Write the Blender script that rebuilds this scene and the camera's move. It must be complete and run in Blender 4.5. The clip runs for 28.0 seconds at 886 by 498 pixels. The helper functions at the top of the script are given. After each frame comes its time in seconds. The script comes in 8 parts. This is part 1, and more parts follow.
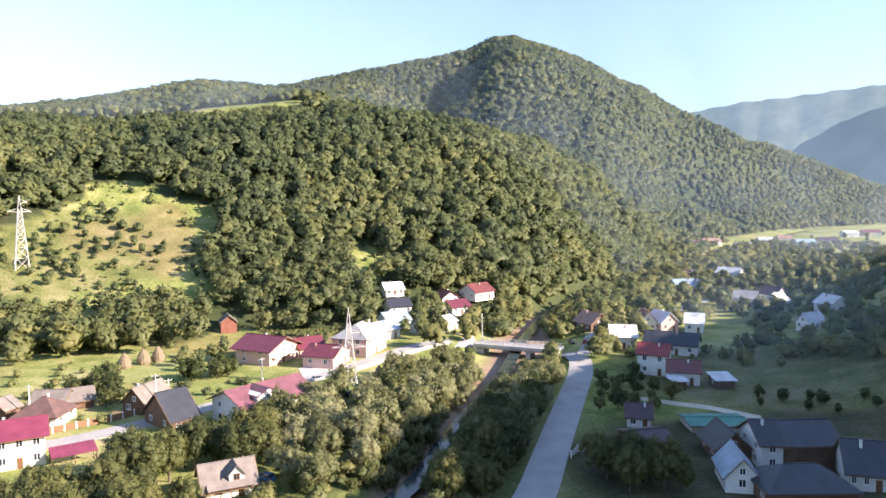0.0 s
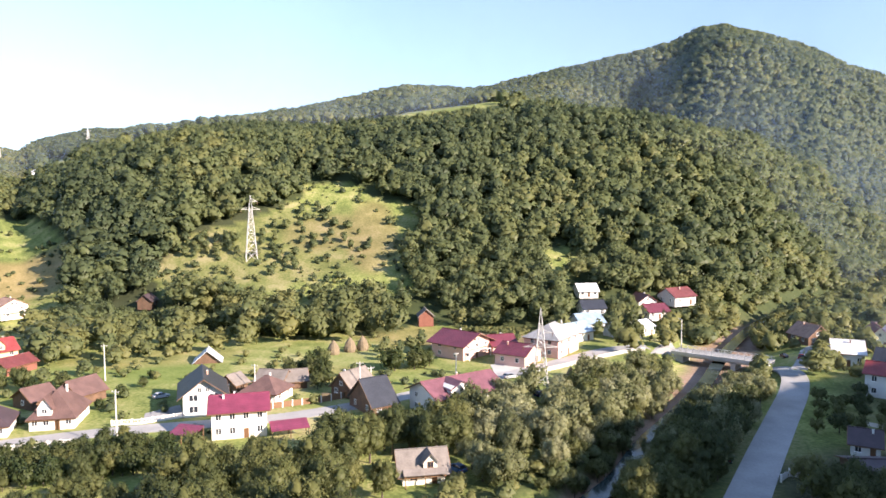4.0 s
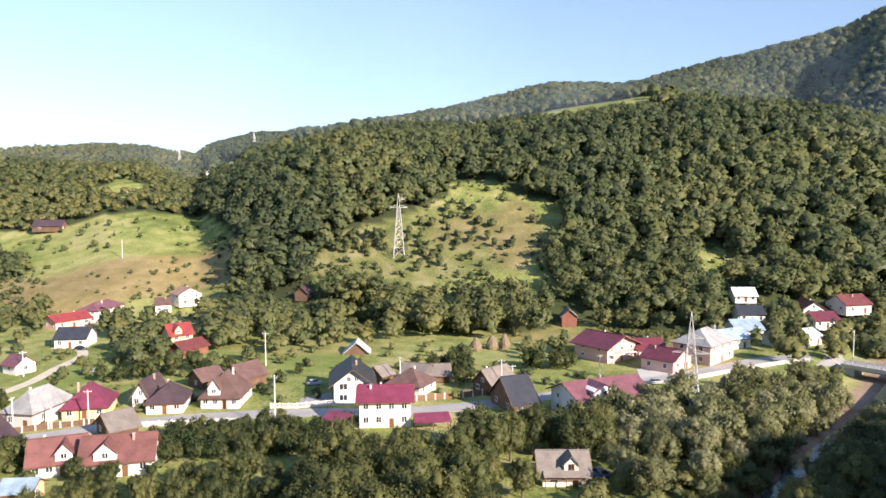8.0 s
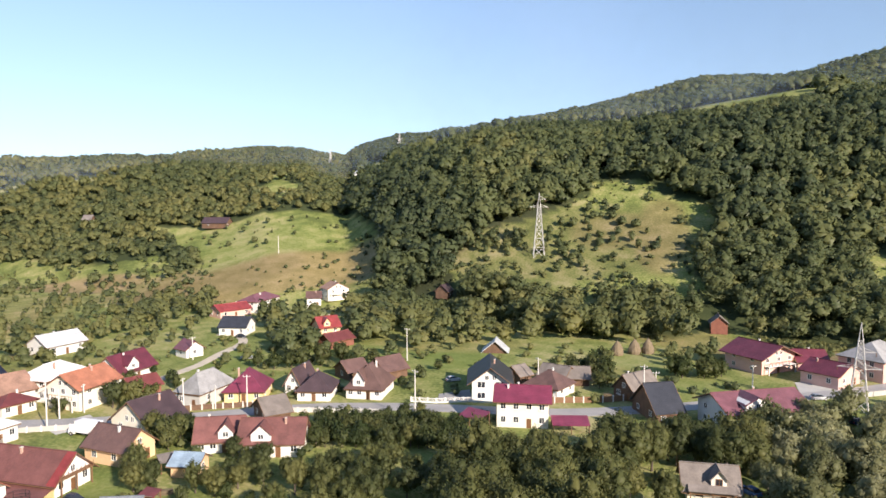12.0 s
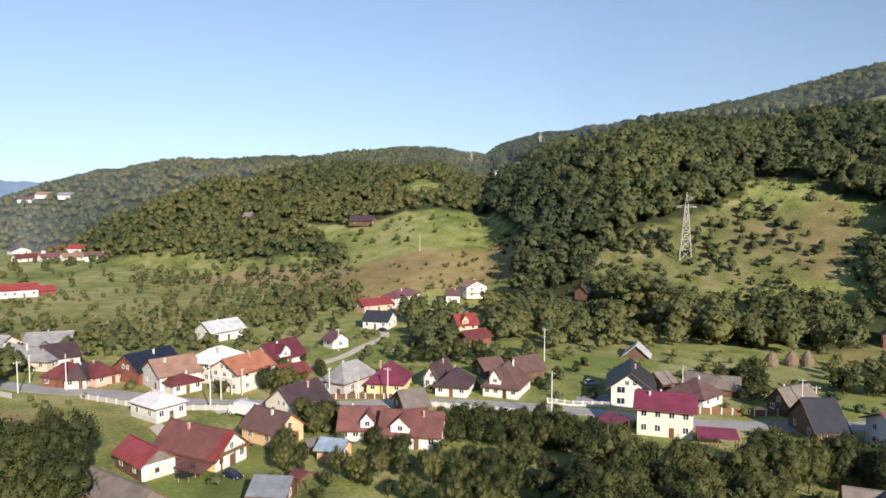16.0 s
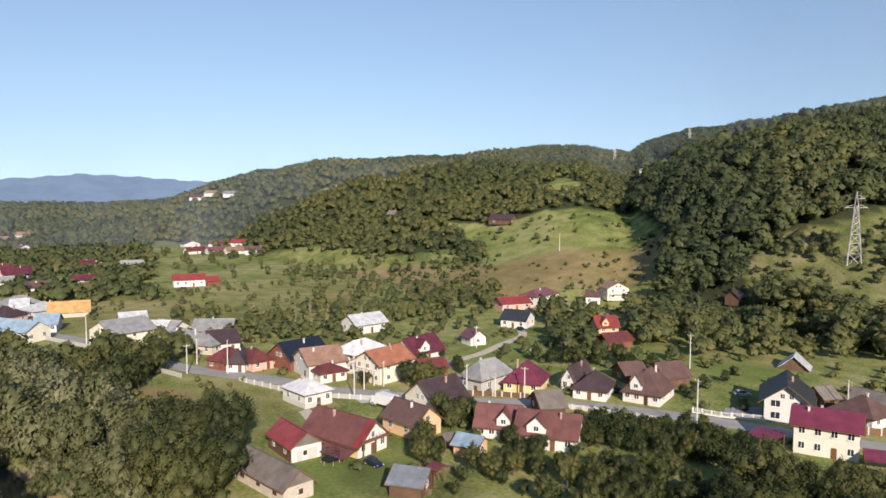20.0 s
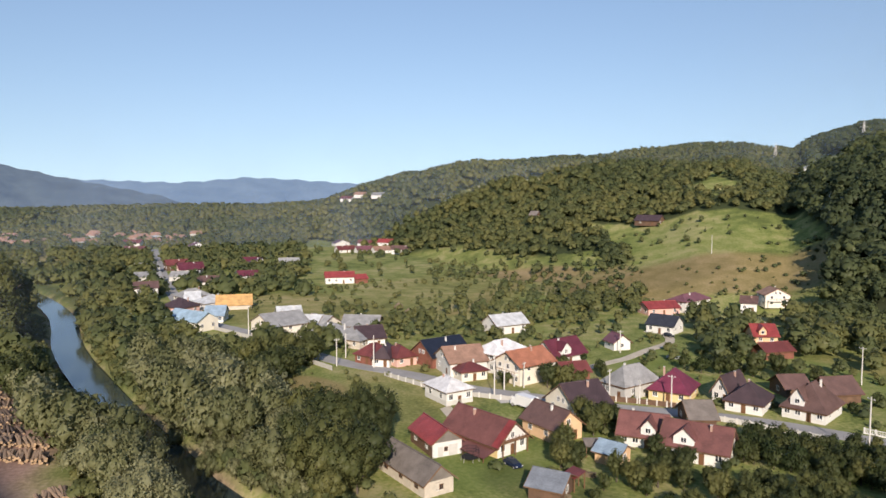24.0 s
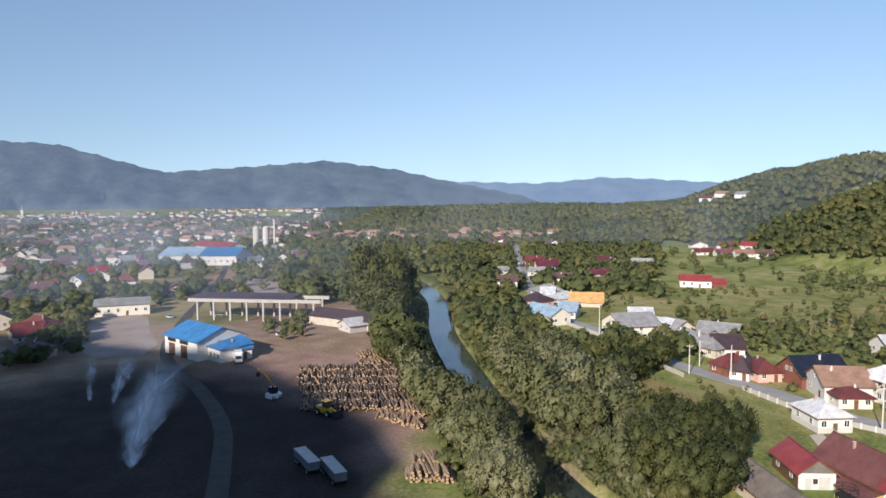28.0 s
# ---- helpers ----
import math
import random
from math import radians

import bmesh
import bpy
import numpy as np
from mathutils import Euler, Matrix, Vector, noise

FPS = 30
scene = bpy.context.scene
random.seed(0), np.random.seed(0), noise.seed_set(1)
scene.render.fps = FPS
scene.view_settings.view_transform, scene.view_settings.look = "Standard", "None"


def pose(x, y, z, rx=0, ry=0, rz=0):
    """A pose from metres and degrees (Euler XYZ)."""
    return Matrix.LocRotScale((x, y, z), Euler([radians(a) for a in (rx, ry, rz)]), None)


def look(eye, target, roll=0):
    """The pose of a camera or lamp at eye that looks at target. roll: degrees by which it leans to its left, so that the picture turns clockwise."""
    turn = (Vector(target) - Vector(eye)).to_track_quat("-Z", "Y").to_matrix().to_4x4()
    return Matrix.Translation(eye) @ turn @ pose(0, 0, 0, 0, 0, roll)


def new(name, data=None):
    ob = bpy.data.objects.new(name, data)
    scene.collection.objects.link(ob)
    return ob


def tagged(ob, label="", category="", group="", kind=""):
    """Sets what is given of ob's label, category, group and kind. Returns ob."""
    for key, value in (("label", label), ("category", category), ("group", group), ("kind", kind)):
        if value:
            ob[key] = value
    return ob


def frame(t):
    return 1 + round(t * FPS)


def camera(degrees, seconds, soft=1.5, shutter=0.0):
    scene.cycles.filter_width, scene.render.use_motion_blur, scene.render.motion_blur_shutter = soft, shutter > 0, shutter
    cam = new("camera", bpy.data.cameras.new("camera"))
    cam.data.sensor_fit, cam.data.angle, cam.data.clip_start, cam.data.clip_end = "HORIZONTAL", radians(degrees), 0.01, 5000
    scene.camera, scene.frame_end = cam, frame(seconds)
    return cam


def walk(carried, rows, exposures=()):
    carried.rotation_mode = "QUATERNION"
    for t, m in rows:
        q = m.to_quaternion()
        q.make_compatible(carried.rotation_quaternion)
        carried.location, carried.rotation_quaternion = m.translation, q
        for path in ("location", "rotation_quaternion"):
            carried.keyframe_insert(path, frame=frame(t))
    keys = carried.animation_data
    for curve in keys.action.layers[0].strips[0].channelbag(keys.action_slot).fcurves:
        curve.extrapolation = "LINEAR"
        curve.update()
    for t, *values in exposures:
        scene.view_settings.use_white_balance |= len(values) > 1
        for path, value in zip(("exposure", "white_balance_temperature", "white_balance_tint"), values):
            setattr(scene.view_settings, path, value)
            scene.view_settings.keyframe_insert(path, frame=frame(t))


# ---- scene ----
# ---- camera: a drone that hovers 50 m over the valley floor and pans to its left ----
cam = camera(64.43, 28.0, soft=1.6)
EYE = Vector((0.0, 0.0, 50.0))


def panned(bearing, tilt, roll):
    """The hovering camera's pose for a bearing (clockwise from +Y) and a tilt, in degrees."""
    b, e = radians(bearing), radians(tilt)
    way = Vector((math.sin(b) * math.cos(e), math.cos(b) * math.cos(e), math.sin(e)))
    return look(EYE, EYE + way * 100.0, roll)


ROWS = (  # seconds, bearing, tilt, roll
    (0, 0.000, -3.988, -0.288), (0.5, -1.999, -3.961, -0.289), (1, -4.006, -3.937, -0.247), (1.5, -6.001, -3.940, -0.248),
    (2, -8.012, -3.942, -0.211), (2.5, -9.981, -3.959, -0.205), (3, -11.954, -3.988, -0.168), (3.5, -13.918, -3.968, -0.185),
    (5.5, -20.403, -4.001, -0.134), (6, -21.799, -4.028, -0.186), (6.5, -23.106, -4.050, -0.165), (7, -24.580, -4.060, -0.160),
    (7.5, -25.900, -4.050, -0.115), (8, -27.403, -4.055, -0.118), (8.5, -28.727, -4.048, -0.104), (9, -30.251, -4.043, -0.031),
    (9.5, -31.596, -4.035, -0.029), (10, -33.073, -4.043, -0.048), (10.5, -34.401, -4.036, -0.037), (11, -35.903, -4.056, -0.049),
    (11.5, -37.282, -4.066, -0.031), (12, -38.789, -4.074, -0.033), (12.5, -40.144, -4.064, -0.047), (14.5, -45.815, -4.090, -0.008),
    (15, -47.285, -4.114, 0.041), (15.5, -48.601, -4.119, 0.060), (16, -50.092, -4.149, 0.129), (16.5, -51.400, -4.164, 0.192),
    (17, -52.905, -4.185, 0.231), (17.5, -54.230, -4.201, 0.305), (18, -55.728, -4.215, 0.307), (18.5, -57.056, -4.237, 0.332),
    (19, -58.581, -4.246, 0.329), (19.5, -59.912, -4.274, 0.318), (20, -61.417, -4.289, 0.264), (20.5, -62.747, -4.310, 0.230),
    (21, -64.268, -4.306, 0.195), (21.5, -65.611, -4.302, 0.137), (23.5, -71.384, -4.239, 0.027), (24, -72.954, -4.257, 0.035),
    (24.5, -74.328, -4.252, 0.034), (25, -75.887, -4.261, -0.013), (25.5, -77.257, -4.268, -0.085), (26, -79.776, -4.266, -0.050),
    (26.5, -85.091, -4.262, -0.100), (27, -90.468, -4.270, -0.110), (27.5, -95.848, -4.250, -0.114), (28, -101.228, -4.252, -0.162),
)
walk(cam, [(t, panned(b, e, r)) for t, b, e, r in ROWS], ((0, 1.78, 6600, 20), (6, 1.42, 6500, 18), (11, 0.98, 6500, 16), (17, 0.48, 6450, 15), (25, 0.3, 6450, 15), (28, 0.36, 6150, 14)))

# ---- light: a low morning sun behind the camera and a clear sky ----
SUN_BEARING, SUN_HEIGHT = 105.0, 25.0
world = bpy.data.worlds.new("sky")
scene.world = world
world.use_nodes = True
wn, wl = world.node_tree.nodes, world.node_tree.links
sky = wn.new("ShaderNodeTexSky")
sky.sky_type, sky.sun_disc = "NISHITA", False
sky.sun_elevation, sky.sun_rotation = radians(SUN_HEIGHT), radians(SUN_BEARING)
sky.altitude, sky.air_density, sky.dust_density, sky.ozone_density = 400, 0.9, 0.0, 1.1
# the pale rim of the sky lies below the hills
rim, way_up = wn.new("ShaderNodeMapping"), wn.new("ShaderNodeTexCoord")
rim.inputs["Location"].default_value, rim.inputs["Scale"].default_value = (0, 0, 0.075), (1, 1, 0.58)
wl.new(way_up.outputs["Generated"], rim.inputs[0])
wl.new(rim.outputs[0], sky.inputs[0])
wl.new(sky.outputs[0], wn["Background"].inputs[0])
wn["Background"].inputs[1].default_value = 0.09
sun_data = bpy.data.lights.new("sun", "SUN")
sun_data.energy, sun_data.angle, sun_data.color = 5.0, radians(0.53), (1.0, 0.88, 0.72)
sun = new("sun", sun_data)
b, e = radians(SUN_BEARING), radians(SUN_HEIGHT)
sun.matrix_world = look(Vector((math.sin(b) * math.cos(e), math.cos(b) * math.cos(e), math.sin(e))) * 400, (0, 0, 0))

# ---- materials ----
def ramp(nodes, stops):
    r = nodes.new("ShaderNodeValToRGB")
    el = r.color_ramp.elements
    while len(el) < len(stops):
        el.new(0.5)
    for i, (p, c) in enumerate(stops):
        el[i].position, el[i].color = p, (*c, 1)
    return r


def surface(name, stops, scale=1.0, rough=0.8, metal=0.0, bump=0.0, fine=12.0, vary=0.0, coords="Object", detail=6.0, spec=0.4):
    """A plain surface: two scales of noise through a colour ramp, with relief. scale and fine are per metre; vary: how far single objects differ."""
    m = bpy.data.materials.new(name)
    m.use_nodes = True
    n, l = m.node_tree.nodes, m.node_tree.links
    p = n["Principled BSDF"]
    tc = n.new("ShaderNodeTexCoord")
    a, b_ = n.new("ShaderNodeTexNoise"), n.new("ShaderNodeTexNoise")
    for t, s in ((a, scale), (b_, fine)):
        t.inputs["Scale"].default_value, t.inputs["Detail"].default_value = s, detail
        l.new(tc.outputs[coords], t.inputs["Vector"])
    mix = n.new("ShaderNodeMath")
    mix.operation = "MULTIPLY_ADD"
    mix.inputs[1].default_value = 0.35
    l.new(b_.outputs[0], mix.inputs[0])
    half = n.new("ShaderNodeMath")
    half.operation = "MULTIPLY"
    half.inputs[1].default_value = 0.65
    l.new(a.outputs[0], half.inputs[0])
    l.new(half.outputs[0], mix.inputs[2])
    r = ramp(n, stops)
    l.new(mix.outputs[0], r.inputs[0])
    col = r.outputs[0]
    if vary:
        info, hsv, rng = n.new("ShaderNodeObjectInfo"), n.new("ShaderNodeHueSaturation"), n.new("ShaderNodeMapRange")
        rng.inputs["To Min"].default_value, rng.inputs["To Max"].default_value = 1 - vary, 1 + vary
        l.new(info.outputs["Random"], rng.inputs[0])
        l.new(rng.outputs[0], hsv.inputs["Value"])
        l.new(col, hsv.inputs["Color"])
        col = hsv.outputs[0]
    l.new(col, p.inputs["Base Color"])
    p.inputs["Roughness"].default_value, p.inputs["Metallic"].default_value = rough, metal
    p.inputs["Specular IOR Level"].default_value = spec
    if bump:
        bp = n.new("ShaderNodeBump")
        bp.inputs["Strength"].default_value, bp.inputs["Distance"].default_value = bump, 0.05
        l.new(b_.outputs[0], bp.inputs["Height"])
        l.new(bp.outputs[0], p.inputs["Normal"])
    return m


def shades(c, d=0.25):
    return ((0.3, tuple(v * (1 - d) for v in c)), (0.7, tuple(min(1, v * (1 + d * 0.6)) for v in c)))


def tinted(name, c, rough=0.8, d=0.2, **kw):
    kw.setdefault("scale", 0.5)
    return surface(name, shades(c, d), rough=rough, **kw)


def roofing(name, c, rough=0.45, pitch=0.35, relief=0.5, spec=0.5):
    """Roof sheeting or tiles: courses down the slope and rows across it, with weathering."""
    m = tinted(name, c, rough, 0.42, scale=0.45, fine=3.0, vary=0.12, spec=spec)
    n, l = m.node_tree.nodes, m.node_tree.links
    tc, wave, bp = n.new("ShaderNodeTexCoord"), n.new("ShaderNodeTexWave"), n.new("ShaderNodeBump")
    wave.wave_profile, wave.inputs["Scale"].default_value = "SAW", 1.0 / pitch / 6.283 * 3.1416
    wave.bands_direction = "Z"
    l.new(tc.outputs["Object"], wave.inputs["Vector"])
    bp.inputs["Strength"].default_value, bp.inputs["Distance"].default_value = relief, 0.06
    l.new(wave.outputs["Fac"], bp.inputs["Height"])
    l.new(bp.outputs[0], n["Principled BSDF"].inputs["Normal"])
    return m


def foliage(name, dark, mid, light, tint_source="object", gloss=0.5, mottle=0.16):
    """Leaves: a colour for each tree, mottled leaf by leaf, with light passing through."""
    m = bpy.data.materials.new(name)
    m.use_nodes = True
    n, l = m.node_tree.nodes, m.node_tree.links
    p = n["Principled BSDF"]
    if tint_source == "object":
        src = n.new("ShaderNodeObjectInfo").outputs["Random"]
    else:
        at = n.new("ShaderNodeAttribute")
        at.attribute_name = "tint"
        src = at.outputs["Fac"]
    isl = n.new("ShaderNodeNewGeometry").outputs["Random Per Island"]
    r = ramp(n, ((0.0, dark), (0.5, mid), (1.0, light)))
    mul, add = n.new("ShaderNodeMath"), n.new("ShaderNodeMath")
    mul.operation, add.operation = "MULTIPLY", "MULTIPLY_ADD"
    mul.inputs[1].default_value, add.inputs[1].default_value = 1 - mottle, mottle
    l.new(src, mul.inputs[0])
    l.new(isl, add.inputs[0])
    l.new(mul.outputs[0], add.inputs[2])
    l.new(add.outputs[0], r.inputs[0])
    l.new(r.outputs[0], p.inputs["Base Color"])
    p.inputs["Roughness"].default_value = gloss
    p.inputs["Specular IOR Level"].default_value = 0.25
    tr, mx = n.new("ShaderNodeBsdfTranslucent"), n.new("ShaderNodeMixShader")
    l.new(r.outputs[0], tr.inputs[0])
    mx.inputs[0].default_value = 0.5
    l.new(p.outputs[0], mx.inputs[1])
    l.new(tr.outputs[0], mx.inputs[2])
    l.new(mx.outputs[0], n["Material Output"].inputs[0])
    return m


M_WHITE = tinted("white_render", (0.68, 0.67, 0.64), 0.85, 0.1, fine=3, vary=0.06)
M_CREAM = tinted("cream_render", (0.74, 0.69, 0.59), 0.85, 0.1, fine=3)
M_YELLOW = tinted("yellow_render", (0.7, 0.54, 0.28), 0.85, 0.12, fine=3)
M_ORANGE = tinted("orange_render", (0.7, 0.47, 0.28), 0.85, 0.12, fine=3)
M_PINK = tinted("pink_render", (0.66, 0.42, 0.36), 0.85, 0.12, fine=3)
M_GREYWALL = tinted("grey_render", (0.52, 0.51, 0.48), 0.9, 0.16, fine=3, vary=0.1)
M_STONE = tinted("old_plaster", (0.56, 0.5, 0.42), 0.95, 0.25, scale=0.8, fine=5)
M_WOODWALL = surface("brown_boards", ((0.25, (0.07, 0.045, 0.03)), (0.75, (0.19, 0.11, 0.07))), 0.7, 0.85, fine=9, bump=0.4)
M_REDWOOD = surface("red_boards", ((0.25, (0.15, 0.055, 0.04)), (0.75, (0.27, 0.11, 0.075))), 0.7, 0.8, fine=9, bump=0.4)
M_BLUEWALL = tinted("blue_walls", (0.3, 0.45, 0.6), 0.7)
WALLS = {"white": M_WHITE, "cream": M_CREAM, "yellow": M_YELLOW, "orange": M_ORANGE, "pink": M_PINK, "grey": M_GREYWALL, "stone": M_STONE, "wood": M_WOODWALL, "redwood": M_REDWOOD, "blue": M_BLUEWALL}
ROOFS = {
    "charcoal": roofing("charcoal_roof", (0.035, 0.038, 0.048), 0.4),
    "navy": roofing("navy_roof", (0.018, 0.023, 0.04), 0.35),
    "brown": roofing("brown_roof", (0.13, 0.075, 0.065), 0.55),
    "maroon": roofing("maroon_roof", (0.16, 0.045, 0.042), 0.45),
    "crimson": roofing("crimson_roof", (0.13, 0.03, 0.045), 0.4),
    "magenta": roofing("raspberry_roof", (0.2, 0.04, 0.075), 0.4),
    "red": roofing("red_roof", (0.27, 0.05, 0.048), 0.4),
    "mauve": roofing("mauve_roof", (0.17, 0.07, 0.085), 0.5),
    "orange": roofing("orange_tile_roof", (0.42, 0.17, 0.1), 0.65),
    "terracotta": roofing("weathered_tile_roof", (0.3, 0.18, 0.13), 0.75),
    "grey": roofing("grey_sheet_roof", (0.3, 0.3, 0.3), 0.6),
    "lightgrey": roofing("light_sheet_roof", (0.52, 0.54, 0.56), 0.5),
    "white": roofing("pale_roof", (0.72, 0.72, 0.73), 0.5),
    "steel": roofing("steel_blue_roof", (0.27, 0.36, 0.45), 0.4),
    "skyblue": roofing("light_blue_roof", (0.36, 0.5, 0.62), 0.4),
    "blue": roofing("blue_roof", (0.05, 0.2, 0.45), 0.4),
    "timber": roofing("bare_timber_roof", (0.55, 0.33, 0.13), 0.7),
    "shingle": roofing("grey_shingle_roof", (0.19, 0.165, 0.148), 0.9, 0.3, 0.8),
    "green": roofing("green_sheet_roof", (0.06, 0.22, 0.17), 0.6),
    "rust": roofing("weathered_red_roof", (0.17, 0.07, 0.062), 0.6),
    "lead": roofing("dull_sheet_roof", (0.19, 0.21, 0.24), 0.5),
    "slate": roofing("dark_brown_roof", (0.07, 0.045, 0.05), 0.5),
}
M_GLASS = bpy.data.materials.new("window_glass")
M_GLASS.use_nodes = True
g = M_GLASS.node_tree.nodes["Principled BSDF"]
g.inputs["Base Color"].default_value, g.inputs["Roughness"].default_value = (0.03, 0.035, 0.045, 1), 0.08
M_FRAME = tinted("white_frame", (0.8, 0.8, 0.78), 0.5, 0.05)
M_BROWNFRAME = tinted("brown_frame", (0.16, 0.08, 0.04), 0.5, 0.1)
M_TRIM = tinted("wood_trim", (0.2, 0.11, 0.06), 0.7, 0.2, fine=8)
M_BRICK = tinted("chimney_render", (0.46, 0.3, 0.24), 0.9, 0.25, fine=8)
M_ASPHALT = surface("asphalt", ((0.3, (0.24, 0.235, 0.23)), (0.7, (0.37, 0.36, 0.35))), 0.15, 0.9, fine=2.0, coords="Object")
M_CONCRETE = surface("concrete", ((0.3, (0.36, 0.35, 0.33)), (0.7, (0.5, 0.49, 0.46))), 0.25, 0.9, fine=2.5)
M_GRAVEL = surface("gravel_track", ((0.3, (0.4, 0.35, 0.27)), (0.7, (0.56, 0.5, 0.41))), 0.4, 0.95, fine=4)
M_TRACK = surface("muddy_track", ((0.3, (0.045, 0.04, 0.037)), (0.7, (0.09, 0.08, 0.072))), 0.3, 0.95, fine=2.0, bump=0.2)
M_DUST = surface("dusty_yard", ((0.3, (0.24, 0.185, 0.15)), (0.7, (0.42, 0.34, 0.29))), 0.08, 0.95, fine=0.9, bump=0.2)
M_BARK = surface("bark", ((0.3, (0.07, 0.055, 0.045)), (0.7, (0.16, 0.13, 0.1))), 2.0, 0.95, fine=9, bump=0.5)
M_STEEL = tinted("galvanised_steel", (0.62, 0.6, 0.57), 0.5, 0.15, metal=0.2)
M_POLE = tinted("concrete_pole", (0.62, 0.6, 0.56), 0.9, 0.12)
M_HAY = surface("hay", ((0.3, (0.12, 0.09, 0.06)), (0.7, (0.24, 0.19, 0.12))), 1.2, 0.95, fine=10, bump=0.8)
M_WATER = bpy.data.materials.new("river_water")
M_WATER.use_nodes = True
wn_, wl_ = M_WATER.node_tree.nodes, M_WATER.node_tree.links
g = wn_["Principled BSDF"]
g.inputs["Base Color"].default_value, g.inputs["Roughness"].default_value = (0.035, 0.05, 0.05, 1), 0.12
tn, bp = wn_.new("ShaderNodeTexNoise"), wn_.new("ShaderNodeBump")
tn.inputs["Scale"].default_value, bp.inputs["Strength"].default_value = 0.8, 0.35
wl_.new(wn_.new("ShaderNodeTexCoord").outputs["Object"], tn.inputs["Vector"])
wl_.new(tn.outputs[0], bp.inputs["Height"])
wl_.new(bp.outputs[0], g.inputs["Normal"])
M_LEAF = foliage("broad_leaves", (0.056, 0.075, 0.032), (0.126, 0.142, 0.052), (0.215, 0.21, 0.074), mottle=0.3)
M_WILLOW = foliage("willow_leaves", (0.125, 0.142, 0.06), (0.228, 0.235, 0.112), (0.37, 0.365, 0.215), mottle=0.36)
M_FOREST = foliage("wood_leaves", (0.076, 0.102, 0.053), (0.146, 0.172, 0.072), (0.235, 0.23, 0.086), "tint", mottle=0.1)
M_FRUIT = foliage("orchard_leaves", (0.045, 0.068, 0.025), (0.08, 0.1, 0.035), (0.125, 0.135, 0.05), mottle=0.25)


# ---- mesh helpers ----
def finish(bm, name, mat):
    me = bpy.data.meshes.new(name)
    bm.normal_update()
    bm.to_mesh(me)
    bm.free()
    for m in (mat if isinstance(mat, (list, tuple)) else (mat,)):
        me.materials.append(m)
    return me


def part(name, bm, mat, parent, label=""):
    """One mesh object under a thing or a part; bm may be a bmesh or a ready mesh."""
    me = bm if isinstance(bm, bpy.types.Mesh) else finish(bm, name, mat)
    ob = new(name, me)
    ob.parent = parent
    return tagged(ob, label)


def thing(name, m, label, category, group="", kind=""):
    ob = new(name)
    ob.empty_display_size = 0.5
    ob.matrix_world = m
    return tagged(ob, label, category, group, kind)


def box(bm, x0, x1, y0, y1, z0, z1):
    v = [bm.verts.new(c) for c in ((x0, y0, z0), (x1, y0, z0), (x1, y1, z0), (x0, y1, z0), (x0, y0, z1), (x1, y0, z1), (x1, y1, z1), (x0, y1, z1))]
    for f in ((3, 2, 1, 0), (4, 5, 6, 7), (0, 1, 5, 4), (1, 2, 6, 5), (2, 3, 7, 6), (3, 0, 4, 7)):
        bm.faces.new([v[i] for i in f])
    return bm


def boxed(*c):
    return box(bmesh.new(), *c)


def slab(bm, pts, thick):
    """A flat plate with these corners on its upper side."""
    p = [Vector(q) for q in pts]
    nrm = (p[1] - p[0]).cross(p[2] - p[0]).normalized()
    if nrm.z < 0:
        p.reverse()
        nrm = -nrm
    top, low = [bm.verts.new(q) for q in p], [bm.verts.new(q - nrm * thick) for q in p]
    bm.faces.new(top)
    bm.faces.new(low[::-1])
    for i in range(len(p)):
        j = (i + 1) % len(p)
        bm.faces.new((top[j], top[i], low[i], low[j]))
    return bm


def beam(bm, a, b_, t=0.1, t2=None, sides=4):
    """A tapered bar from a to b."""
    a, b_ = Vector(a), Vector(b_)
    q = (b_ - a).to_track_quat("Z", "Y")
    t2 = t if t2 is None else t2
    rings = []
    for c, w in ((a, t), (b_, t2)):
        rings.append([bm.verts.new(c + q @ Vector((math.cos(k * 2 * math.pi / sides + 0.785) * w, math.sin(k * 2 * math.pi / sides + 0.785) * w, 0))) for k in range(sides)])
    for k in range(sides):
        j = (k + 1) % sides
        bm.faces.new((rings[0][k], rings[0][j], rings[1][j], rings[1][k]))
    bm.faces.new(rings[0][::-1])
    bm.faces.new(rings[1])
    return bm


def gz(x, y):
    return float(ground_z(np.array([x]), np.array([y]))[0])

# ---- the lie of the land ----
from mathutils.kdtree import KDTree

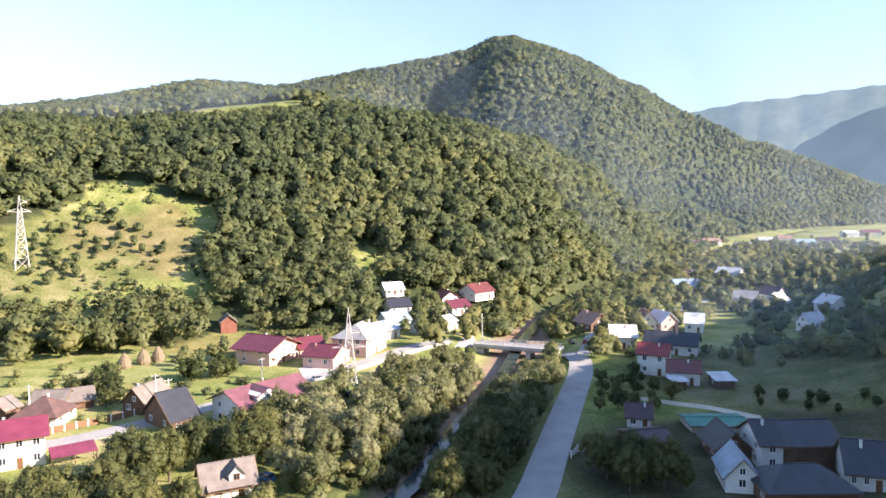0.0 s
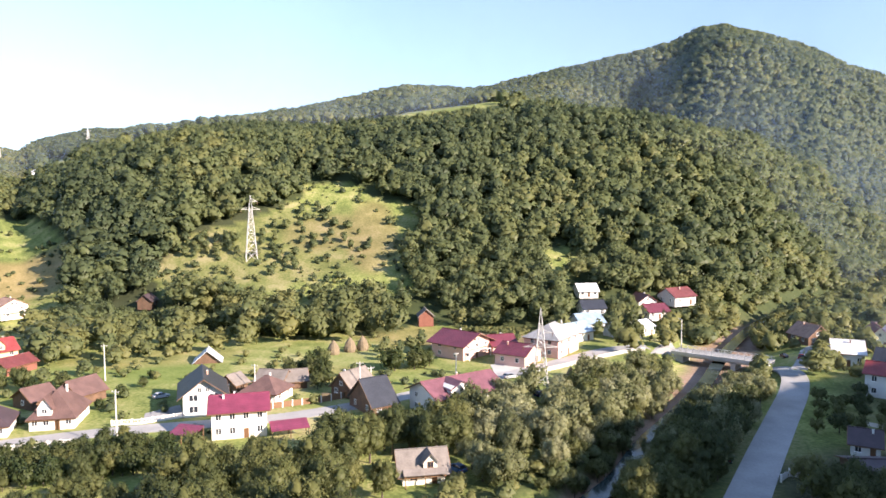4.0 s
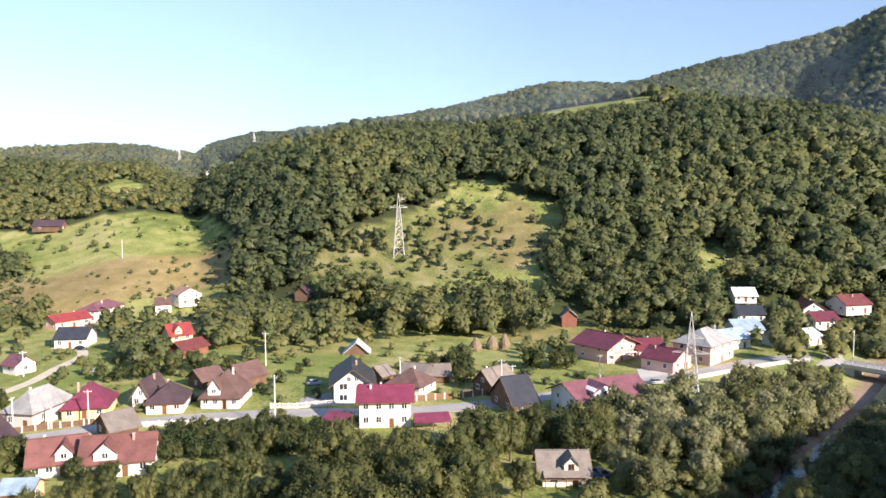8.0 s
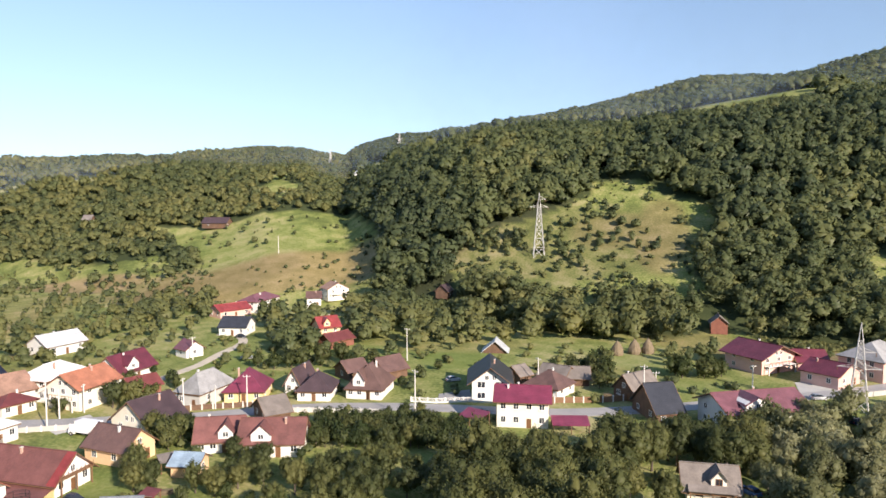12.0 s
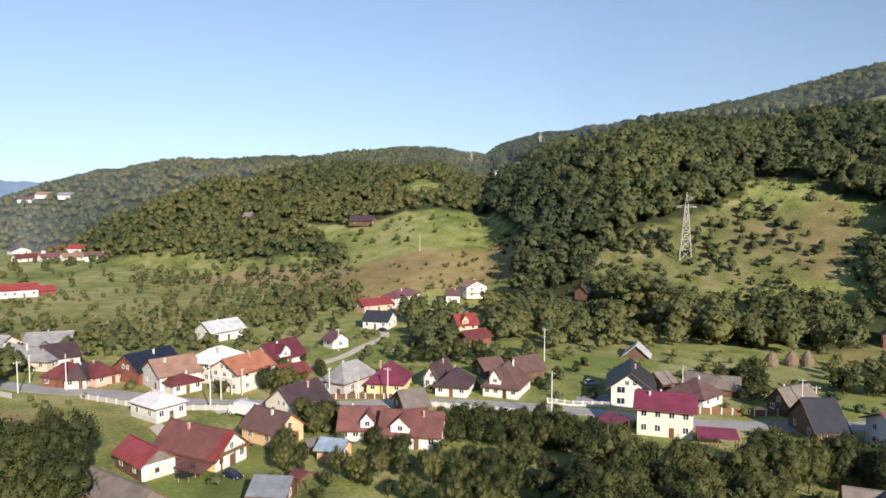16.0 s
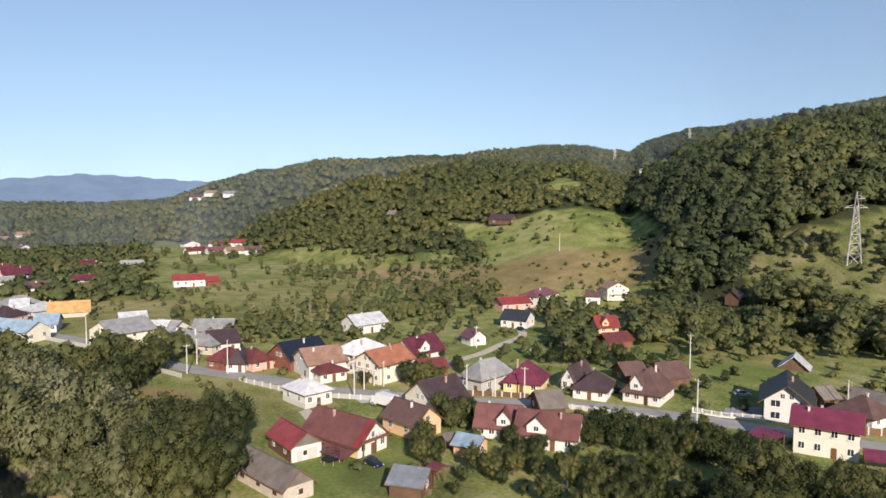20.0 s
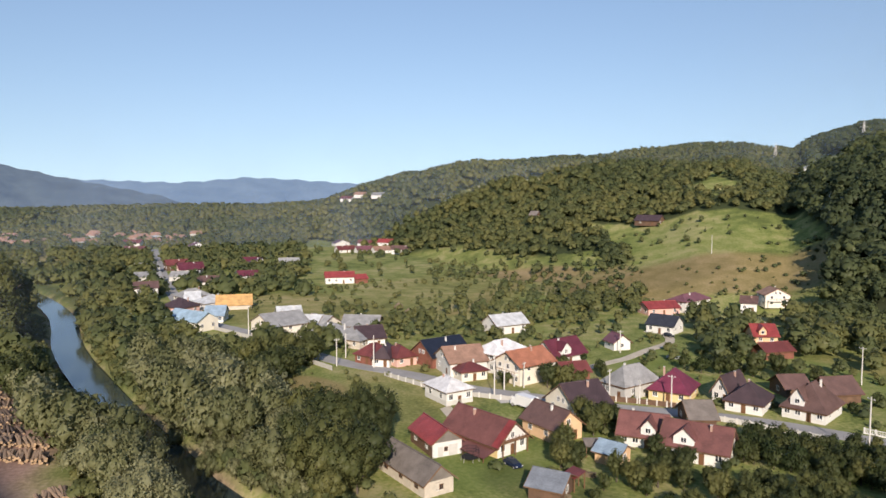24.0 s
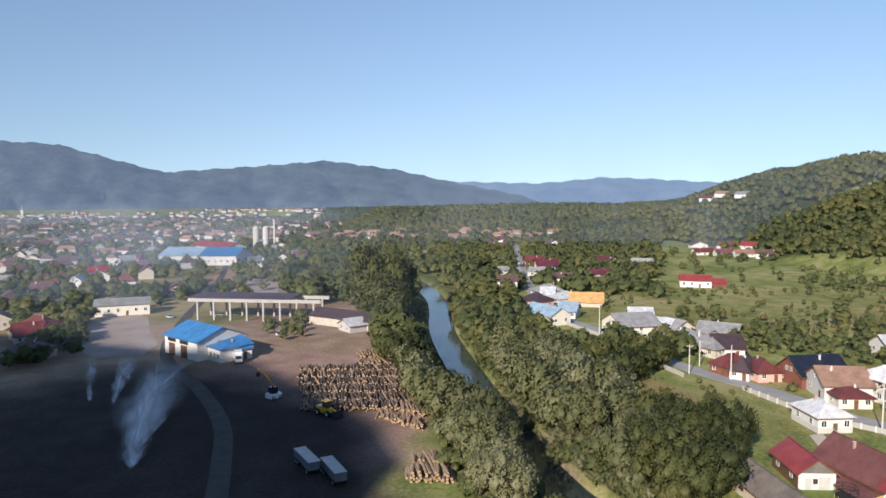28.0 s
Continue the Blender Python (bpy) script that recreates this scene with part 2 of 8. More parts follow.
# bearing, foot of the slope, first crest (distance, angle of sight), second crest (distance, angle of sight)
LAND = np.array((
    (-180, 2600, 3000, -0.9, 3600, -0.8), (-125, 2600, 3000, -0.9, 3600, -0.8), (-112, 1500, 1800, -1.2, 2600, -1.0),
    (-106, 1000, 1250, -1.1, 2000, -1.0), (-95, 900, 1150, -1.1, 2000, -0.9), (-87, 850, 1100, -1.0, 1800, -0.8),
    (-83, 820, 1050, -0.7, 1400, -0.5), (-80, 720, 950, 0.3, 1300, 0.0), (-76, 600, 900, 1.7, 1300, 1.0),
    (-70, 470, 850, 2.6, 1300, 1.6), (-63, 380, 800, 2.8, 1250, 2.4), (-57, 340, 680, 2.1, 1150, 3.1), (-53, 322, 600, 1.7, 1100, 3.5),
    (-50, 315, 590, 1.8, 1100, 3.5), (-46.6, 312, 520, -0.6, 1100, 3.3), (-45, 309, 510, 0.6, 1100, 4.2), (-42.5, 300, 470, 1.6, 1100, 4.7),
    (-38.5, 288, 480, 3.9, 1100, 5.0), (-35, 280, 480, 4.6, 1100, 5.1), (-31, 270, 495, 4.9, 1100, 5.9), (-26, 265, 510, 5.1, 1100, 7.0), (-21, 263, 513, 5.8, 1120, 8.0),
    (-18.4, 262, 515, 6.1, 1120, 8.5), (-15.8, 262, 515, 6.4, 1150, 8.4), (-11.8, 262, 518, 6.7, 1150, 8.3), (-8, 262, 520, 6.5, 1150, 9.1)))
LAND = np.vstack((LAND, np.array((
    (-3, 262, 520, 5.8, 1150, 10.1), (2, 275, 525, 5.4, 1150, 11.3), (4.2, 290, 530, 5.2, 1150, 12.3), (5.7, 298, 535, 4.9, 1150, 12.4),
    (8, 320, 560, 5.0, 1150, 11.8), (12, 390, 620, 3.4, 1200, 9.9), (15.4, 480, 720, -0.3, 1250, 8.2),
    (18.3, 760, 950, -0.6, 1300, 6.2), (22.4, 1000, 1150, -0.8, 1450, 4.5), (26, 1250, 1400, -0.8, 1700, 3.1),
    (30, 1450, 1600, -0.9, 1900, 1.4), (33, 1600, 1800, -1.0, 2100, 0.4), (45, 1800, 2000, -1.0, 2300, 0.0),
    (180, 2600, 3000, -0.9, 3600, -0.8)))))
# the river, from beyond the bridge past the camera and on down the valley: points on its middle line
RIVER = ((600, 1150), (400, 880), (245, 650), (155, 500), (90, 400), (53, 330), (31, 263), (17, 204), (2, 155), (-8, 120), (-40, 66), (-82, 24), (-121, -3), (-141, -11), (-170, -22), (-210, -36), (-261, -52), (-347, -73), (-440, -112), (-560, -180), (-800, -330), (-1500, -900))


def spline(points, step=6.0):
    """A smooth line through points, as an array of places about step apart."""
    p = np.array(points, float)
    p = np.vstack((2 * p[0] - p[1], p, 2 * p[-1] - p[-2]))
    out = []
    for i in range(1, len(p) - 2):
        n = max(2, int(np.linalg.norm(p[i + 1] - p[i]) / step))
        for u in np.arange(n) / n:
            a, b_, c, d = p[i - 1], p[i], p[i + 1], p[i + 2]
            out.append(0.5 * (2 * b_ + (c - a) * u + (2 * a - 5 * b_ + 4 * c - d) * u * u + (3 * b_ - a - 3 * c + d) * u ** 3))
    out.append(p[-2])
    return np.array(out)


RIVER_LINE = spline(RIVER, 8.0)


TREES_OF = {}


def line_distance(x, y, line):
    """How far places lie from a line given by an array of points."""
    if id(line) not in TREES_OF:
        n = max(2, int(np.linalg.norm(np.diff(line, axis=0), axis=1).sum() / 1.5))
        u = np.linspace(0, len(line) - 1, n)
        px_, py_ = np.interp(u, np.arange(len(line)), line[:, 0]), np.interp(u, np.arange(len(line)), line[:, 1])
        kd = KDTree(n)
        for i in range(n):
            kd.insert((px_[i], py_[i], 0), i)
        kd.balance()
        TREES_OF[id(line)] = kd
    find = TREES_OF[id(line)].find
    x, y = np.asarray(x, float), np.asarray(y, float)
    return np.array([find((a, b_, 0))[2] for a, b_ in zip(x.ravel(), y.ravel())]).reshape(x.shape)


def inside(x, y, poly):
    x, y = np.asarray(x, float), np.asarray(y, float)
    c = np.zeros(x.shape, bool)
    for (ax, ay), (bx, by) in zip(poly, poly[1:] + poly[:1]):
        if ay != by:
            c ^= ((ay > y) != (by > y)) & (x < (bx - ax) * (y - ay) / (by - ay) + ax)
    return c


def smooth(a, b_, v):
    u = np.clip((v - a) / (b_ - a), 0, 1)
    return u * u * (3 - 2 * u)


def waves(x, y, size, seed=0.0):
    """Cheap rolling noise between about -1 and 1."""
    x, y = x / size + seed, y / size - seed * 1.7
    return (np.sin(x * 1.3 + 1.7 * np.sin(y * 0.9 + seed)) + np.sin(y * 1.1 - 1.3 * np.sin(x * 0.7)) + 0.6 * np.sin(2.3 * x + 1.9 * y) + 0.4 * np.sin(-3.1 * x + 2.7 * y)) / 3.0


def ground_z(x, y):
    x, y = np.asarray(x, float), np.asarray(y, float)
    r = np.hypot(x, y) + 1e-6
    az = np.degrees(np.arctan2(x, y))
    foot, r1, e1, r2, e2 = (np.interp(az, LAND[:, 0], LAND[:, k]) for k in range(1, 6))
    z1, z2 = 50 + r1 * np.tan(np.radians(e1)), 50 + r2 * np.tan(np.radians(e2))
    u = np.clip((r - foot) / (r1 - foot), 0, 1)
    up = z1 * (0.55 * u + 0.45 * u * u * (3 - 2 * u)) * smooth(0, 0.12, u)
    w = np.clip((r - r1) / (r2 - r1), 0, 1)
    dip = 16 * np.clip(z1 / 60, 0, 1) * np.sin(np.pi * np.clip(w * 1.6, 0, 1)) * smooth(-12, 0, az)
    dip = dip - 9 * np.sin(np.pi * np.clip(w * 2.2, 0, 1)) * smooth(-46, -36, az) * (1 - smooth(-12, -4, az))
    z = np.where(r <= r1, up, z1 + (z2 - z1) * (0.5 * w + 0.5 * smooth(0, 1, w)) - dip)
    z = np.where(r > r2, z2 - np.clip(z2, 0, 400) * 0.55 * smooth(0, 900, r - r2), z)
    hill = np.clip(z / 60, 0, 1)
    z = z + hill * (waves(x, y, 34, 0.3) * 2.6 + waves(x, y, 90, 2.1) * 7.0) + np.clip((z - 90) / 100, 0, 1) * waves(x, y, 150, 4.2) * 9
    # gullies that run down from the peak
    px_, py_ = x - 112, y - 1160
    pr, th = np.hypot(px_, py_), np.arctan2(px_, -py_)
    cut = np.abs(np.sin(2.1 * th + 0.5 + 0.5 * np.sin(pr / 130.0)))
    z = z - 34 * (1 - cut) ** 2 * smooth(60, 220, pr) * (1 - smooth(450, 800, pr)) * (1 - smooth(960, 1180, r))
    # an unseen hill behind the camera, its crest set to shade the near valley
    sx, sy = math.sin(radians(SUN_BEARING)), math.cos(radians(SUN_BEARING))
    s, v = x * sx + y * sy, -x * sy + y * sx
    crest = np.interp(v, (-900, -400, -250, -150, -82, -64, -40, 80, 110, 140, 175, 218, 285, 400, 600), (150, 180, 190, 194, 177, 168, 92, 92, 134, 140, 127, 117, 100, 55, 0))
    z = np.maximum(z, crest * smooth(35, 260, s) * (1 - 0.6 * smooth(330, 900, s)))
    # the river's bed
    d = np.full(x.shape, 1e3)
    near = (r < 1900) & (z < 40)
    d[near] = line_distance(x[near], y[near], RIVER_LINE)
    k = smooth(150, 200, y)
    wide = 5.0 + 4.0 * k + (1.6 + 2.4 * k) * waves(x, y, 60, 1.0)
    return z - 3.6 * (1 - smooth(wide * 0.7, wide * (1.3 + 0.2 * k) + 2 + 4 * k, d)) * (z < 40)


# ---- clearings in the woods, and groves: kind, number, least and greatest height, outline ----
CLEARINGS = (
    ((-210, 266), (-210, 291), (-198, 304), (-191, 314), (-176, 348), (-182, 362), (-157, 370), (-139, 358), (-114, 359), (-107, 342), (-106, 305), (-89, 284), (-109, 270), (-154, 254), (-192, 249)),  # slope_meadow
    ((-457, 250), (-412, 270), (-344, 330), (-265, 279), (-240, 248), (-210, 212), (-246, 161), (-297, 175), (-351, 201), (-360, 227)),  # hut_meadow
    ((-456, 176), (-419, 200), (-398, 196), (-409, 176)),  # bare_bank
    ((-66, 814), (-16, 888), (36, 784), (17, 781), (-20, 800)),  # upper_glade
    ((-47, 335), (-31, 343), (-25, 324), (-31, 307), (-39, 308)),  # slip
    ((-92, 245), (-82, 268), (-66, 262), (-30, 272), (-28, 258), (-62, 244), (-80, 238)),  # maize_field
    ((-439, 430), (-364, 380), (-398, 431), (-600, 601)),  # pylon_glade
)
GROVES = (
    ("willow", 44, 4.5, 9, ((-41, 151), (-25, 179), (3, 215), (10, 202), (-4, 151), (-14, 121), (-25, 113))),
    ("broad", 16, 9, 11.5, ((-76, 97), (-65, 103), (-51, 106), (-44, 106), (-38, 85), (-61, 76))),
    ("willow", 34, 3.5, 7, ((-6, 151), (10, 196), (29, 215), (29, 177), (16, 137), (-1, 115))),
    ("broad", 8, 7, 9.5, ((-51, 130), (-40, 144), (-32, 132), (-43, 119))),
    ("willow", 5, 7, 9, ((-30, 144), (-24, 152), (-21, 142), (-27, 136))),
    ("broad", 6, 6, 9, ((-18, 172), (-5, 195), (-3, 182), (-16, 159))),
    ("willow", 24, 5, 8, ((-21, 162), (7, 216), (8, 195), (-8, 146), (-18, 143))),
    ("broad", 18, 4, 7, ((-97, 82), (-89, 95), (-75, 90), (-78, 70), (-91, 63))),
    ("broad", 26, 6, 9.5, ((-77, 96), (-64, 118), (-49, 134), (-39, 108), (-62, 77))),
    ("willow", 46, 7, 13.5, ((-233, -36), (-210, -5), (-151, 10), (-121, 13), (-106, 3), (-118, -4), (-153, -16), (-188, -27))),
    ("broad", 22, 6, 9, ((-323, -60), (-322, -33), (-248, -6), (-212, -11), (-242, -37))),
    ("broad", 30, 6, 12, ((-142, 10), (-152, 25), (-137, 31), (-116, 24), (-107, 15), (-125, 10))),
    ("willow", 24, 7, 12, ((-220, -59), (-193, -39), (-146, -27), (-126, -15), (-110, -7), (-103, -14), (-132, -26), (-165, -40))),
    ("poplar", 12, 22, 30, ((-255, -85), (-248, -61), (-291, -73), (-294, -95))),
    ("broad", 26, 9, 14, ((-304, -136), (-301, -103), (-393, -127), (-413, -185))),
    ("broad", 30, 8, 13, ((-274, -86), (-270, -69), (-229, -46), (-175, -40), (-200, -59))),
    ("broad", 14, 7, 11, ((-217, 1), (-230, 15), (-198, 19), (-183, 9))),
    ("broad", 8, 7, 10, ((-225, 17), (-235, 31), (-217, 32), (-205, 20))),
    ("fruit", 26, 3, 5, ((-243, 68), (-249, 94), (-248, 125), (-257, 146), (-222, 131), (-219, 102), (-219, 79))),
    ("fruit", 14, 3, 5, ((-191, 125), (-162, 137), (-155, 167), (-140, 156), (-157, 133), (-176, 119))),
    ("broad", 10, 6, 9, ((-196, 150), (-196, 168), (-173, 149), (-173, 135))),
    ("broad", 16, 6, 9, ((-171, 167), (-171, 184), (-203, 221), (-203, 198))),
    ("broad", 30, 5, 9, ((-266, 134), (-267, 172), (-306, 200), (-322, 176))),
    ("broad", 34, 4, 7, ((-243, 22), (-235, 56), (-241, 88), (-275, 72), (-269, 34))),
    ("broad", 26, 4, 7, ((-286, 80), (-292, 117), (-258, 134), (-247, 100))),
    ("fruit", 40, 2, 3.5, ((-305, 43), (-355, 94), (-316, 127), (-264, 122), (-265, 78))),
    ("broad", 26, 5, 9, ((60, 278), (107, 297), (139, 368), (79, 330))),
    ("broad", 40, 6, 10, ((18, 265), (29, 305), (73, 354), (64, 284), (42, 268))),
    ("willow", 16, 5, 8, ((18, 196), (36, 226), (31, 177), (20, 143), (14, 150))),
    ("broad", 40, 5, 9, ((105, 297), (153, 240), (219, 346), (178, 483))),
    ("broad", 30, 5, 9, ((211, 615), (244, 386), (608, 963), (276, 785))),
    ("broad", 12, 5, 8, ((28, 130), (47, 125), (46, 117), (27, 117))),
    ("broad", 20, 5, 9, ((-31, 262), (-6, 280), (-1, 294), (-29, 283))),
    ("fruit", 14, 4, 6, ((-103, 175), (-94, 194), (-77, 166), (-96, 164))),
    ("fruit", 8, 4, 6, ((-73, 194), (-64, 205), (-59, 199), (-69, 192))),
    ("broad", 26, 5, 9, ((-253, -242), (-288, -225), (-422, -334), (-382, -364))),
    ("broad", 40, 6, 10, ((-447, -425), (-526, -236), (-722, -323), (-598, -568))),
    ("broad", 30, 6, 11, ((-416, -164), (-464, -86), (-751, -139), (-771, -303))),
    ("broad", 40, 6, 10, ((-355, -66), (-408, -42), (-685, -16), (-760, -78), (-668, -124))),
    ("broad", 14, 5, 8, ((-170, -163), (-185, -161), (-217, -177), (-198, -177))),
    ("broad", 8, 4, 7, ((-220, -103), (-232, -92), (-263, -109), (-239, -114))),
    ("fruit", 34, 3.5, 6, ((-163, 268), (-122, 314), (-134, 331), (-172, 343), (-178, 304))),
    ("fruit", 24, 3.5, 6, ((-211, 274), (-176, 285), (-189, 300), (-208, 288))),
    ("fruit", 14, 3, 5, ((-388, 228), (-331, 257), (-325, 311), (-408, 267))),
    ("broad", 12, 4, 6, ((-185, 71), (-185, 85), (-172, 82), (-167, 67))),
    ("broad", 60, 7, 12, ((29, 305), (65, 370), (115, 449), (190, 565), (261, 725), (189, 640), (69, 397), (30, 324))),
    ("broad", 55, 2.5, 5.5, ((0, 115), (6, 161), (11, 179), (20, 190), (19, 158), (11, 115))),
    ("broad", 40, 2.5, 5.5, ((-18, 117), (-14, 137), (-9, 159), (-2, 181), (2, 179), (-3, 147), (-9, 123))),
    ("broad", 9, 3, 5, ((33, 156), (41, 188), (50, 194), (42, 158))),
    ("broad", 6, 7, 10, ((-200, 151), (-191, 166), (-231, 199), (-248, 188))),
    ("broad", 10, 7, 11, ((-183, 176), (-175, 190), (-209, 226), (-220, 213))),
    ("broad", 3, 5, 7, ((-164, 77), (-162, 83), (-173, 87), (-174, 82))),
    ("broad", 8, 4, 7, ((-132, 69), (-128, 78), (-140, 83), (-144, 77))),
    ("broad", 6, 5, 8, ((-113, 56), (-110, 62), (-119, 67), (-122, 61))),
    ("broad", 12, 3, 5.5, ((-103, 62), (-97, 74), (-112, 85), (-119, 73))),
    ("broad", 5, 9, 12, ((-210, 8), (-204, 21), (-230, 22), (-238, 11))),
    ("broad", 10, 3, 5, ((-297, 37), (-288, 55), (-311, 57), (-324, 42))),
    ("willow", 14, 7, 11, ((-258, -62), (-229, -28), (-277, -35), (-333, -71))),
    ("willow", 10, 8, 13, ((-151, -32), (-123, -15), (-129, -7), (-156, -15), (-165, -27))),
    ("broad", 10, 4, 7, ((-161, 131), (-155, 149), (-177, 167), (-183, 150))),
    ("broad", 12, 3, 6, ((-97, 96), (-89, 106), (-103, 123), (-110, 112))),
    ("broad", 14, 4, 7, ((-580, 81), (-564, 145), (-588, 151), (-615, 86))),
    ("broad", 14, 5, 8, ((-185, -161), (-217, -173), (-259, -206), (-234, -201))),
    ("broad", 20, 5, 9, ((-253, -242), (-273, -214), (-343, -265), (-314, -299))),
    ("broad", 24, 3, 7, ((-509, 160), (-374, 185), (-329, 202), (-255, 162), (-215, 106), (-297, 116), (-330, 103))),
    ("broad", 13, 4, 7, ((-314, 144), (-280, 181), (-214, 136), (-214, 101))),
    ("broad", 5, 7, 10, ((-242, 176), (-230, 198), (-190, 162), (-197, 146))),
    ("broad", 16, 8, 12, ((-235, 223), (-210, 238), (-166, 187), (-177, 168))),
    ("broad", 20, 6, 9, ((-198, 222), (-167, 241), (-140, 200), (-150, 170))),
    ("fruit", 9, 2.2, 3.6, ((-201, 127), (-164, 182), (-122, 136), (-154, 101))),
    ("fruit", 4, 2.2, 3.4, ((-147, 167), (-135, 180), (-112, 147), (-120, 137))),
    ("fruit", 14, 2, 4, ((-123, 67), (-103, 86), (-86, 71), (-104, 51))),
    ("fruit", 7, 2.5, 4, ((-191, 88), (-188, 111), (-148, 84), (-158, 75))),
    ("broad", 24, 5, 9, ((-591, 178), (-386, 237), (-336, 207), (-473, 149))),
    ("broad", 10, 7, 11, ((-229, 218), (-210, 229), (-167, 179), (-176, 169))),
    ("broad", 26, 5, 8, ((-199, 217), (-147, 242), (-124, 200), (-154, 176))),
    ("broad", 16, 10, 14, ((-152, 246), (-109, 263), (-96, 232), (-127, 209))),
    ("broad", 6, 4, 6, ((-87, 226), (-73, 233), (-67, 207), (-76, 202))),
    ("broad", 5, 6, 8, ((-58, 144), (-47, 150), (-42, 161), (-33, 136), (-49, 127))),
    ("willow", 6, 6, 9, ((-35, 160), (-25, 166), (-21, 143), (-30, 137))),
    ("broad", 60, 6, 10, ((83, 400), (200, 480), (132, 322), (97, 301), (72, 262), (59, 274))),
    ("broad", 60, 4, 8, ((270, 650), (567, 822), (184, 266), (158, 359))),
    ("broad", 44, 3, 7, ((136, 352), (154, 222), (121, 173), (106, 211))),
    ("fruit", 10, 2, 4, ((79, 178), (110, 156), (103, 147), (76, 166))),
    ("broad", 30, 5, 8.5, ((7, 159), (26, 183), (22, 151), (11, 112), (0, 111))),
    ("broad", 16, 3, 6, ((18, 151), (28, 151), (20, 112), (11, 112))),
    ("broad", 14, 3, 6, ((59, 216), (68, 202), (52, 159), (44, 163))),
    ("broad", 10, 5, 8, ((59, 262), (67, 262), (56, 215), (47, 215))),
    ("broad", 8, 6, 9, ((38, 319), (62, 324), (50, 263), (38, 263))),
    ("broad", 6, 6, 10, ((-18, 257), (10, 268), (9, 242), (-12, 232))),
    ("broad", 40, 4, 7, ((-711, -2), (-685, 82), (-488, 152), (-391, 119), (-476, 57), (-535, -2))),
    ("broad", 24, 6, 10, ((-426, -82), (-416, -49), (-314, -26), (-295, -53))),
    ("broad", 40, 5, 9, ((-775, -211), (-832, -108), (-514, -64), (-467, -128))),
    ("broad", 15, 4, 8, ((-346, 105), (-380, 157), (-304, 198), (-254, 166), (-268, 126), (-277, 94))),
    ("broad", 14, 3, 5.5, ((-193, 91), (-191, 97), (-139, 80), (-121, 67), (-135, 67))),
    ("broad", 60, 5, 9, ((-656, -622), (-808, -406), (-479, -215), (-272, -128), (-327, -209), (-310, -295))),
    ("broad", 34, 4, 8, ((-292, -279), (-319, -250), (-187, -145), (-171, -153), (-210, -201))),
    ("broad", 30, 7, 12, ((-479, -215), (-597, -141), (-461, -101), (-346, -112), (-364, -143))),
    ("broad", 60, 6, 10, ((48, 356), (101, 443), (85, 342), (43, 279))),
    ("broad", 40, 5, 9, ((192, 557), (304, 565), (174, 322), (137, 387))),
    ("willow", 26, 3.5, 5.9, ((-178, -14), (-135, 3), (-105, 16), (-96, 9), (-126, -1), (-165, -17))),
    ("willow", 4, 4, 5.9, ((27, 206), (32, 224), (37, 219), (31, 204))),
    ("broad", 26, 4, 5.9, ((-4, 116), (3, 150), (14, 186), (20, 188), (13, 150), (2, 114))),
)

# ---- the sheet: one ground to the horizon ----
def cover(x, y):
    """How dry the grass is and how bare the soil, at places."""
    dry, bare = np.zeros(x.shape), np.zeros(x.shape)
    for cx, cy, rx, ry, turn, d, s in COVER:
        c, sn = math.cos(radians(turn)), math.sin(radians(turn))
        u, v = (x - cx) * c + (y - cy) * sn, -(x - cx) * sn + (y - cy) * c
        k = 1 - smooth(0.8, 1.1, np.hypot(u / rx, v / ry) + 0.08 * waves(x, y, 7, 0.7))
        dry, bare = np.maximum(dry, k * d), np.maximum(bare, k * s)
    az, r, d = np.degrees(np.arctan2(x, y)), np.hypot(x, y), np.full(x.shape, 1e3)
    near = r < 900
    d[near] = line_distance(x[near], y[near], RIVER_LINE)
    bed = smooth(150, 200, y)
    bare = np.maximum(bare, 0.9 * (1 - smooth(3 + 4 * bed, 7 + 6 * bed, d + 2 * waves(x, y, 9, 0.1))))
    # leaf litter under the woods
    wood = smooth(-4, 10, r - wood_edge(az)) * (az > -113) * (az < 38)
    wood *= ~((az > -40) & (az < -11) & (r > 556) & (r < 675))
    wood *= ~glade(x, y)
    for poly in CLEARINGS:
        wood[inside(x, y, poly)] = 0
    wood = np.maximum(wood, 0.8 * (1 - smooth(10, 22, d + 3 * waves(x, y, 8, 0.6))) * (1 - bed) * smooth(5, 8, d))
    # painted darkening: hill shade on the near ground, besides farm mud and heath
    mud_shade = np.zeros(x.shape)
    for cx, cy, rx, ry, turn, s in MUD_SHADE:
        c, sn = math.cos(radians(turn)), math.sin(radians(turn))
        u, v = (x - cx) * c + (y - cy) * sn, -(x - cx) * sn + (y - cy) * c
        mud_shade = np.maximum(mud_shade, s * (1 - smooth(0.75, 1.1, np.hypot(u / rx, v / ry) + 0.12 * waves(x, y, 9, 0.4))))
    lush = np.zeros(x.shape)
    for cx, cy, rx, ry, turn, k in LAWNS:
        c, sn = math.cos(radians(turn)), math.sin(radians(turn))
        u, v = (x - cx) * c + (y - cy) * sn, -(x - cx) * sn + (y - cy) * c
        lush = np.maximum(lush, k * (1 - smooth(0.8, 1.05, np.hypot(u / rx, v / ry) + 0.05 * waves(x, y, 5, 0.9))))
    return dry, bare, wood, mud_shade, lush


def wood_edge(az):
    """Where the closed wood begins on a bearing."""
    return np.interp(az, LAND[:, 0], LAND[:, 1]) + 62 * smooth(-78, -70, az) * (1 - smooth(-56, -51, az))


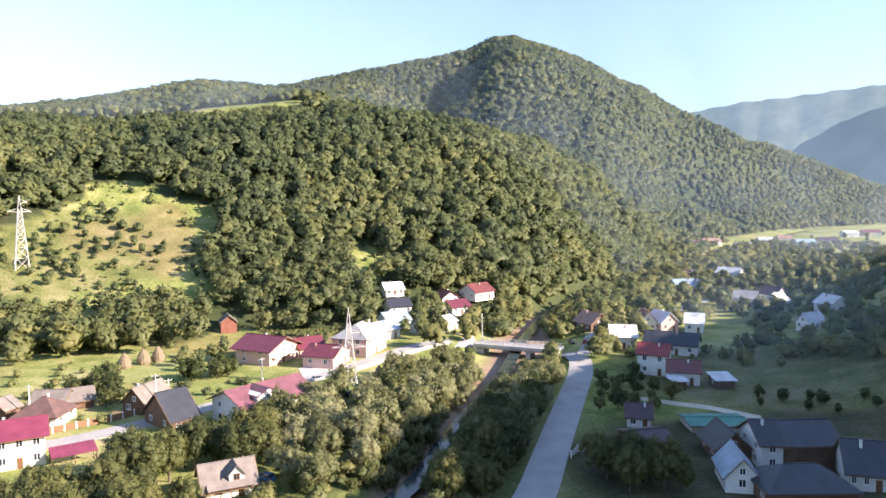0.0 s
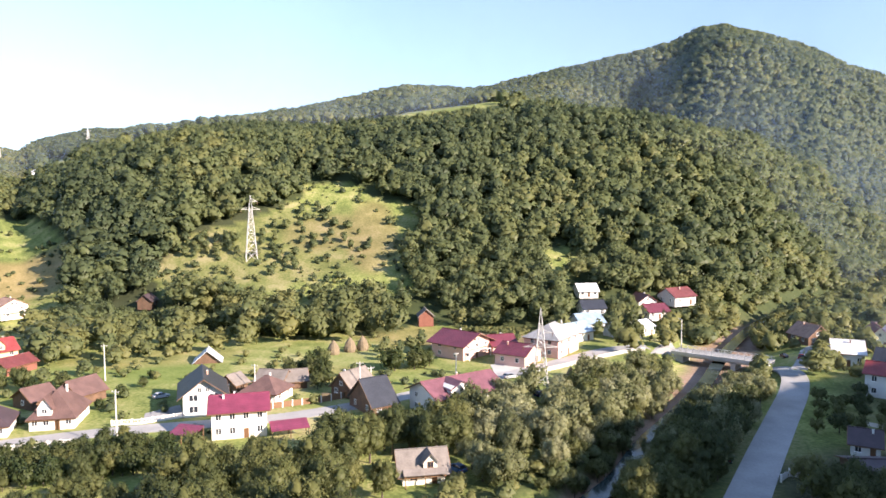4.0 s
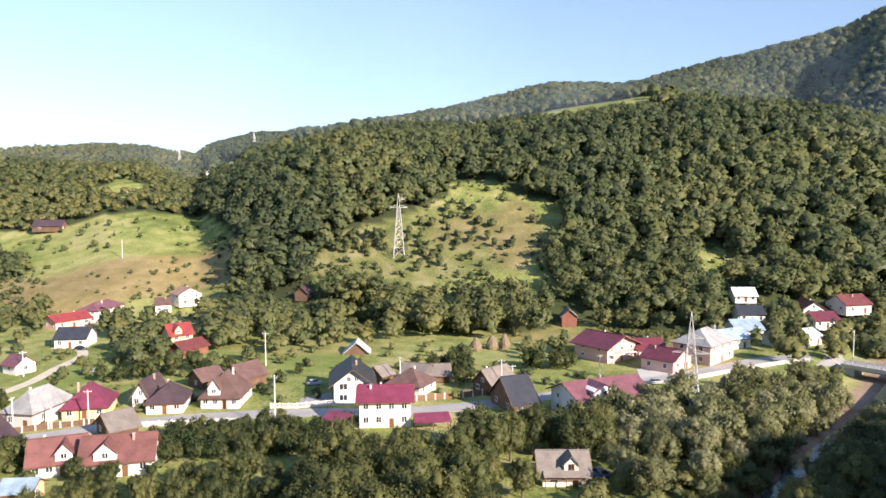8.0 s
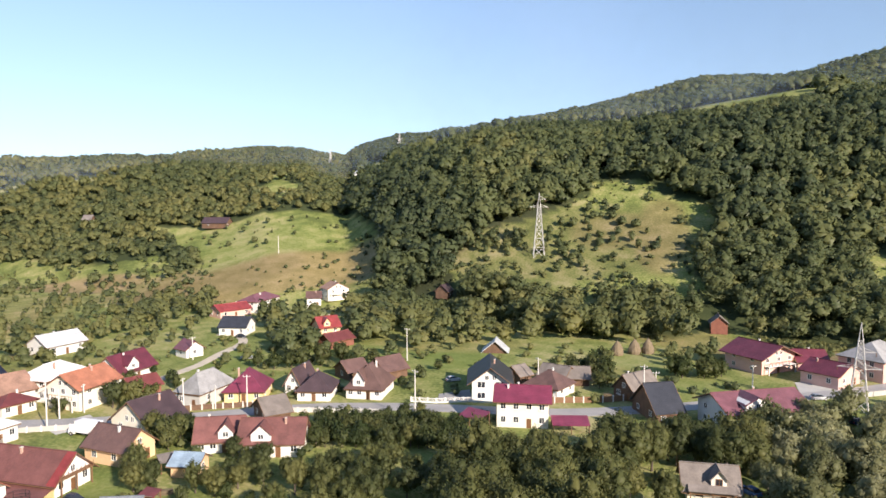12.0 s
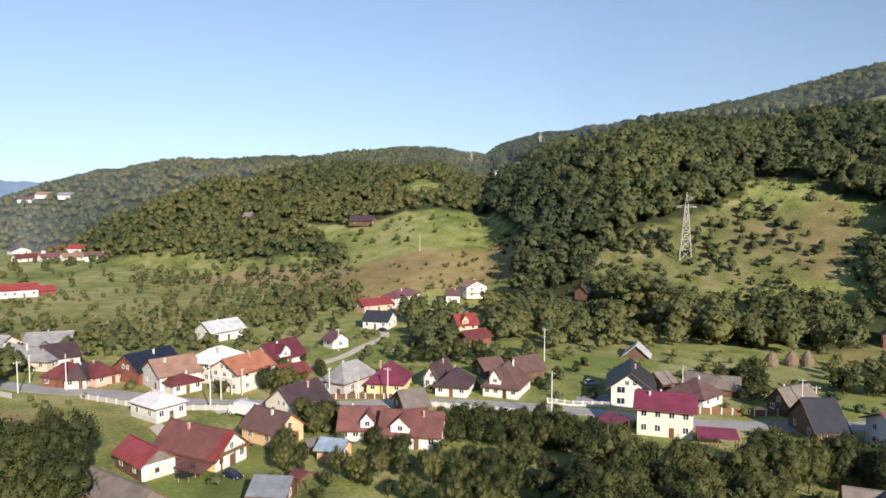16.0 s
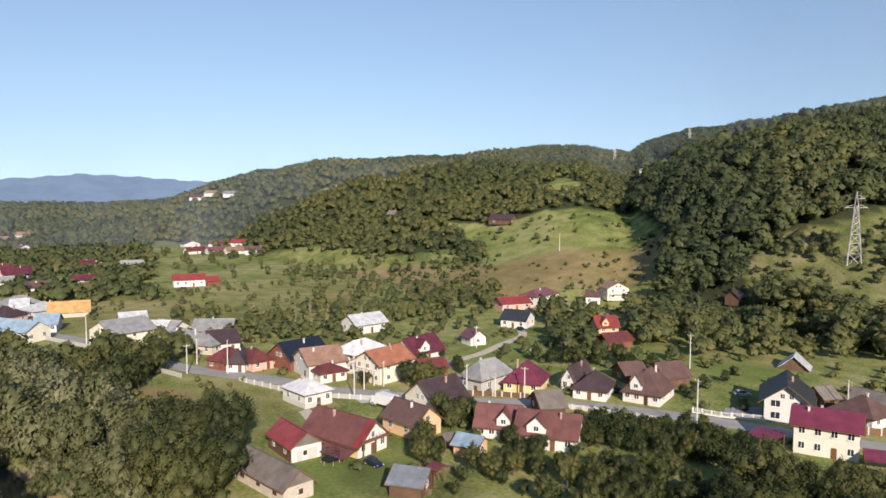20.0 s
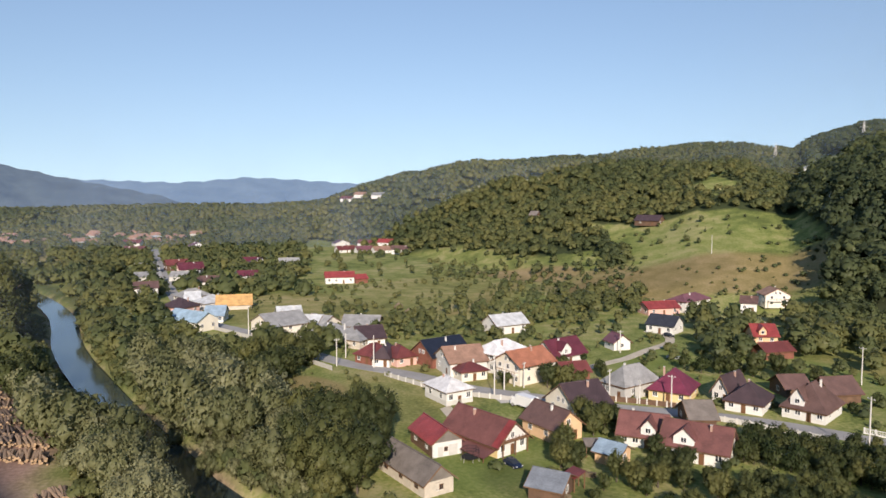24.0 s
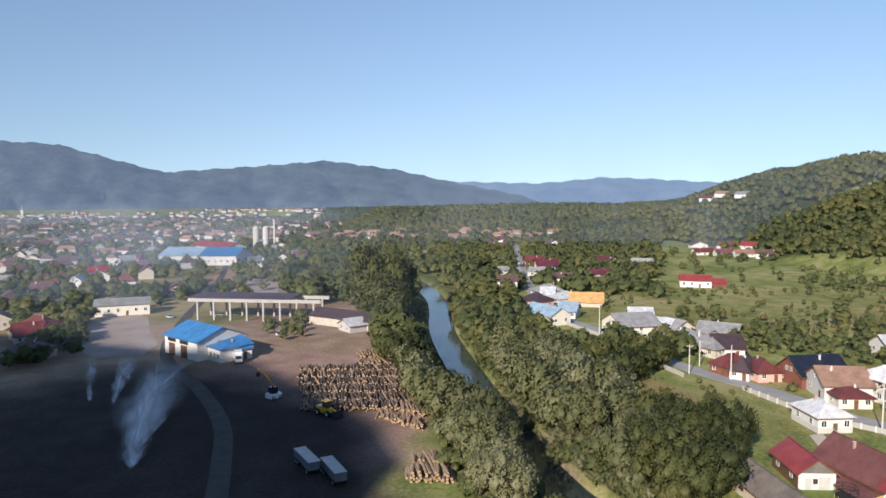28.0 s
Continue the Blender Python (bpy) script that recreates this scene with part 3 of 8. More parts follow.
def make_ground():
    inner = np.radians(np.arange(-138, 40, 0.44))
    outer = np.radians(np.arange(40, 222, 3.0))
    az = np.concatenate((inner, outer))
    rad = [0.0]
    step = 6.0
    while rad[-1] < 4800:
        r = rad[-1]
        step = 6.0 if r < 100 else max(1.8, r * 0.0095) if r < 1500 else 90.0
        rad.append(r + step)
    rad = np.array(rad)
    A, R = np.meshgrid(az, rad)
    X, Y = R * np.sin(A), R * np.cos(A)
    Z = ground_z(X, Y)
    n, k = R.shape
    idx = np.arange(n * k).reshape(n, k)
    nxt = np.roll(idx, -1, axis=1)
    quads = np.stack((idx[:-1], idx[1:], nxt[1:], nxt[:-1]), -1).reshape(-1, 4)
    me = bpy.data.meshes.new("ground")
    me.vertices.add(n * k)
    me.vertices.foreach_set("co", np.stack((X, Y, Z), -1).ravel())
    me.loops.add(quads.size)
    me.loops.foreach_set("vertex_index", quads[:, ::-1].ravel())
    me.polygons.add(len(quads))
    me.polygons.foreach_set("loop_start", np.arange(len(quads)) * 4)
    me.polygons.foreach_set("use_smooth", np.ones(len(quads), bool))
    dry, bare, wood, mud_shade, lush = cover(X.ravel(), Y.ravel())
    for nm, val in (("dry", dry), ("bare", bare), ("wood", wood), ("mud_shade", mud_shade), ("lush", lush)):
        a = me.attributes.new(nm, "FLOAT", "POINT")
        a.data.foreach_set("value", val)
    me.update(calc_edges=True)
    me.materials.append(M_GROUND)
    return tagged(new("ground", me), "grassy valley floor rising into wooded hills", "ground", kind="structure")


def ground_material():
    m = bpy.data.materials.new("grassland")
    m.use_nodes = True
    n, l = m.node_tree.nodes, m.node_tree.links
    p = n["Principled BSDF"]
    tc = n.new("ShaderNodeTexCoord")
    tex = []
    for s, d in ((0.018, 4), (0.12, 6), (1.1, 6)):
        t = n.new("ShaderNodeTexNoise")
        t.inputs["Scale"].default_value, t.inputs["Detail"].default_value = s, d
        l.new(tc.outputs["Object"], t.inputs["Vector"])
        tex.append(t.outputs[0])
    acc = None
    for t, w in zip(tex, (0.35, 0.35, 0.3)):
        k = n.new("ShaderNodeMath")
        k.operation = "MULTIPLY_ADD"
        k.inputs[1].default_value = w
        l.new(t, k.inputs[0])
        if acc:
            l.new(acc, k.inputs[2])
        else:
            k.inputs[2].default_value = 0.0
        acc = k.outputs[0]
    green = ramp(n, ((0.4, (0.1, 0.125, 0.036)), (0.47, (0.165, 0.198, 0.055)), (0.52, (0.24, 0.25, 0.085)), (0.59, (0.34, 0.31, 0.15))))
    dry = ramp(n, ((0.34, (0.17, 0.14, 0.05)), (0.5, (0.26, 0.2, 0.085)), (0.66, (0.36, 0.27, 0.14))))
    soil = ramp(n, ((0.34, (0.17, 0.105, 0.08)), (0.5, (0.29, 0.19, 0.148)), (0.66, (0.41, 0.285, 0.235))))
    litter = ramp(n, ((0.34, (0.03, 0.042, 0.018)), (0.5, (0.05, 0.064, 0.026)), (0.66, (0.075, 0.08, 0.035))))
    mud_shade_ramp = ramp(n, ((0.34, (0.016, 0.014, 0.013)), (0.5, (0.03, 0.026, 0.024)), (0.66, (0.06, 0.05, 0.043))))
    fresh = ramp(n, ((0.38, (0.115, 0.155, 0.036)), (0.5, (0.165, 0.205, 0.055)), (0.62, (0.235, 0.25, 0.09))))
    for r in (green, dry, soil, litter, mud_shade_ramp, fresh):
        l.new(acc, r.inputs[0])
    col = green.outputs[0]
    for nm, r in (("lush", fresh), ("dry", dry), ("bare", soil), ("wood", litter), ("mud_shade", mud_shade_ramp)):
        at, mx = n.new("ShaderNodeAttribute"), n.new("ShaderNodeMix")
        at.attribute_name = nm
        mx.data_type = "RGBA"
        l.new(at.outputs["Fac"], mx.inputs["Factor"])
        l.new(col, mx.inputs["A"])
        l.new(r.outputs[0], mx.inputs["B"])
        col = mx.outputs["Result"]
    l.new(col, p.inputs["Base Color"])
    p.inputs["Roughness"].default_value = 0.95
    p.inputs["Specular IOR Level"].default_value = 0.15
    bp = n.new("ShaderNodeBump")
    bp.inputs["Strength"].default_value, bp.inputs["Distance"].default_value = 0.6, 0.25
    l.new(tex[2], bp.inputs["Height"])
    l.new(bp.outputs[0], p.inputs["Normal"])
    return m


def glade(x, y):
    """Open patches on the western slopes: many low down, a few high on the ridge."""
    az, r = np.degrees(np.arctan2(x, y)), np.hypot(x, y)
    high = (az < -47) & (az > -84) & (r > 400) & (waves(x, y, 42, 3.3) > 0.62) & (waves(x, y, 13, 1.3) > -0.4)
    low = (az < -49) & (az > -84) & (r > 330) & (r < 540) & ~((az > -57.5) & (r > 440)) & (waves(x, y, 46, 1.9) + 0.6 * waves(x, y, 15, 1.3) < -0.08)
    return high | low


# middle, half axes, turn, dryness, bareness
COVER = (
    (-350, 105, 80, 45, -20, 0.28, 0.0), (-95, 180, 20, 12, 30, 0.3, 0.0), (-150, 190, 30, 16, 30, 0.3, 0.0), (-60, 236, 12, 8, 20, 0.6, 0.55),
    (-150, -150, 110, 75, 20, 0.0, 0.75), (-110, -75, 40, 40, 0, 0.0, 0.9), (-90, 250, 40, 18, -40, 0.5, 0.0), (-320, 30, 60, 40, 20, 0.4, 0.0),
    (-185, 18, 16, 10, 30, 0.8, 0.1), (-330, 128, 75, 5, -38, 0.6, 0.05), (-300, 92, 60, 4, -38, 0.5, 0.0), (-372, 150, 60, 7, -38, 0.45, 0.0), (-255, 98, 22, 6, -38, 0.7, 0.1),
    (-165, 300, 60, 30, 30, 0.12, 0.0), (-150, 322, 24, 16, 30, 0.4, 0.1), (-300, 226, 85, 30, 53, 0.85, 0.08), (-345, 195, 18, 26, 20, 0.5, 0.2), (-500, -420, 420, 200, 41, 0.35, 0.3), (-750, -250, 300, 120, 20, 0.3, 0.2), (-400, -180, 120, 50, 25, 0.0, 0.85), (-190, 60, 60, 26, -45, 0.3, 0.0),
    (-165, -70, 60, 36, 25, 0.0, 1.0), (-230, -95, 60, 40, 30, 0.0, 0.85), (-300, -110, 70, 40, 20, 0.0, 0.8),
    (-55, 250, 18, 12, 0, 0.5, 0.6), (-420, 110, 130, 70, -70, 0.05, 0.0), (-128, 325, 14, 34, 20, 0.5, 0.1), (-400, 176, 46, 16, 25, 0.8, 0.25), (-330, 186, 26, 12, 30, 0.6, 0.1),
)
# hill shade painted dark over yard and village ground, with farm mud and heath
MUD_SHADE = ((-118, -86, 84, 50, 41, 0.95), (64, 134, 52, 30, 15, 0.8), (98, 190, 52, 46, 0, 0.55), (20, 130, 14, 40, -12, 0.4), (-108, 52, 14, 9, 30, 0.3), (-176, -60, 26, 16, 100, 0.35), (-185, 290, 90, 42, 32, 0.32), (-330, 205, 60, 26, 53, 0.2))
# mown lawns and green fields: middle, half axes, turn, strength
LAWNS = ((-186, 124, 22, 10, 125, 1.0), (-154, 160, 18, 12, 130, 0.9), (-134, 172, 15, 13, 130, 1.0), (-78, 200, 34, 16, 130, 0.55), (-352, 255, 56, 34, 35, 0.35), (-120, 46, 17, 11, 110, 0.9),
         (-150, 150, 16, 12, 130, 0.8), (-186, 20, 15, 9, 20, 0.5), (-160, 22, 14, 9, 20, 0.5), (-110, 160, 12, 10, 130, 0.8))
M_GROUND = ground_material()
make_ground()


def ribbon(name, line, width, mat, label, category, lift=0.06, level=None, edge=0.0, kind="structure"):
    """A strip draped over the ground along a line, with a real edge."""
    line = np.asarray(line, float)
    t = np.gradient(line, axis=0)
    t /= np.linalg.norm(t, axis=1)[:, None] + 1e-9
    nrm = np.stack((-t[:, 1], t[:, 0]), -1)
    bm = bmesh.new()
    rows = []
    wid = width if np.ndim(width) else np.full(len(line), width)
    cols = (-1.0, -0.5, 0.0, 0.5, 1.0)
    for c, q, w in zip(line, nrm, wid):
        pts = [c + q * w * 0.5 * k for k in cols]
        zs = [gz(*q2) for q2 in pts] if level is None else [level] * 5
        top = max(zs[1:4]) if level is None else level
        rows.append([bm.verts.new((p_[0], p_[1], max(z, top - 0.15) + lift)) for p_, z in zip(pts, zs)])
    for a, b_ in zip(rows[:-1], rows[1:]):
        for k in range(4):
            bm.faces.new((a[k], a[k + 1], b_[k + 1], b_[k]))
    if level is None:
        low = bmesh.ops.extrude_edge_only(bm, edges=[e_ for e_ in bm.edges if e_.is_boundary])
        for v in low["geom"]:
            if isinstance(v, bmesh.types.BMVert):
                v.co.z -= 0.5
    bmesh.ops.recalc_face_normals(bm, faces=bm.faces)
    return tagged(new(name, finish(bm, name, mat)), label, category, kind=kind)


ribbon("water", RIVER_LINE, np.where(RIVER_LINE[:, 1] > 100, 4.0, 10.0), M_WATER, "shallow river between wooded banks", "river", level=-1.9)

# ---- houses ----
WINDOWS = {}


def window_meshes(w, h, brown=False):
    key = (round(w, 1), round(h, 1), brown)
    if key not in WINDOWS:
        fr = bmesh.new()
        for c in ((-w / 2, w / 2, 0, 0.09), (-w / 2, w / 2, h - 0.09, h)):
            box(fr, c[0], c[1], -0.07, 0.05, c[2], c[3])
        for x in (-w / 2, -0.04, w / 2 - 0.09):
            box(fr, x, x + 0.09, -0.065, 0.045, 0.085, h - 0.085)
        WINDOWS[key] = (finish(fr, "window_frame", M_BROWNFRAME if brown else M_FRAME),
                        finish(boxed(-w / 2 + 0.06, w / 2 - 0.06, -0.03, 0.03, 0.06, h - 0.06), "pane", M_GLASS),
                        finish(boxed(-w / 2 - 0.1, w / 2 + 0.1, -0.2, 0.02, -0.07, -0.004), "sill", M_FRAME))
    return WINDOWS[key]


def add_window(parent, m, w=1.2, h=1.4, brown=False, sill=True):
    fr, pane, sl = window_meshes(w, h, brown)
    ob = part("window", fr, None, parent)
    ob.matrix_local = m
    part("pane", pane, None, ob)
    if sill:
        part("sill", sl, None, ob)
    return ob


def gable_body(w, d, h, rise, ridge, sunk=0.6):
    """Walls as one closed solid: a box with gables on the sides that the ridge meets."""
    bm = bmesh.new()
    if ridge == "x":
        prof = [(-d / 2, -sunk), (d / 2, -sunk), (d / 2, h), (0, h + rise), (-d / 2, h)]
        place = lambda s, p: (s * w / 2, p[0], p[1])
    else:
        prof = [(-w / 2, -sunk), (w / 2, -sunk), (w / 2, h), (0, h + rise), (-w / 2, h)]
        place = lambda s, p: (p[0], s * d / 2, p[1])
    a, b_ = [bm.verts.new(place(-1, p)) for p in prof], [bm.verts.new(place(1, p)) for p in prof]
    bm.faces.new(a)
    bm.faces.new(b_[::-1])
    for i in range(5):
        j = (i + 1) % 5
        bm.faces.new((a[j], a[i], b_[i], b_[j]))
    bmesh.ops.recalc_face_normals(bm, faces=bm.faces)
    return bm


def house(name, x, y, turn, w, d, h, roof="x", rise=3.0, wall="white", top="red", label="", category="house", over=0.6, windows=2, storeys=1,
          chimney=1, door=True, detail=2, balcony=0, dormer=0, plinth=None, group="", z=None, brown=False, porch=0, win=None):
    base = gz(x, y) if z is None else z
    ob = thing(name, pose(x, y, base, 0, 0, turn), label, category, group)
    W, R = WALLS[wall], ROOFS[top]
    th = 0.18
    lift = th * 1.05
    if roof == "h":
        part("wall", boxed(-w / 2, w / 2, -d / 2, d / 2, -0.6, h), W, ob)
        k = min(w, d) / 2 * 0.92
        ex, ey, ez = w / 2 + over, d / 2 + over, h - rise * over / (min(w, d) / 2) + lift
        rx, ry = max(0.2, w / 2 - k) if w >= d else 0.12, max(0.2, d / 2 - k) if d > w else 0.12
        c = [(-ex, -ey, ez), (ex, -ey, ez), (ex, ey, ez), (-ex, ey, ez)]
        t = [(-rx, -ry, h + rise), (rx, -ry, h + rise), (rx, ry, h + rise), (-rx, ry, h + rise)]
        for i in range(4):
            j = (i + 1) % 4
            part("roof_slope", slab(bmesh.new(), (c[i], c[j], t[j], t[i]), th), R, ob)
        part("soffit", boxed(-ex + 0.1, ex - 0.1, -ey + 0.1, ey - 0.1, ez - 0.32, ez - 0.2), M_TRIM, ob)
        bm = beam(bmesh.new(), (t[0][0], t[0][1], h + rise + 0.03), (t[2][0], t[2][1], h + rise + 0.03), 0.16)
        part("ridge_cap", bm, R, ob)
    elif roof == "m":
        bm = bmesh.new()
        v = [bm.verts.new(c) for c in ((-w / 2, -d / 2, -0.6), (w / 2, -d / 2, -0.6), (w / 2, d / 2, -0.6), (-w / 2, d / 2, -0.6), (-w / 2, -d / 2, h), (w / 2, -d / 2, h), (w / 2, d / 2, h + rise), (-w / 2, d / 2, h + rise))]
        for f in ((3, 2, 1, 0), (4, 5, 6, 7), (0, 1, 5, 4), (1, 2, 6, 5), (2, 3, 7, 6), (3, 0, 4, 7)):
            bm.faces.new([v[i] for i in f])
        part("wall", bm, W, ob)
        s = rise / d
        part("roof_slope", slab(bmesh.new(), ((-w / 2 - over, -d / 2 - over, h - s * over + lift), (w / 2 + over, -d / 2 - over, h - s * over + lift), (w / 2 + over, d / 2 + over, h + rise + s * over + lift), (-w / 2 - over, d / 2 + over, h + rise + s * over + lift)), th), R, ob)
    else:
        part("wall", gable_body(w, d, h, rise, roof), W, ob)
        span, length = (d, w) if roof == "x" else (w, d)
        s = rise / (span / 2)
        lo, hi, e, L = h - s * over + lift, h + rise + lift, span / 2 + over, length / 2 + over
        for sg in (-1, 1):
            pts = [(-L, sg * e, lo), (L, sg * e, lo), (L, sg * 0.01, hi), (-L, sg * 0.01, hi)]
            if roof == "y":
                pts = [(-q[1], q[0], q[2]) for q in pts]
            part("roof_slope", slab(bmesh.new(), pts, th), R, ob)
            if detail > 1:
                a, b_ = (-L, sg * (e + 0.05), lo - 0.16), (L, sg * (e + 0.05), lo - 0.16)
                if roof == "y":
                    a, b_ = (-a[1], a[0], a[2]), (-b_[1], b_[0], b_[2])
                part("gutter", beam(bmesh.new(), a, b_, 0.08), M_TRIM, ob)
        a, b_ = (-L, 0, hi + 0.02), (L, 0, hi + 0.02)
        if roof == "y":
            a, b_ = (0, -L, hi + 0.02), (0, L, hi + 0.02)
        part("ridge_cap", beam(bmesh.new(), a, b_, 0.15), R, ob)
        if detail > 1:
            for en in (-1, 1):
                for sg in (-1, 1):
                    a, b_ = (en * (L + 0.04), sg * e, lo - 0.14), (en * (L + 0.04), 0, hi - 0.14)
                    if roof == "y":
                        a, b_ = (-a[1], a[0], a[2]), (-b_[1], b_[0], b_[2])
                    part("bargeboard", beam(bmesh.new(), a, b_, 0.09), M_TRIM, ob)
    if plinth:
        part("plinth", boxed(-w / 2 - 0.05, w / 2 + 0.05, -d / 2 - 0.05, d / 2 + 0.05, -0.6, plinth), M_GREYWALL, ob)
    rng = random.Random(int(abs(x * 13 + y * 7) * 10))
    for i in range(chimney):
        cx, cy = ((rng.uniform(-0.3, 0.3) * w, rng.choice((-0.12, 0.12)) * d) if roof != "y" else (rng.choice((-0.12, 0.12)) * w, rng.uniform(-0.3, 0.3) * d))
        ch = part("chimney", boxed(cx - 0.2, cx + 0.2, cy - 0.2, cy + 0.2, h + rise * 0.4, h + rise + 0.4), M_WHITE if rng.random() < 0.5 else M_BRICK, ob)
        part("chimney_cap", boxed(cx - 0.26, cx + 0.26, cy - 0.26, cy + 0.26, h + rise + 0.404, h + rise + 0.48), M_GREYWALL, ch)
    # openings: the front, then the two sides
    sh = h / storeys
    for st in range(storeys):
        zb = st * sh + sh * 0.36
        wh = min(1.45, sh * 0.48)
        gap = w / max(1, windows)
        for i in range(windows):
            px_ = -w / 2 + gap * (i + 0.5)
            if door and st == 0 and i == windows // 2 and windows > 1:
                part("door", boxed(px_ - 0.5, px_ + 0.5, -d / 2 - 0.05, -d / 2 + 0.05, 0.02, min(2.1, h - 0.3)), M_BROWNFRAME, ob)
            elif detail:
                add_window(ob, pose(px_, -d / 2, zb), win[0] if win else 1.2 if gap > 1.9 else 0.8, win[1] if win else wh, brown, detail > 1)
        if detail:
            ns = max(1, int(d / 4.5))
            for sg, rz in ((1, 90), (-1, -90)):
                for i in range(ns):
                    add_window(ob, pose(sg * w / 2, (i + 0.5) / ns * d - d / 2, zb, 0, 0, rz), 1.2, wh, brown, False)
    if roof == "y" and rise > 2.4 and detail:
        for dx in ((-0.9, 0.9) if w > 8 else (0,)):
            add_window(ob, pose(dx, -d / 2, h + 0.25), 1.0, 1.2, brown, False)
    if balcony:
        zb = sh * balcony
        bl = part("balcony", boxed(-w * 0.42, w * 0.42, -d / 2 - 1.5, -d / 2 - 0.004, zb - 0.18, zb), M_WHITE, ob)
        for i in range(9):
            px_ = -w * 0.41 + i * w * 0.82 / 8
            part("baluster", boxed(px_ - 0.04, px_ + 0.04, -d / 2 - 1.48, -d / 2 - 1.4, zb + 0.002, zb + 0.95), M_TRIM, bl)
        part("handrail", boxed(-w * 0.42, w * 0.42, -d / 2 - 1.5, -d / 2 - 1.38, zb + 0.954, zb + 1.04), M_TRIM, bl)
        for sg in (-1, 1):
            part("post", boxed(sg * w * 0.4 - 0.12, sg * w * 0.4 + 0.12, -d / 2 - 1.46, -d / 2 - 1.22, -0.4, zb - 0.184), M_WHITE, ob)
    if dormer:
        dw, dz = w * 0.32, h + rise * 0.12
        bm = gable_body(dw, d * 0.45, 1.3, rise * 0.5, "y", 0.3)
        dm = part("dormer", bm, W, ob)
        dm.matrix_local = pose(w * (dormer - 1.5) * 0.3, -d * 0.27, dz)
        for sg in (-1, 1):
            part("dormer_roof", slab(bmesh.new(), ((sg * (dw / 2 + 0.4), -d * 0.225 - 0.4, 1.3 - 0.3), (sg * (dw / 2 + 0.4), d * 0.3, 1.3 - 0.3), (0, d * 0.3, 1.3 + rise * 0.5 + 0.16), (0, -d * 0.225 - 0.4, 1.3 + rise * 0.5 + 0.16)), 0.14), R, dm)
        add_window(dm, pose(0, -d * 0.225, 0.15), 1.1, 1.1, brown, False)
    if porch:
        part("porch_roof", slab(bmesh.new(), ((-w * 0.5, -d / 2 - porch, 2.3), (w * 0.5, -d / 2 - porch, 2.3), (w * 0.5, -d / 2 + 0.02, 2.95), (-w * 0.5, -d / 2 + 0.02, 2.95)), 0.12), R, ob)
        for sg in (-1, 0, 1):
            part("porch_post", boxed(sg * w * 0.46 - 0.08, sg * w * 0.46 + 0.08, -d / 2 - porch + 0.1, -d / 2 - porch + 0.26, -0.4, 2.2), M_TRIM, ob)
    return ob

# ---- roads ----
ROAD_LINES = []


def road(name, points, width, mat, label, category="road", lift=0.08):
    line = spline(points, 5.0)
    ROAD_LINES.append((line, width / 2 + 2.0))
    return ribbon(name, line, width, mat, label, category, lift)


road("valley_road", ((6, 60), (11, 100), (17, 121), (24, 146), (33, 177), (38.5, 196), (42, 212), (42.5, 222), (40.5, 229), (37.5, 233.2)), 7.0, M_ASPHALT, "grey asphalt road running down the valley")
road("side_road", ((45.5, 225), (49, 236), (52, 247), (57, 260), (75, 276), (95, 300), (130, 345)), 4.4, M_ASPHALT, "narrow asphalt lane beyond the bridge", lift=0.1)
road("village_street", ((11.5, 244.3), (2, 247), (-10, 238), (-20, 222), (-32, 202), (-46, 184), (-62, 162), (-80, 143), (-100, 131), (-114, 122), (-130, 108), (-144, 88), (-156, 75), (-170, 60), (-188, 49), (-208, 33), (-230, 22), (-256, 13), (-292, -8), (-340, -20), (-400, -30), (-538, -47), (-717, -67)), 6.0, M_ASPHALT, "narrow grey village street between houses")
road("dirt_track", ((-176, 90), (-183, 103), (-188, 116), (-197, 130), (-206, 145), (-220, 152), (-226, 148)), 3.2, M_GRAVEL, "pale gravel track climbing past gardens", "track")
road("yard_road", ((-95, -55), (-118, -66), (-140, -78), (-165, -98), (-200, -130), (-260, -160), (-420, -230), (-800, -420)), 3.8, M_TRACK, "dirt road along the timber yard")


# ---- every house, barn and shed: place, turn, width, depth, height of the walls, roof ----
house("house", -101.4, 145.4, 35.7, 9.1, 14, 5.4, "y", 3.4, "white", "charcoal", "large white two-storey house under a charcoal gabled roof", "house", storeys=2, windows=2, over=1.3, win=(2.0, 1.6))
house("house", -83.2, 132.2, 30.8, 11.2, 9, 6, "x", 2.2, "cream", "magenta", "cream two-storey house with a raspberry sheet-metal roof", "house", storeys=2, windows=4, over=0.8, chimney=2)
house("house", -90.5, 156.6, 0.6, 9.4, 9, 2.8, "h", 3.2, "white", "brown", "low white house with a brown tiled hipped roof", "house", windows=3)
house("house", -71.5, 166.9, -18.1, 6.7, 9, 2.8, "y", 3.4, "wood", "shingle", "old timber cottage with a steep grey shingle roof", "house", windows=2)
house("house", -61.4, 155.4, 49.8, 6.4, 12, 2.6, "x", 5, "wood", "charcoal", "dark house with a steep black roof and skylights", "house", windows=2, chimney=0)
house("house", -42.4, 162.2, 50.9, 19.2, 12, 5, "x", 2.6, "white", "mauve", "long white two-storey house with a mauve roof", "house", storeys=2, windows=6, over=1.0, win=(1.6, 1.5), dormer=1)
house("house", -55.6, 218.6, 64.9, 13.7, 13, 5, "y", 2.8, "pink", "crimson", "pink two-storey house with a crimson roof and balcony", "house", storeys=2, windows=3, over=1.4, balcony=1)
house("house", -35.9, 212.7, 73.6, 11.7, 10, 3.6, "y", 2.4, "pink", "crimson", "pink house with a dark crimson roof behind a pylon", "house", windows=2)
house("house", -44.4, 226.8, 32.2, 8.4, 9, 3, "x", 2.6, "pink", "crimson", "low crimson-roofed wing between two pink houses", "house", windows=2)
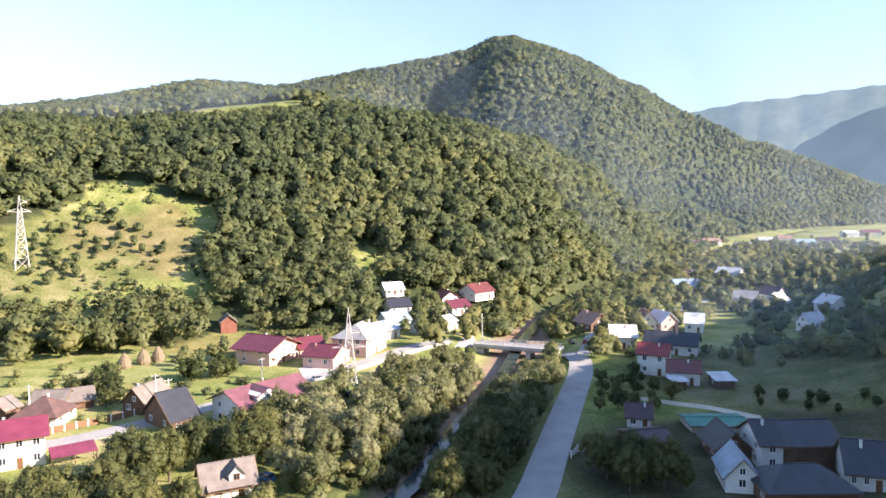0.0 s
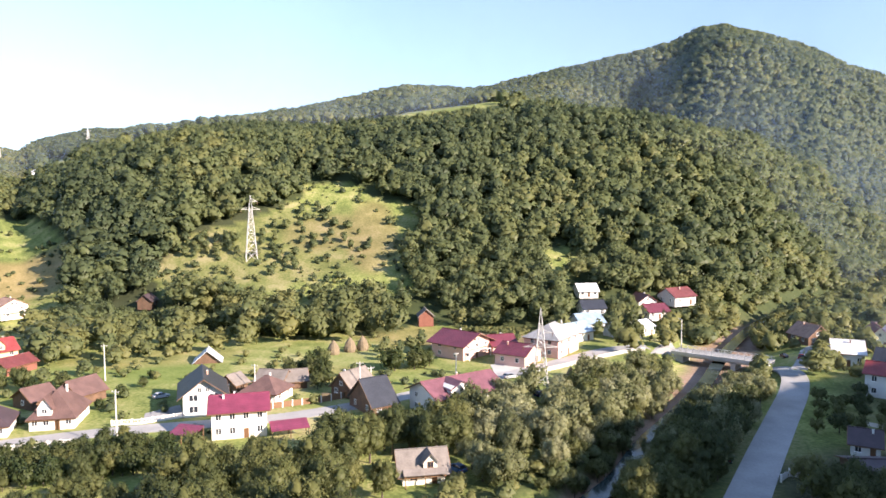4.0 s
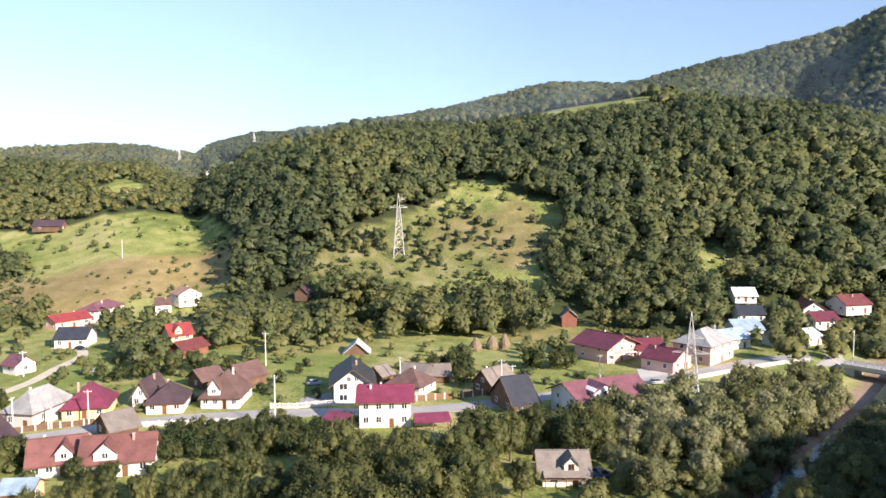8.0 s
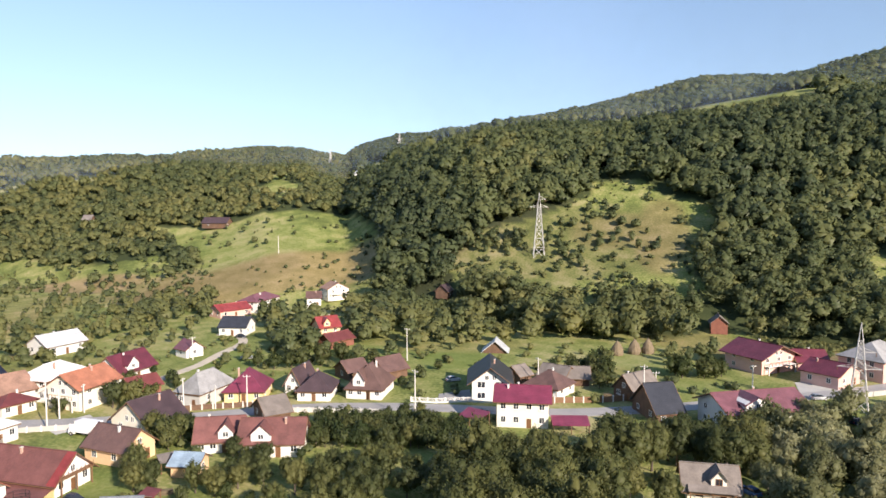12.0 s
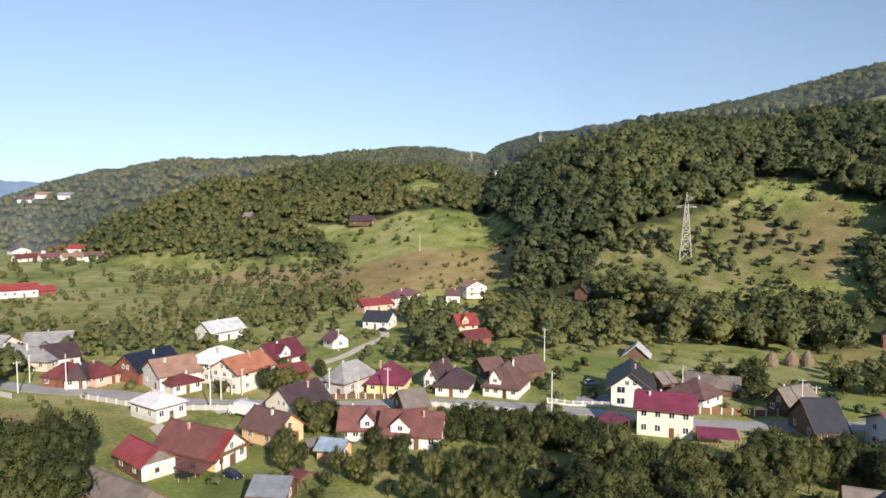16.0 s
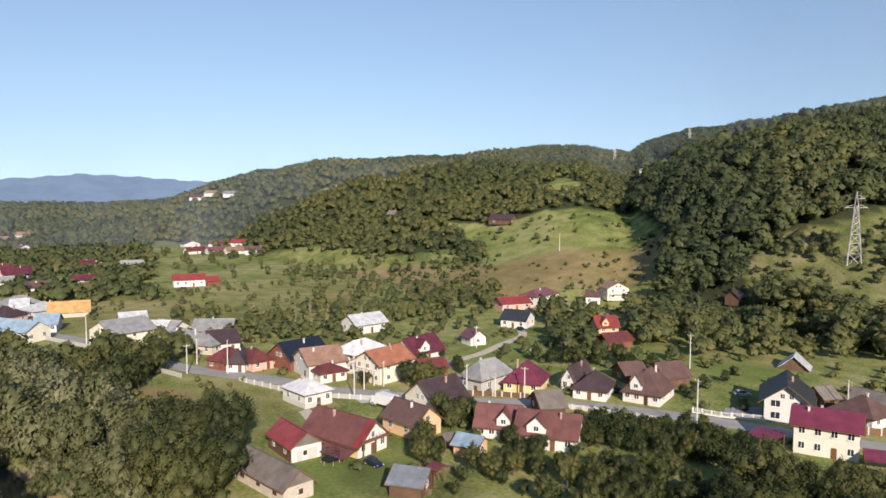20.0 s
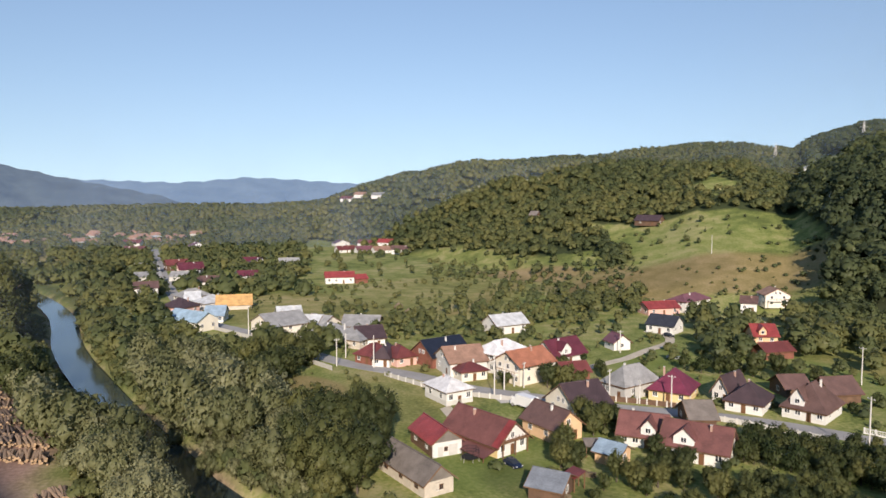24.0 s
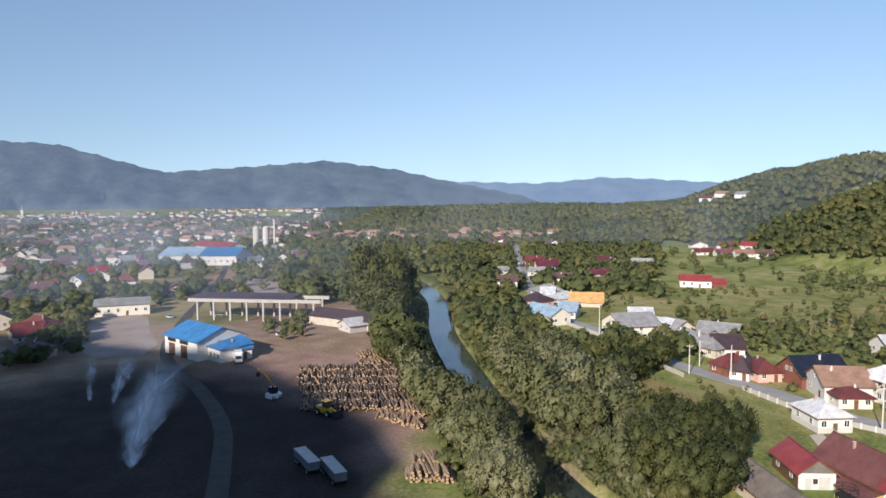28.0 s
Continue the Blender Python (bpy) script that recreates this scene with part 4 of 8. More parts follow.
house("house", -27.7, 230.1, 72.3, 16.5, 12, 6, "h", 3.8, "pink", "grey", "square pink house with a grey hipped roof", "house", storeys=2, windows=3)
house("outbuilding", -22.6, 253.5, 53.1, 10.7, 9, 3.4, "x", 2.6, "white", "steel", "white outbuilding with a steel-blue roof", "outbuilding", windows=2)
house("barn", -19.4, 270.7, 38.1, 10.5, 9, 3.4, "x", 3, "grey", "steel", "grey barn with a steel-blue roof", "barn", windows=2, detail=1)
house("house", -18.6, 283.4, 23.1, 9.0, 9, 3.2, "x", 2.6, "white", "charcoal", "white house with a dark pitched roof at the wood's edge", "house", windows=3, detail=1)
house("house", -21.8, 298.0, 22.4, 8.0, 8, 2.4, "x", 2.6, "white", "white", "small white house with a pale metal roof", "house", windows=3, detail=1)
house("house", 0.9, 295.8, 30.0, 8.0, 9, 3.4, "y", 2.6, "white", "maroon", "white gabled house with a dark red roof", "house", windows=2, storeys=2, detail=1)
house("house", 5.2, 291.3, 33.9, 9.4, 9, 3, "x", 2.4, "white", "crimson", "white house with a long purple-red roof", "house", windows=3, detail=1)
house("house", 14.8, 307.4, 42.3, 11.6, 10, 3.5, "x", 3, "grey", "maroon", "grey house with a maroon roof under the trees", "house", windows=2, detail=1)
house("house", 0.2, 271.2, 54.2, 7.4, 8, 3, "x", 2, "white", "lightgrey", "low white house with a pale roof beside the road", "house", windows=2, detail=1)
house("shed", -7.7, 263.5, 49.6, 6.2, 8, 3, "x", 2.4, "grey", "grey", "grey shed with a corrugated roof", "shed", windows=2, detail=1)
house("barn", -94.5, 167.3, 3.0, 7.5, 7, 2.4, "x", 2.2, "wood", "shingle", "old timber barn with a sagging grey shingle roof", "barn", windows=0, chimney=0)
house("barn", -89.8, 169.8, 32.1, 6.1, 7, 2.2, "x", 2.2, "wood", "shingle", "weathered timber barn with grey shingles", "barn", windows=0, chimney=0)
house("house", -188.9, 75.4, 26.6, 7.9, 13, 6, "h", 2.4, "white", "white", "tall white house with a pale hipped roof", "house", storeys=2, windows=3, over=1.0)
house("house", -175.2, 77.1, 19.7, 9.8, 12, 5.6, "y", 2.8, "cream", "orange", "cream house with balconies and an orange tiled roof", "house", storeys=2, windows=3, balcony=1, over=1.0, chimney=2)
house("house", -188.6, 63.2, 3.6, 11.9, 11, 4.2, "y", 3.2, "white", "terracotta", "white gabled house with a worn orange tile roof", "house", storeys=1, windows=2)
house("outbuilding", -181.1, 63.1, 97.1, 7.9, 7, 2.8, "h", 1.6, "cream", "maroon", "low cream annex with a maroon hipped roof", "outbuilding", windows=3)
house("house", -201.0, 60.9, 20.0, 11.0, 14, 3.4, "y", 4, "redwood", "navy", "house with a large navy sheet roof and a reddish gable", "house", windows=2)
house("house", -163.2, 51.5, 104.9, 7.5, 10, 3.6, "h", 2.2, "white", "white", "white bungalow with a pale hipped metal roof", "house", windows=3, plinth=1.2)
FARMHOUSE = house("house", -130.8, 49.2, 113.2, 8.0, 15, 3, "y", 3.4, "white", "rust", "long farmhouse with a weathered two-tier red roof and white gable", "house", windows=3, over=1.0)
house("house", -132.0, 64.5, 106.2, 7.6, 10, 3.2, "y", 3, "orange", "brown", "orange house with a brown tiled roof", "house", windows=2, storeys=1, chimney=1)
house("house", -143.6, 76.9, 10.0, 12.0, 10, 2.9, "y", 4.4, "cream", "slate", "cream gabled house with a steep dark brown roof", "house", windows=2)
RED_BARN = house("barn", -131.9, 38.9, 98.6, 6.3, 10.6, 2.9, "y", 2.3, "wood", "red", "dark timber barn with a bright red roof and a whitewashed end", "barn", windows=0, chimney=0, over=0.5)
STONE_BARN = house("barn", -117.3, 30.8, 106.7, 5.8, 15.5, 2.7, "y", 2.4, "stone", "shingle", "old plastered barn with a grey asbestos roof", "barn", windows=1, chimney=0, brown=True)
house("shed", -114.7, 68.8, 32.4, 4.8, 5, 2.4, "x", 1.3, "orange", "steel", "small orange shed with a blue-grey sheet roof", "shed", windows=0, chimney=0)
house("shed", -104.7, 51.2, 44.6, 5.5, 7, 2.4, "x", 1.6, "wood", "lead", "low shed with a grey sheet-metal roof", "shed", windows=0, chimney=0)
house("house", -122.6, 80.7, 49.3, 8.8, 8.6, 2.6, "x", 3.3, "white", "rust", "white house with a dark red roof and a gabled dormer", "house", windows=4, dormer=2, chimney=1)
house("house", -112.3, 86.0, 41.0, 12.0, 8.5, 3, "x", 3.4, "white", "rust", "long white house with a dark red roof and a gabled dormer", "house", windows=4, dormer=1, chimney=1)
house("barn", -129.4, 98.5, 71.4, 5.5, 9, 2.4, "x", 2.6, "wood", "shingle", "old barn with a grey shingle roof", "barn", windows=0, chimney=0)
house("house", -126.5, 127.5, 28.0, 9.1, 12, 3, "h", 4.8, "white", "brown", "white house with a big brownish red hipped roof", "house", windows=4, dormer=1)
house("house", -135.2, 117.4, 35.8, 8.2, 10, 2.8, "h", 3.4, "white", "slate", "white bungalow with a dark slate-coloured hipped roof", "house", windows=3)
house("house", -143.0, 118.3, 23.5, 4.4, 9, 2.8, "y", 3.6, "white", "slate", "small house with a steep dark roof", "house", windows=2)
house("house", -148.5, 106.0, 40.9, 9.4, 11, 3, "h", 4.2, "yellow", "magenta", "yellow house with a raspberry hipped roof", "house", windows=3)
house("house", -153.8, 97.0, 18.5, 7.1, 13, 4, "h", 3.6, "grey", "grey", "grey house with a pale pyramid roof", "house", windows=2)
house("house", -191.5, 96.0, 109.6, 13.1, 9, 3, "x", 4, "white", "crimson", "white house with a steep red roof and a dormer", "house", windows=3, dormer=1)
house("barn", -173.7, 90.8, 87.9, 7.5, 7, 2.2, "x", 2, "redwood", "maroon", "low red barn with a maroon roof", "barn", windows=0, chimney=0)
house("house", -241.1, 98.2, 102.3, 13.7, 10, 3.4, "x", 3, "white", "lightgrey", "white house with a light metal roof beside a field", "house", windows=3)
house("hut", -202.4, 122.3, 90.6, 6.0, 6, 2.8, "y", 2.2, "white", "mauve", "small white hut with a pinkish roof", "hut", windows=1, chimney=0)
house("house", -259.3, 176.5, 86.7, 14.7, 9, 3, "x", 2.2, "pink", "red", "long house with a flat-pitched red roof", "house", windows=3, detail=1)
house("house", -263.6, 194.8, 112.7, 19.9, 9, 5, "h", 2.4, "white", "mauve", "white two-storey house with a mauve hipped roof", "house", storeys=2, windows=3, detail=1)
house("house", -222.8, 154.5, 33.7, 10.0, 10, 3.2, "x", 3, "white", "charcoal", "white house with a dark pitched roof by a track", "house", windows=3, detail=1)
house("house", -187.2, 166.6, 69.9, 7.3, 8, 5.4, "x", 3, "orange", "red", "orange two-storey house with a red roof", "house", storeys=2, windows=2, dormer=1, balcony=1)
house("house", -177.4, 162.3, 87.4, 10.0, 7, 2.6, "x", 2, "redwood", "maroon", "red-roofed barn below an orange house", "house", windows=0, chimney=0)
house("house", -247.6, 226.0, 70.9, 10.4, 9, 5, "y", 2.6, "cream", "terracotta", "cream gabled house with a wooden balcony", "house", storeys=2, windows=2, balcony=1, detail=1)
house("house", -248.8, 214.3, 48.4, 6.3, 8, 4, "x", 2.4, "white", "brown", "white house with a brown roof among trees", "house", windows=2, detail=1)
house("house", -142.5, 136.2, 76.5, 6.3, 8, 2.4, "x", 2.4, "wood", "brown", "brown-roofed barn behind a house", "house", windows=0, chimney=0)
house("barn", -135.1, 143.1, 81.3, 7.8, 8, 2.6, "x", 3, "wood", "brown", "brown barn with a reddish roof", "barn", windows=0, chimney=0)
house("house", -408.5, 269.6, 31.6, 16.8, 10, 3, "x", 3.4, "wood", "slate", "weathered wooden house alone on a meadow", "house", windows=2, chimney=0, detail=1)
house("hut", -518.3, 236.1, 40.5, 6.0, 8, 3, "x", 3, "wood", "shingle", "small grey hut on the hillside", "hut", windows=0, chimney=0, detail=1)
house("building", -416.8, 417.6, 19.9, 15.5, 14, 5, "x", 2, "white", "lightgrey", "pale building high in a forest clearing", "building", windows=4, chimney=0, detail=1)
house("house", -257.1, 17.4, 23.4, 15.4, 15, 5, "y", 3.4, "cream", "grey", "cream gabled house with a long grey roof by the road", "house", storeys=2, windows=2)
house("house", -328.0, 2.2, 88.3, 14.8, 12, 2.2, "x", 3.6, "stone", "timber", "unfinished house with a bare orange timber roof", "house", windows=0, chimney=0, detail=1)
house("house", -280.7, -13.8, 41.0, 18.1, 10, 4, "x", 2.8, "cream", "skyblue", "cream house with a light blue metal roof", "house", windows=3, detail=1)
house("house", -319.4, -20.0, 45.8, 11.8, 10, 3.4, "h", 3.2, "pink", "slate", "house with a dark brown hipped roof", "house", windows=2, detail=1)
house("house", -355.8, -17.0, 117.6, 13.8, 10, 3, "h", 3, "white", "grey", "white house with a grey hipped roof", "house", windows=3, detail=1)
house("house", -329.1, -7.6, 119.1, 11.7, 10, 3.4, "h", 2.8, "white", "lightgrey", "white house with a pale hipped roof", "house", windows=2, detail=1)
house("house", -409.2, -8.9, 85.7, 14.4, 11, 3.4, "x", 2.6, "white", "brown", "long white house with a brown roof", "house", windows=4, detail=1)
house("house", -444.2, -24.3, 75.8, 16.3, 10, 3, "x", 2.4, "grey", "grey", "long grey-roofed house by the street", "house", windows=3, detail=1)
house("house", -369.4, -38.8, 97.3, 10.4, 13, 6, "x", 2.4, "white", "brown", "tall white house with a brown roof", "house", storeys=2, windows=3, detail=1)
house("house", -441.2, -45.3, 99.9, 13.5, 11, 4, "x", 2, "grey", "grey", "grey flat-pitched house beside the street", "house", windows=3, detail=1)
house("house", -501.0, -51.8, 106.8, 13.8, 11, 4, "x", 2, "white", "grey", "white house with a grey roof by the street", "house", windows=3, detail=1)
house("house", -419.2, 10.6, 90.0, 10.9, 9, 5, "x", 2.4, "white", "crimson", "white two-storey house with a crimson roof", "house", storeys=2, windows=3, detail=1)
house("house", -517.0, 22.1, 112.6, 20.1, 9, 3.4, "y", 3, "white", "crimson", "white house with a crimson roof in the gardens", "house", windows=3, detail=1)
house("barn", -514.0, 41.6, 93.2, 13.8, 9, 3.4, "x", 2.4, "stone", "grey", "stone-coloured barn with a grey roof", "barn", windows=2, detail=1)
house("house", -406.9, 61.7, 85.2, 16.3, 10, 3.8, "x", 2.6, "white", "red", "white house with a bright red roof in a meadow", "house", windows=4, detail=1)
house("house", -403.9, 72.9, 104.8, 7.3, 7, 2.8, "x", 2, "redwood", "red", "red annex beside a red-roofed house", "house", windows=0, chimney=0, detail=1)
house("house", -244.6, 33.0, 40.3, 9.8, 13, 3, "h", 3, "white", "grey", "white farmstead with a broad grey roof", "house", windows=3)
house("house", -234.7, 41.3, 42.6, 12.9, 14, 3, "h", 3.4, "stone", "grey", "old house with a wide grey hipped roof", "house", windows=3)
house("house", -262.2, 29.4, 58.6, 7.3, 11, 3, "x", 3, "white", "lightgrey", "white house with a pale grey roof", "house", windows=2)
house("house", -286.1, 22.8, 92.2, 9.0, 12, 3, "x", 3, "stone", "lightgrey", "house with a long pale roof", "house", windows=2, detail=1)
house("barn", -256.2, 47.3, 66.5, 13.1, 12, 3, "x", 3, "stone", "grey", "grey-roofed barn in a farmyard", "barn", windows=2)
house("house", -204.4, 44.7, 60.5, 5.2, 10, 3, "h", 2.8, "white", "slate", "white house with a dark brown hipped roof", "house", windows=2)
house("house", -208.1, 41.6, 35.2, 6.6, 9, 3, "h", 2.6, "redwood", "maroon", "house with a maroon hipped roof", "house", windows=2)
house("house", -203.5, 48.6, 106.6, 6.8, 9, 3, "h", 2.6, "pink", "maroon", "low house with a dull red hipped roof", "house", windows=2)
house("house", -233.5, 45.0, 93.5, 8.8, 11, 3, "x", 3.2, "white", "slate", "house with a dark roof behind a red-roofed one", "house", windows=2)
house("house", -761.1, -90.6, 75.7, 17.2, 12, 4, "x", 3, "white", "maroon", "white house with a red roof at the village's far end", "house", windows=3, detail=0)
house("house", -656.2, -76.9, 75.7, 16.8, 12, 4, "x", 3, "pink", "mauve", "pinkish house with a mauve roof in the distance", "house", windows=3, detail=1)
house("house", -836.2, -74.7, 108.4, 18.5, 12, 4, "y", 3, "white", "lightgrey", "white house with a pale roof in the distance", "house", windows=3, detail=0)
house("house", -694.0, -28.1, 109.1, 12.8, 11, 4, "y", 3.4, "white", "mauve", "white gabled house on the bank in the distance", "house", windows=2, detail=1)
house("house", -511.2, -34.0, 108.0, 14.2, 10, 4, "x", 3, "wood", "maroon", "house with a maroon roof by the street", "house", windows=3, detail=1)
house("house", -486.3, -24.0, 102.7, 15.2, 10, 4, "x", 3, "pink", "crimson", "house with a crimson roof by the street", "house", windows=3, detail=1)
house("house", -629.2, 100.8, 105.9, 16.8, 9, 2.8, "x", 3, "white", "maroon", "white house with a maroon roof below the hill", "house", windows=3, detail=1)
house("house", -621.8, 116.5, 100.5, 15.1, 9, 2.8, "x", 3, "white", "mauve", "white house with a mauve roof below the hill", "house", windows=3, detail=1)
house("house", -615.0, 130.7, 103.0, 15.5, 9, 2.8, "x", 3, "white", "terracotta", "white house with a tile roof below the hill", "house", windows=3, detail=1)
house("house", -599.9, 145.2, 77.9, 16.8, 11, 4, "x", 3, "white", "brown", "white house with a brown roof below the hill", "house", windows=3, detail=1)
house("house", -695.7, 133.1, 54.2, 16.2, 9, 2.8, "x", 3, "white", "maroon", "white house with a maroon roof half hidden by others", "house", windows=2, detail=0)
house("house", -654.7, 145.5, 52.5, 17.7, 9, 2.8, "x", 3, "white", "red", "white house with a red roof half hidden by others", "house", windows=2, detail=1)
house("house", -717.3, 110.5, 106.2, 16.0, 9, 2.8, "y", 3, "white", "crimson", "white house with a crimson roof half hidden by others", "house", windows=2, detail=0)
house("house", 61.0, 200.9, -24.2, 8.2, 9, 6, "x", 2.2, "white", "red", "white two-storey house with a red roof in shade", "house", storeys=2, windows=2)
house("house", 65.9, 190.3, -17.8, 8.1, 9, 3.6, "x", 2.2, "white", "maroon", "white house with a dull red roof in shade", "house", windows=2)
house("house", 75.0, 227.8, -25.7, 16.1, 10, 3.4, "x", 3, "white", "charcoal", "long white house with a dark roof", "house", windows=4)
house("house", 61.2, 238.0, -7.6, 8.3, 11, 4, "x", 3, "white", "white", "white house with a pale roof near the road", "house", windows=3)
house("house", 57.2, 269.0, 29.3, 9.0, 10, 3, "y", 3.6, "wood", "terracotta", "brown gabled house with a light tiled roof", "house", windows=2, detail=1)
house("house", 77.9, 269.2, -1.6, 6.4, 10, 3.6, "y", 3.6, "white", "mauve", "gabled house with a pale red roof", "house", windows=2, detail=1)
house("house", 84.1, 267.6, 16.5, 7.4, 10, 3.6, "y", 3.4, "pink", "lightgrey", "gabled house with a pale roof", "house", windows=2, detail=1)
house("house", 95.6, 265.0, -22.1, 6.4, 10, 3.6, "x", 3, "white", "lightgrey", "house with a light grey roof at the edge of the shade", "house", windows=2, detail=1)
house("house", 43.6, 154.4, -14.1, 5.0, 8, 2.4, "x", 2.0, "white", "slate", "dark-roofed house in deep shade", "house", windows=2)
house("house", 67.8, 131.9, 3.9, 10.9, 10, 4.6, "x", 3.0, "wood", "charcoal", "long house with a dark roof in deep shade", "house", windows=0, chimney=0)
house("shed", 51.4, 120.6, -10.5, 5.4, 9, 3, "y", 3, "white", "steel", "shed with a blue-grey roof and a white gable", "shed", windows=1, chimney=0)
house("house", 74.5, 121.3, -19.2, 7.5, 11, 3, "x", 4, "white", "charcoal", "white house with a dark roof in deep shade", "house", windows=4)
house("shed", 59.3, 151.4, -0.9, 12.2, 8, 1.5, "x", 0.5, "stone", "green", "low shed under a green sheet roof", "shed", windows=0, chimney=0)
house("barn", 55.2, 135.1, -0.8, 6.6, 9, 2.6, "y", 3, "wood", "charcoal", "dark barn in deep shade", "barn", windows=0, chimney=0)
house("shed", 74.0, 184.3, -1.1, 4.7, 6, 2.4, "m", 0.6, "wood", "lightgrey", "small open shed with a pale flat roof", "shed", windows=0, chimney=0)
house("house", 144.9, 303.3, -50.5, 8.3, 8, 2.8, "y", 3, "white", "lightgrey", "white house in the hazy village", "house", windows=2, detail=1)
house("house", 129.5, 245.5, -65.6, 5.4, 8, 2.8, "y", 3, "white", "lightgrey", "white gabled house in the hazy village", "house", windows=2, detail=1)
house("house", 146.8, 263.5, -81.3, 9.3, 8, 2.8, "x", 3, "white", "lightgrey", "white house with a pale roof in the hazy village", "house", windows=2, detail=1)
house("house", 128.5, 375.2, 6.1, 11.3, 11, 4, "x", 3, "white", "steel", "house with a blue-grey roof among trees", "house", windows=3, detail=1)
house("house", 149.4, 424.1, -4.6, 10.6, 11, 4, "x", 3, "white", "slate", "house with a dark roof among trees", "house", windows=3, detail=1)
house("house", 136.0, 370.9, 4.9, 8.7, 10, 4, "y", 3, "white", "grey", "grey-roofed gabled house among trees", "house", windows=2, detail=1)
house("house", 174.7, 426.0, -39.2, 13.1, 12, 4, "x", 3, "white", "lightgrey", "house with a pale roof in the valley", "house", windows=3, detail=1)
house("house", 257.8, 724.6, 5.4, 20.3, 13, 4, "x", 3, "white", "mauve", "house with a reddish roof along the far road", "house", windows=3, detail=0)
house("house", 292.1, 766.3, 4.1, 18.7, 13, 4, "x", 3, "white", "terracotta", "house with a tile roof along the far road", "house", windows=3, detail=0)
house("house", 318.1, 743.6, -4.4, 17.3, 14, 4, "x", 3, "white", "grey", "grey-roofed house along the far road", "house", windows=3, detail=0)
house("house", 365.8, 798.3, -4.7, 16.0, 14, 4, "x", 3, "white", "lightgrey", "pale house along the far road", "house", windows=3, detail=0)
house("house", 396.2, 817.2, -4.9, 15.1, 14, 4, "x", 3, "white", "terracotta", "tile-roofed house along the far road", "house", windows=3, detail=0)
house("house", 380.2, 738.6, -4.4, 19.4, 14, 4, "x", 3, "white", "steel", "house with a steel roof along the far road", "house", windows=3, detail=0)
house("house", 422.8, 773.0, -4.6, 20.2, 14, 4, "x", 3, "white", "slate", "dark-roofed house along the far road", "house", windows=3, detail=0)
house("house", 523.2, 904.0, -5.5, 17.9, 14, 5, "x", 3, "white", "lightgrey", "tall pale house along the far road", "house", windows=3, detail=0)
house("house", 564.8, 928.1, -6.3, 22.5, 14, 5, "x", 3, "cream", "maroon", "maroon-roofed house along the far road", "house", windows=3, detail=0)
house("house", 149.7, 317.3, -50.3, 7.8, 10, 4, "x", 3, "white", "slate", "dark-roofed house in the valley", "house", windows=2, detail=1)
house("house", 138.2, 318.6, -31.2, 9.4, 10, 4, "x", 3, "white", "grey", "grey-roofed house in the valley", "house", windows=2, detail=1)
house("shed", -129.5, 188.7, 30.2, 7.4, 6, 0.8, "y", 3.2, "wood", "lightgrey", "open hay shelter with a pale sheet roof", "shed", windows=0, chimney=0, over=0.8, door=False, detail=0)
house("building", -268.6, -194.4, 123.7, 21.4, 12, 4.6, "x", 2, "cream", "grey", "long cream building with a grey roof on a gravel yard", "building", windows=6, storeys=1, detail=1)
house("house", -216.0, -190.3, 86.1, 15.6, 12, 4, "h", 4, "stone", "maroon", "house with a dark maroon hipped roof", "house", windows=3, detail=1)
house("house", -187.4, -168.8, 92.9, 11.1, 10, 3, "h", 3, "stone", "brown", "brown-roofed bungalow among trees", "house", windows=2)
house("house", -311.2, -270.5, 106.0, 10.4, 12, 4, "x", 3, "white", "brown", "house with a brown roof in the town", "house", windows=3, detail=1)
house("house", -340.8, -274.0, 103.8, 6.9, 10, 4, "y", 3, "white", "lightgrey", "white gabled house in the town", "house", windows=2, detail=1)
house("house", -389.1, -298.7, 134.0, 10.8, 12, 4, "x", 3, "white", "red", "house with a reddish roof in the town", "house", windows=3, detail=1)
house("house", -334.4, -314.3, 108.2, 7.6, 12, 4, "x", 3, "white", "grey", "grey-roofed house in the town", "house", windows=3, detail=1)
house("outbuilding", -200.8, -106.7, 133.3, 8.4, 9, 3.4, "x", 2, "white", "blue", "low white annex with a blue roof", "outbuilding", windows=2)
house("shed", -249.9, -84.3, 137.8, 7.2, 9, 2.6, "x", 2, "grey", "lightgrey", "open shed with a pale roof in the timber yard", "shed", windows=0, chimney=0)
house("shed", -81.4, 263.0, 23.7, 5.7, 6, 3.6, "y", 2.4, "redwood", "shingle", "reddish wooden shed above a field", "shed", windows=0, chimney=0, detail=1)
house("hut", -194.6, 243.0, 15.1, 5.8, 6, 3, "y", 2.4, "wood", "slate", "dark wooden hut on the slope", "hut", windows=0, chimney=0, detail=1)
house("house", -37.6, 118.4, 27, 7.6, 6.6, 2.5, "x", 2.7, "cream", "shingle", "timber chalet with a grey shingle roof and a gabled porch", "house", windows=2, chimney=0, porch=1.6, over=1.0, brown=True, dormer=2)
house("house", -123.2, 80.9, 74.3, 2.0, 5, 2.2, "x", 1.6, "white", "grey", "small white outhouse with a grey roof", "house", windows=1, chimney=0)
house("house", -103.1, 161.3, 75.9, 4.1, 6, 2.4, "x", 2, "wood", "shingle", "small dark timber shed behind a house", "house", windows=0, chimney=0)
house("house", -295.7, -5.0, 79.7, 7.3, 11, 3, "x", 3, "white", "steel", "white house with a blue-grey roof near the street", "house", windows=3, detail=1)
house("house", -341.5, -15.9, 88.4, 6.4, 11, 3.2, "x", 3, "white", "lightgrey", "white house with a pale roof near the street", "house", windows=3, detail=1)
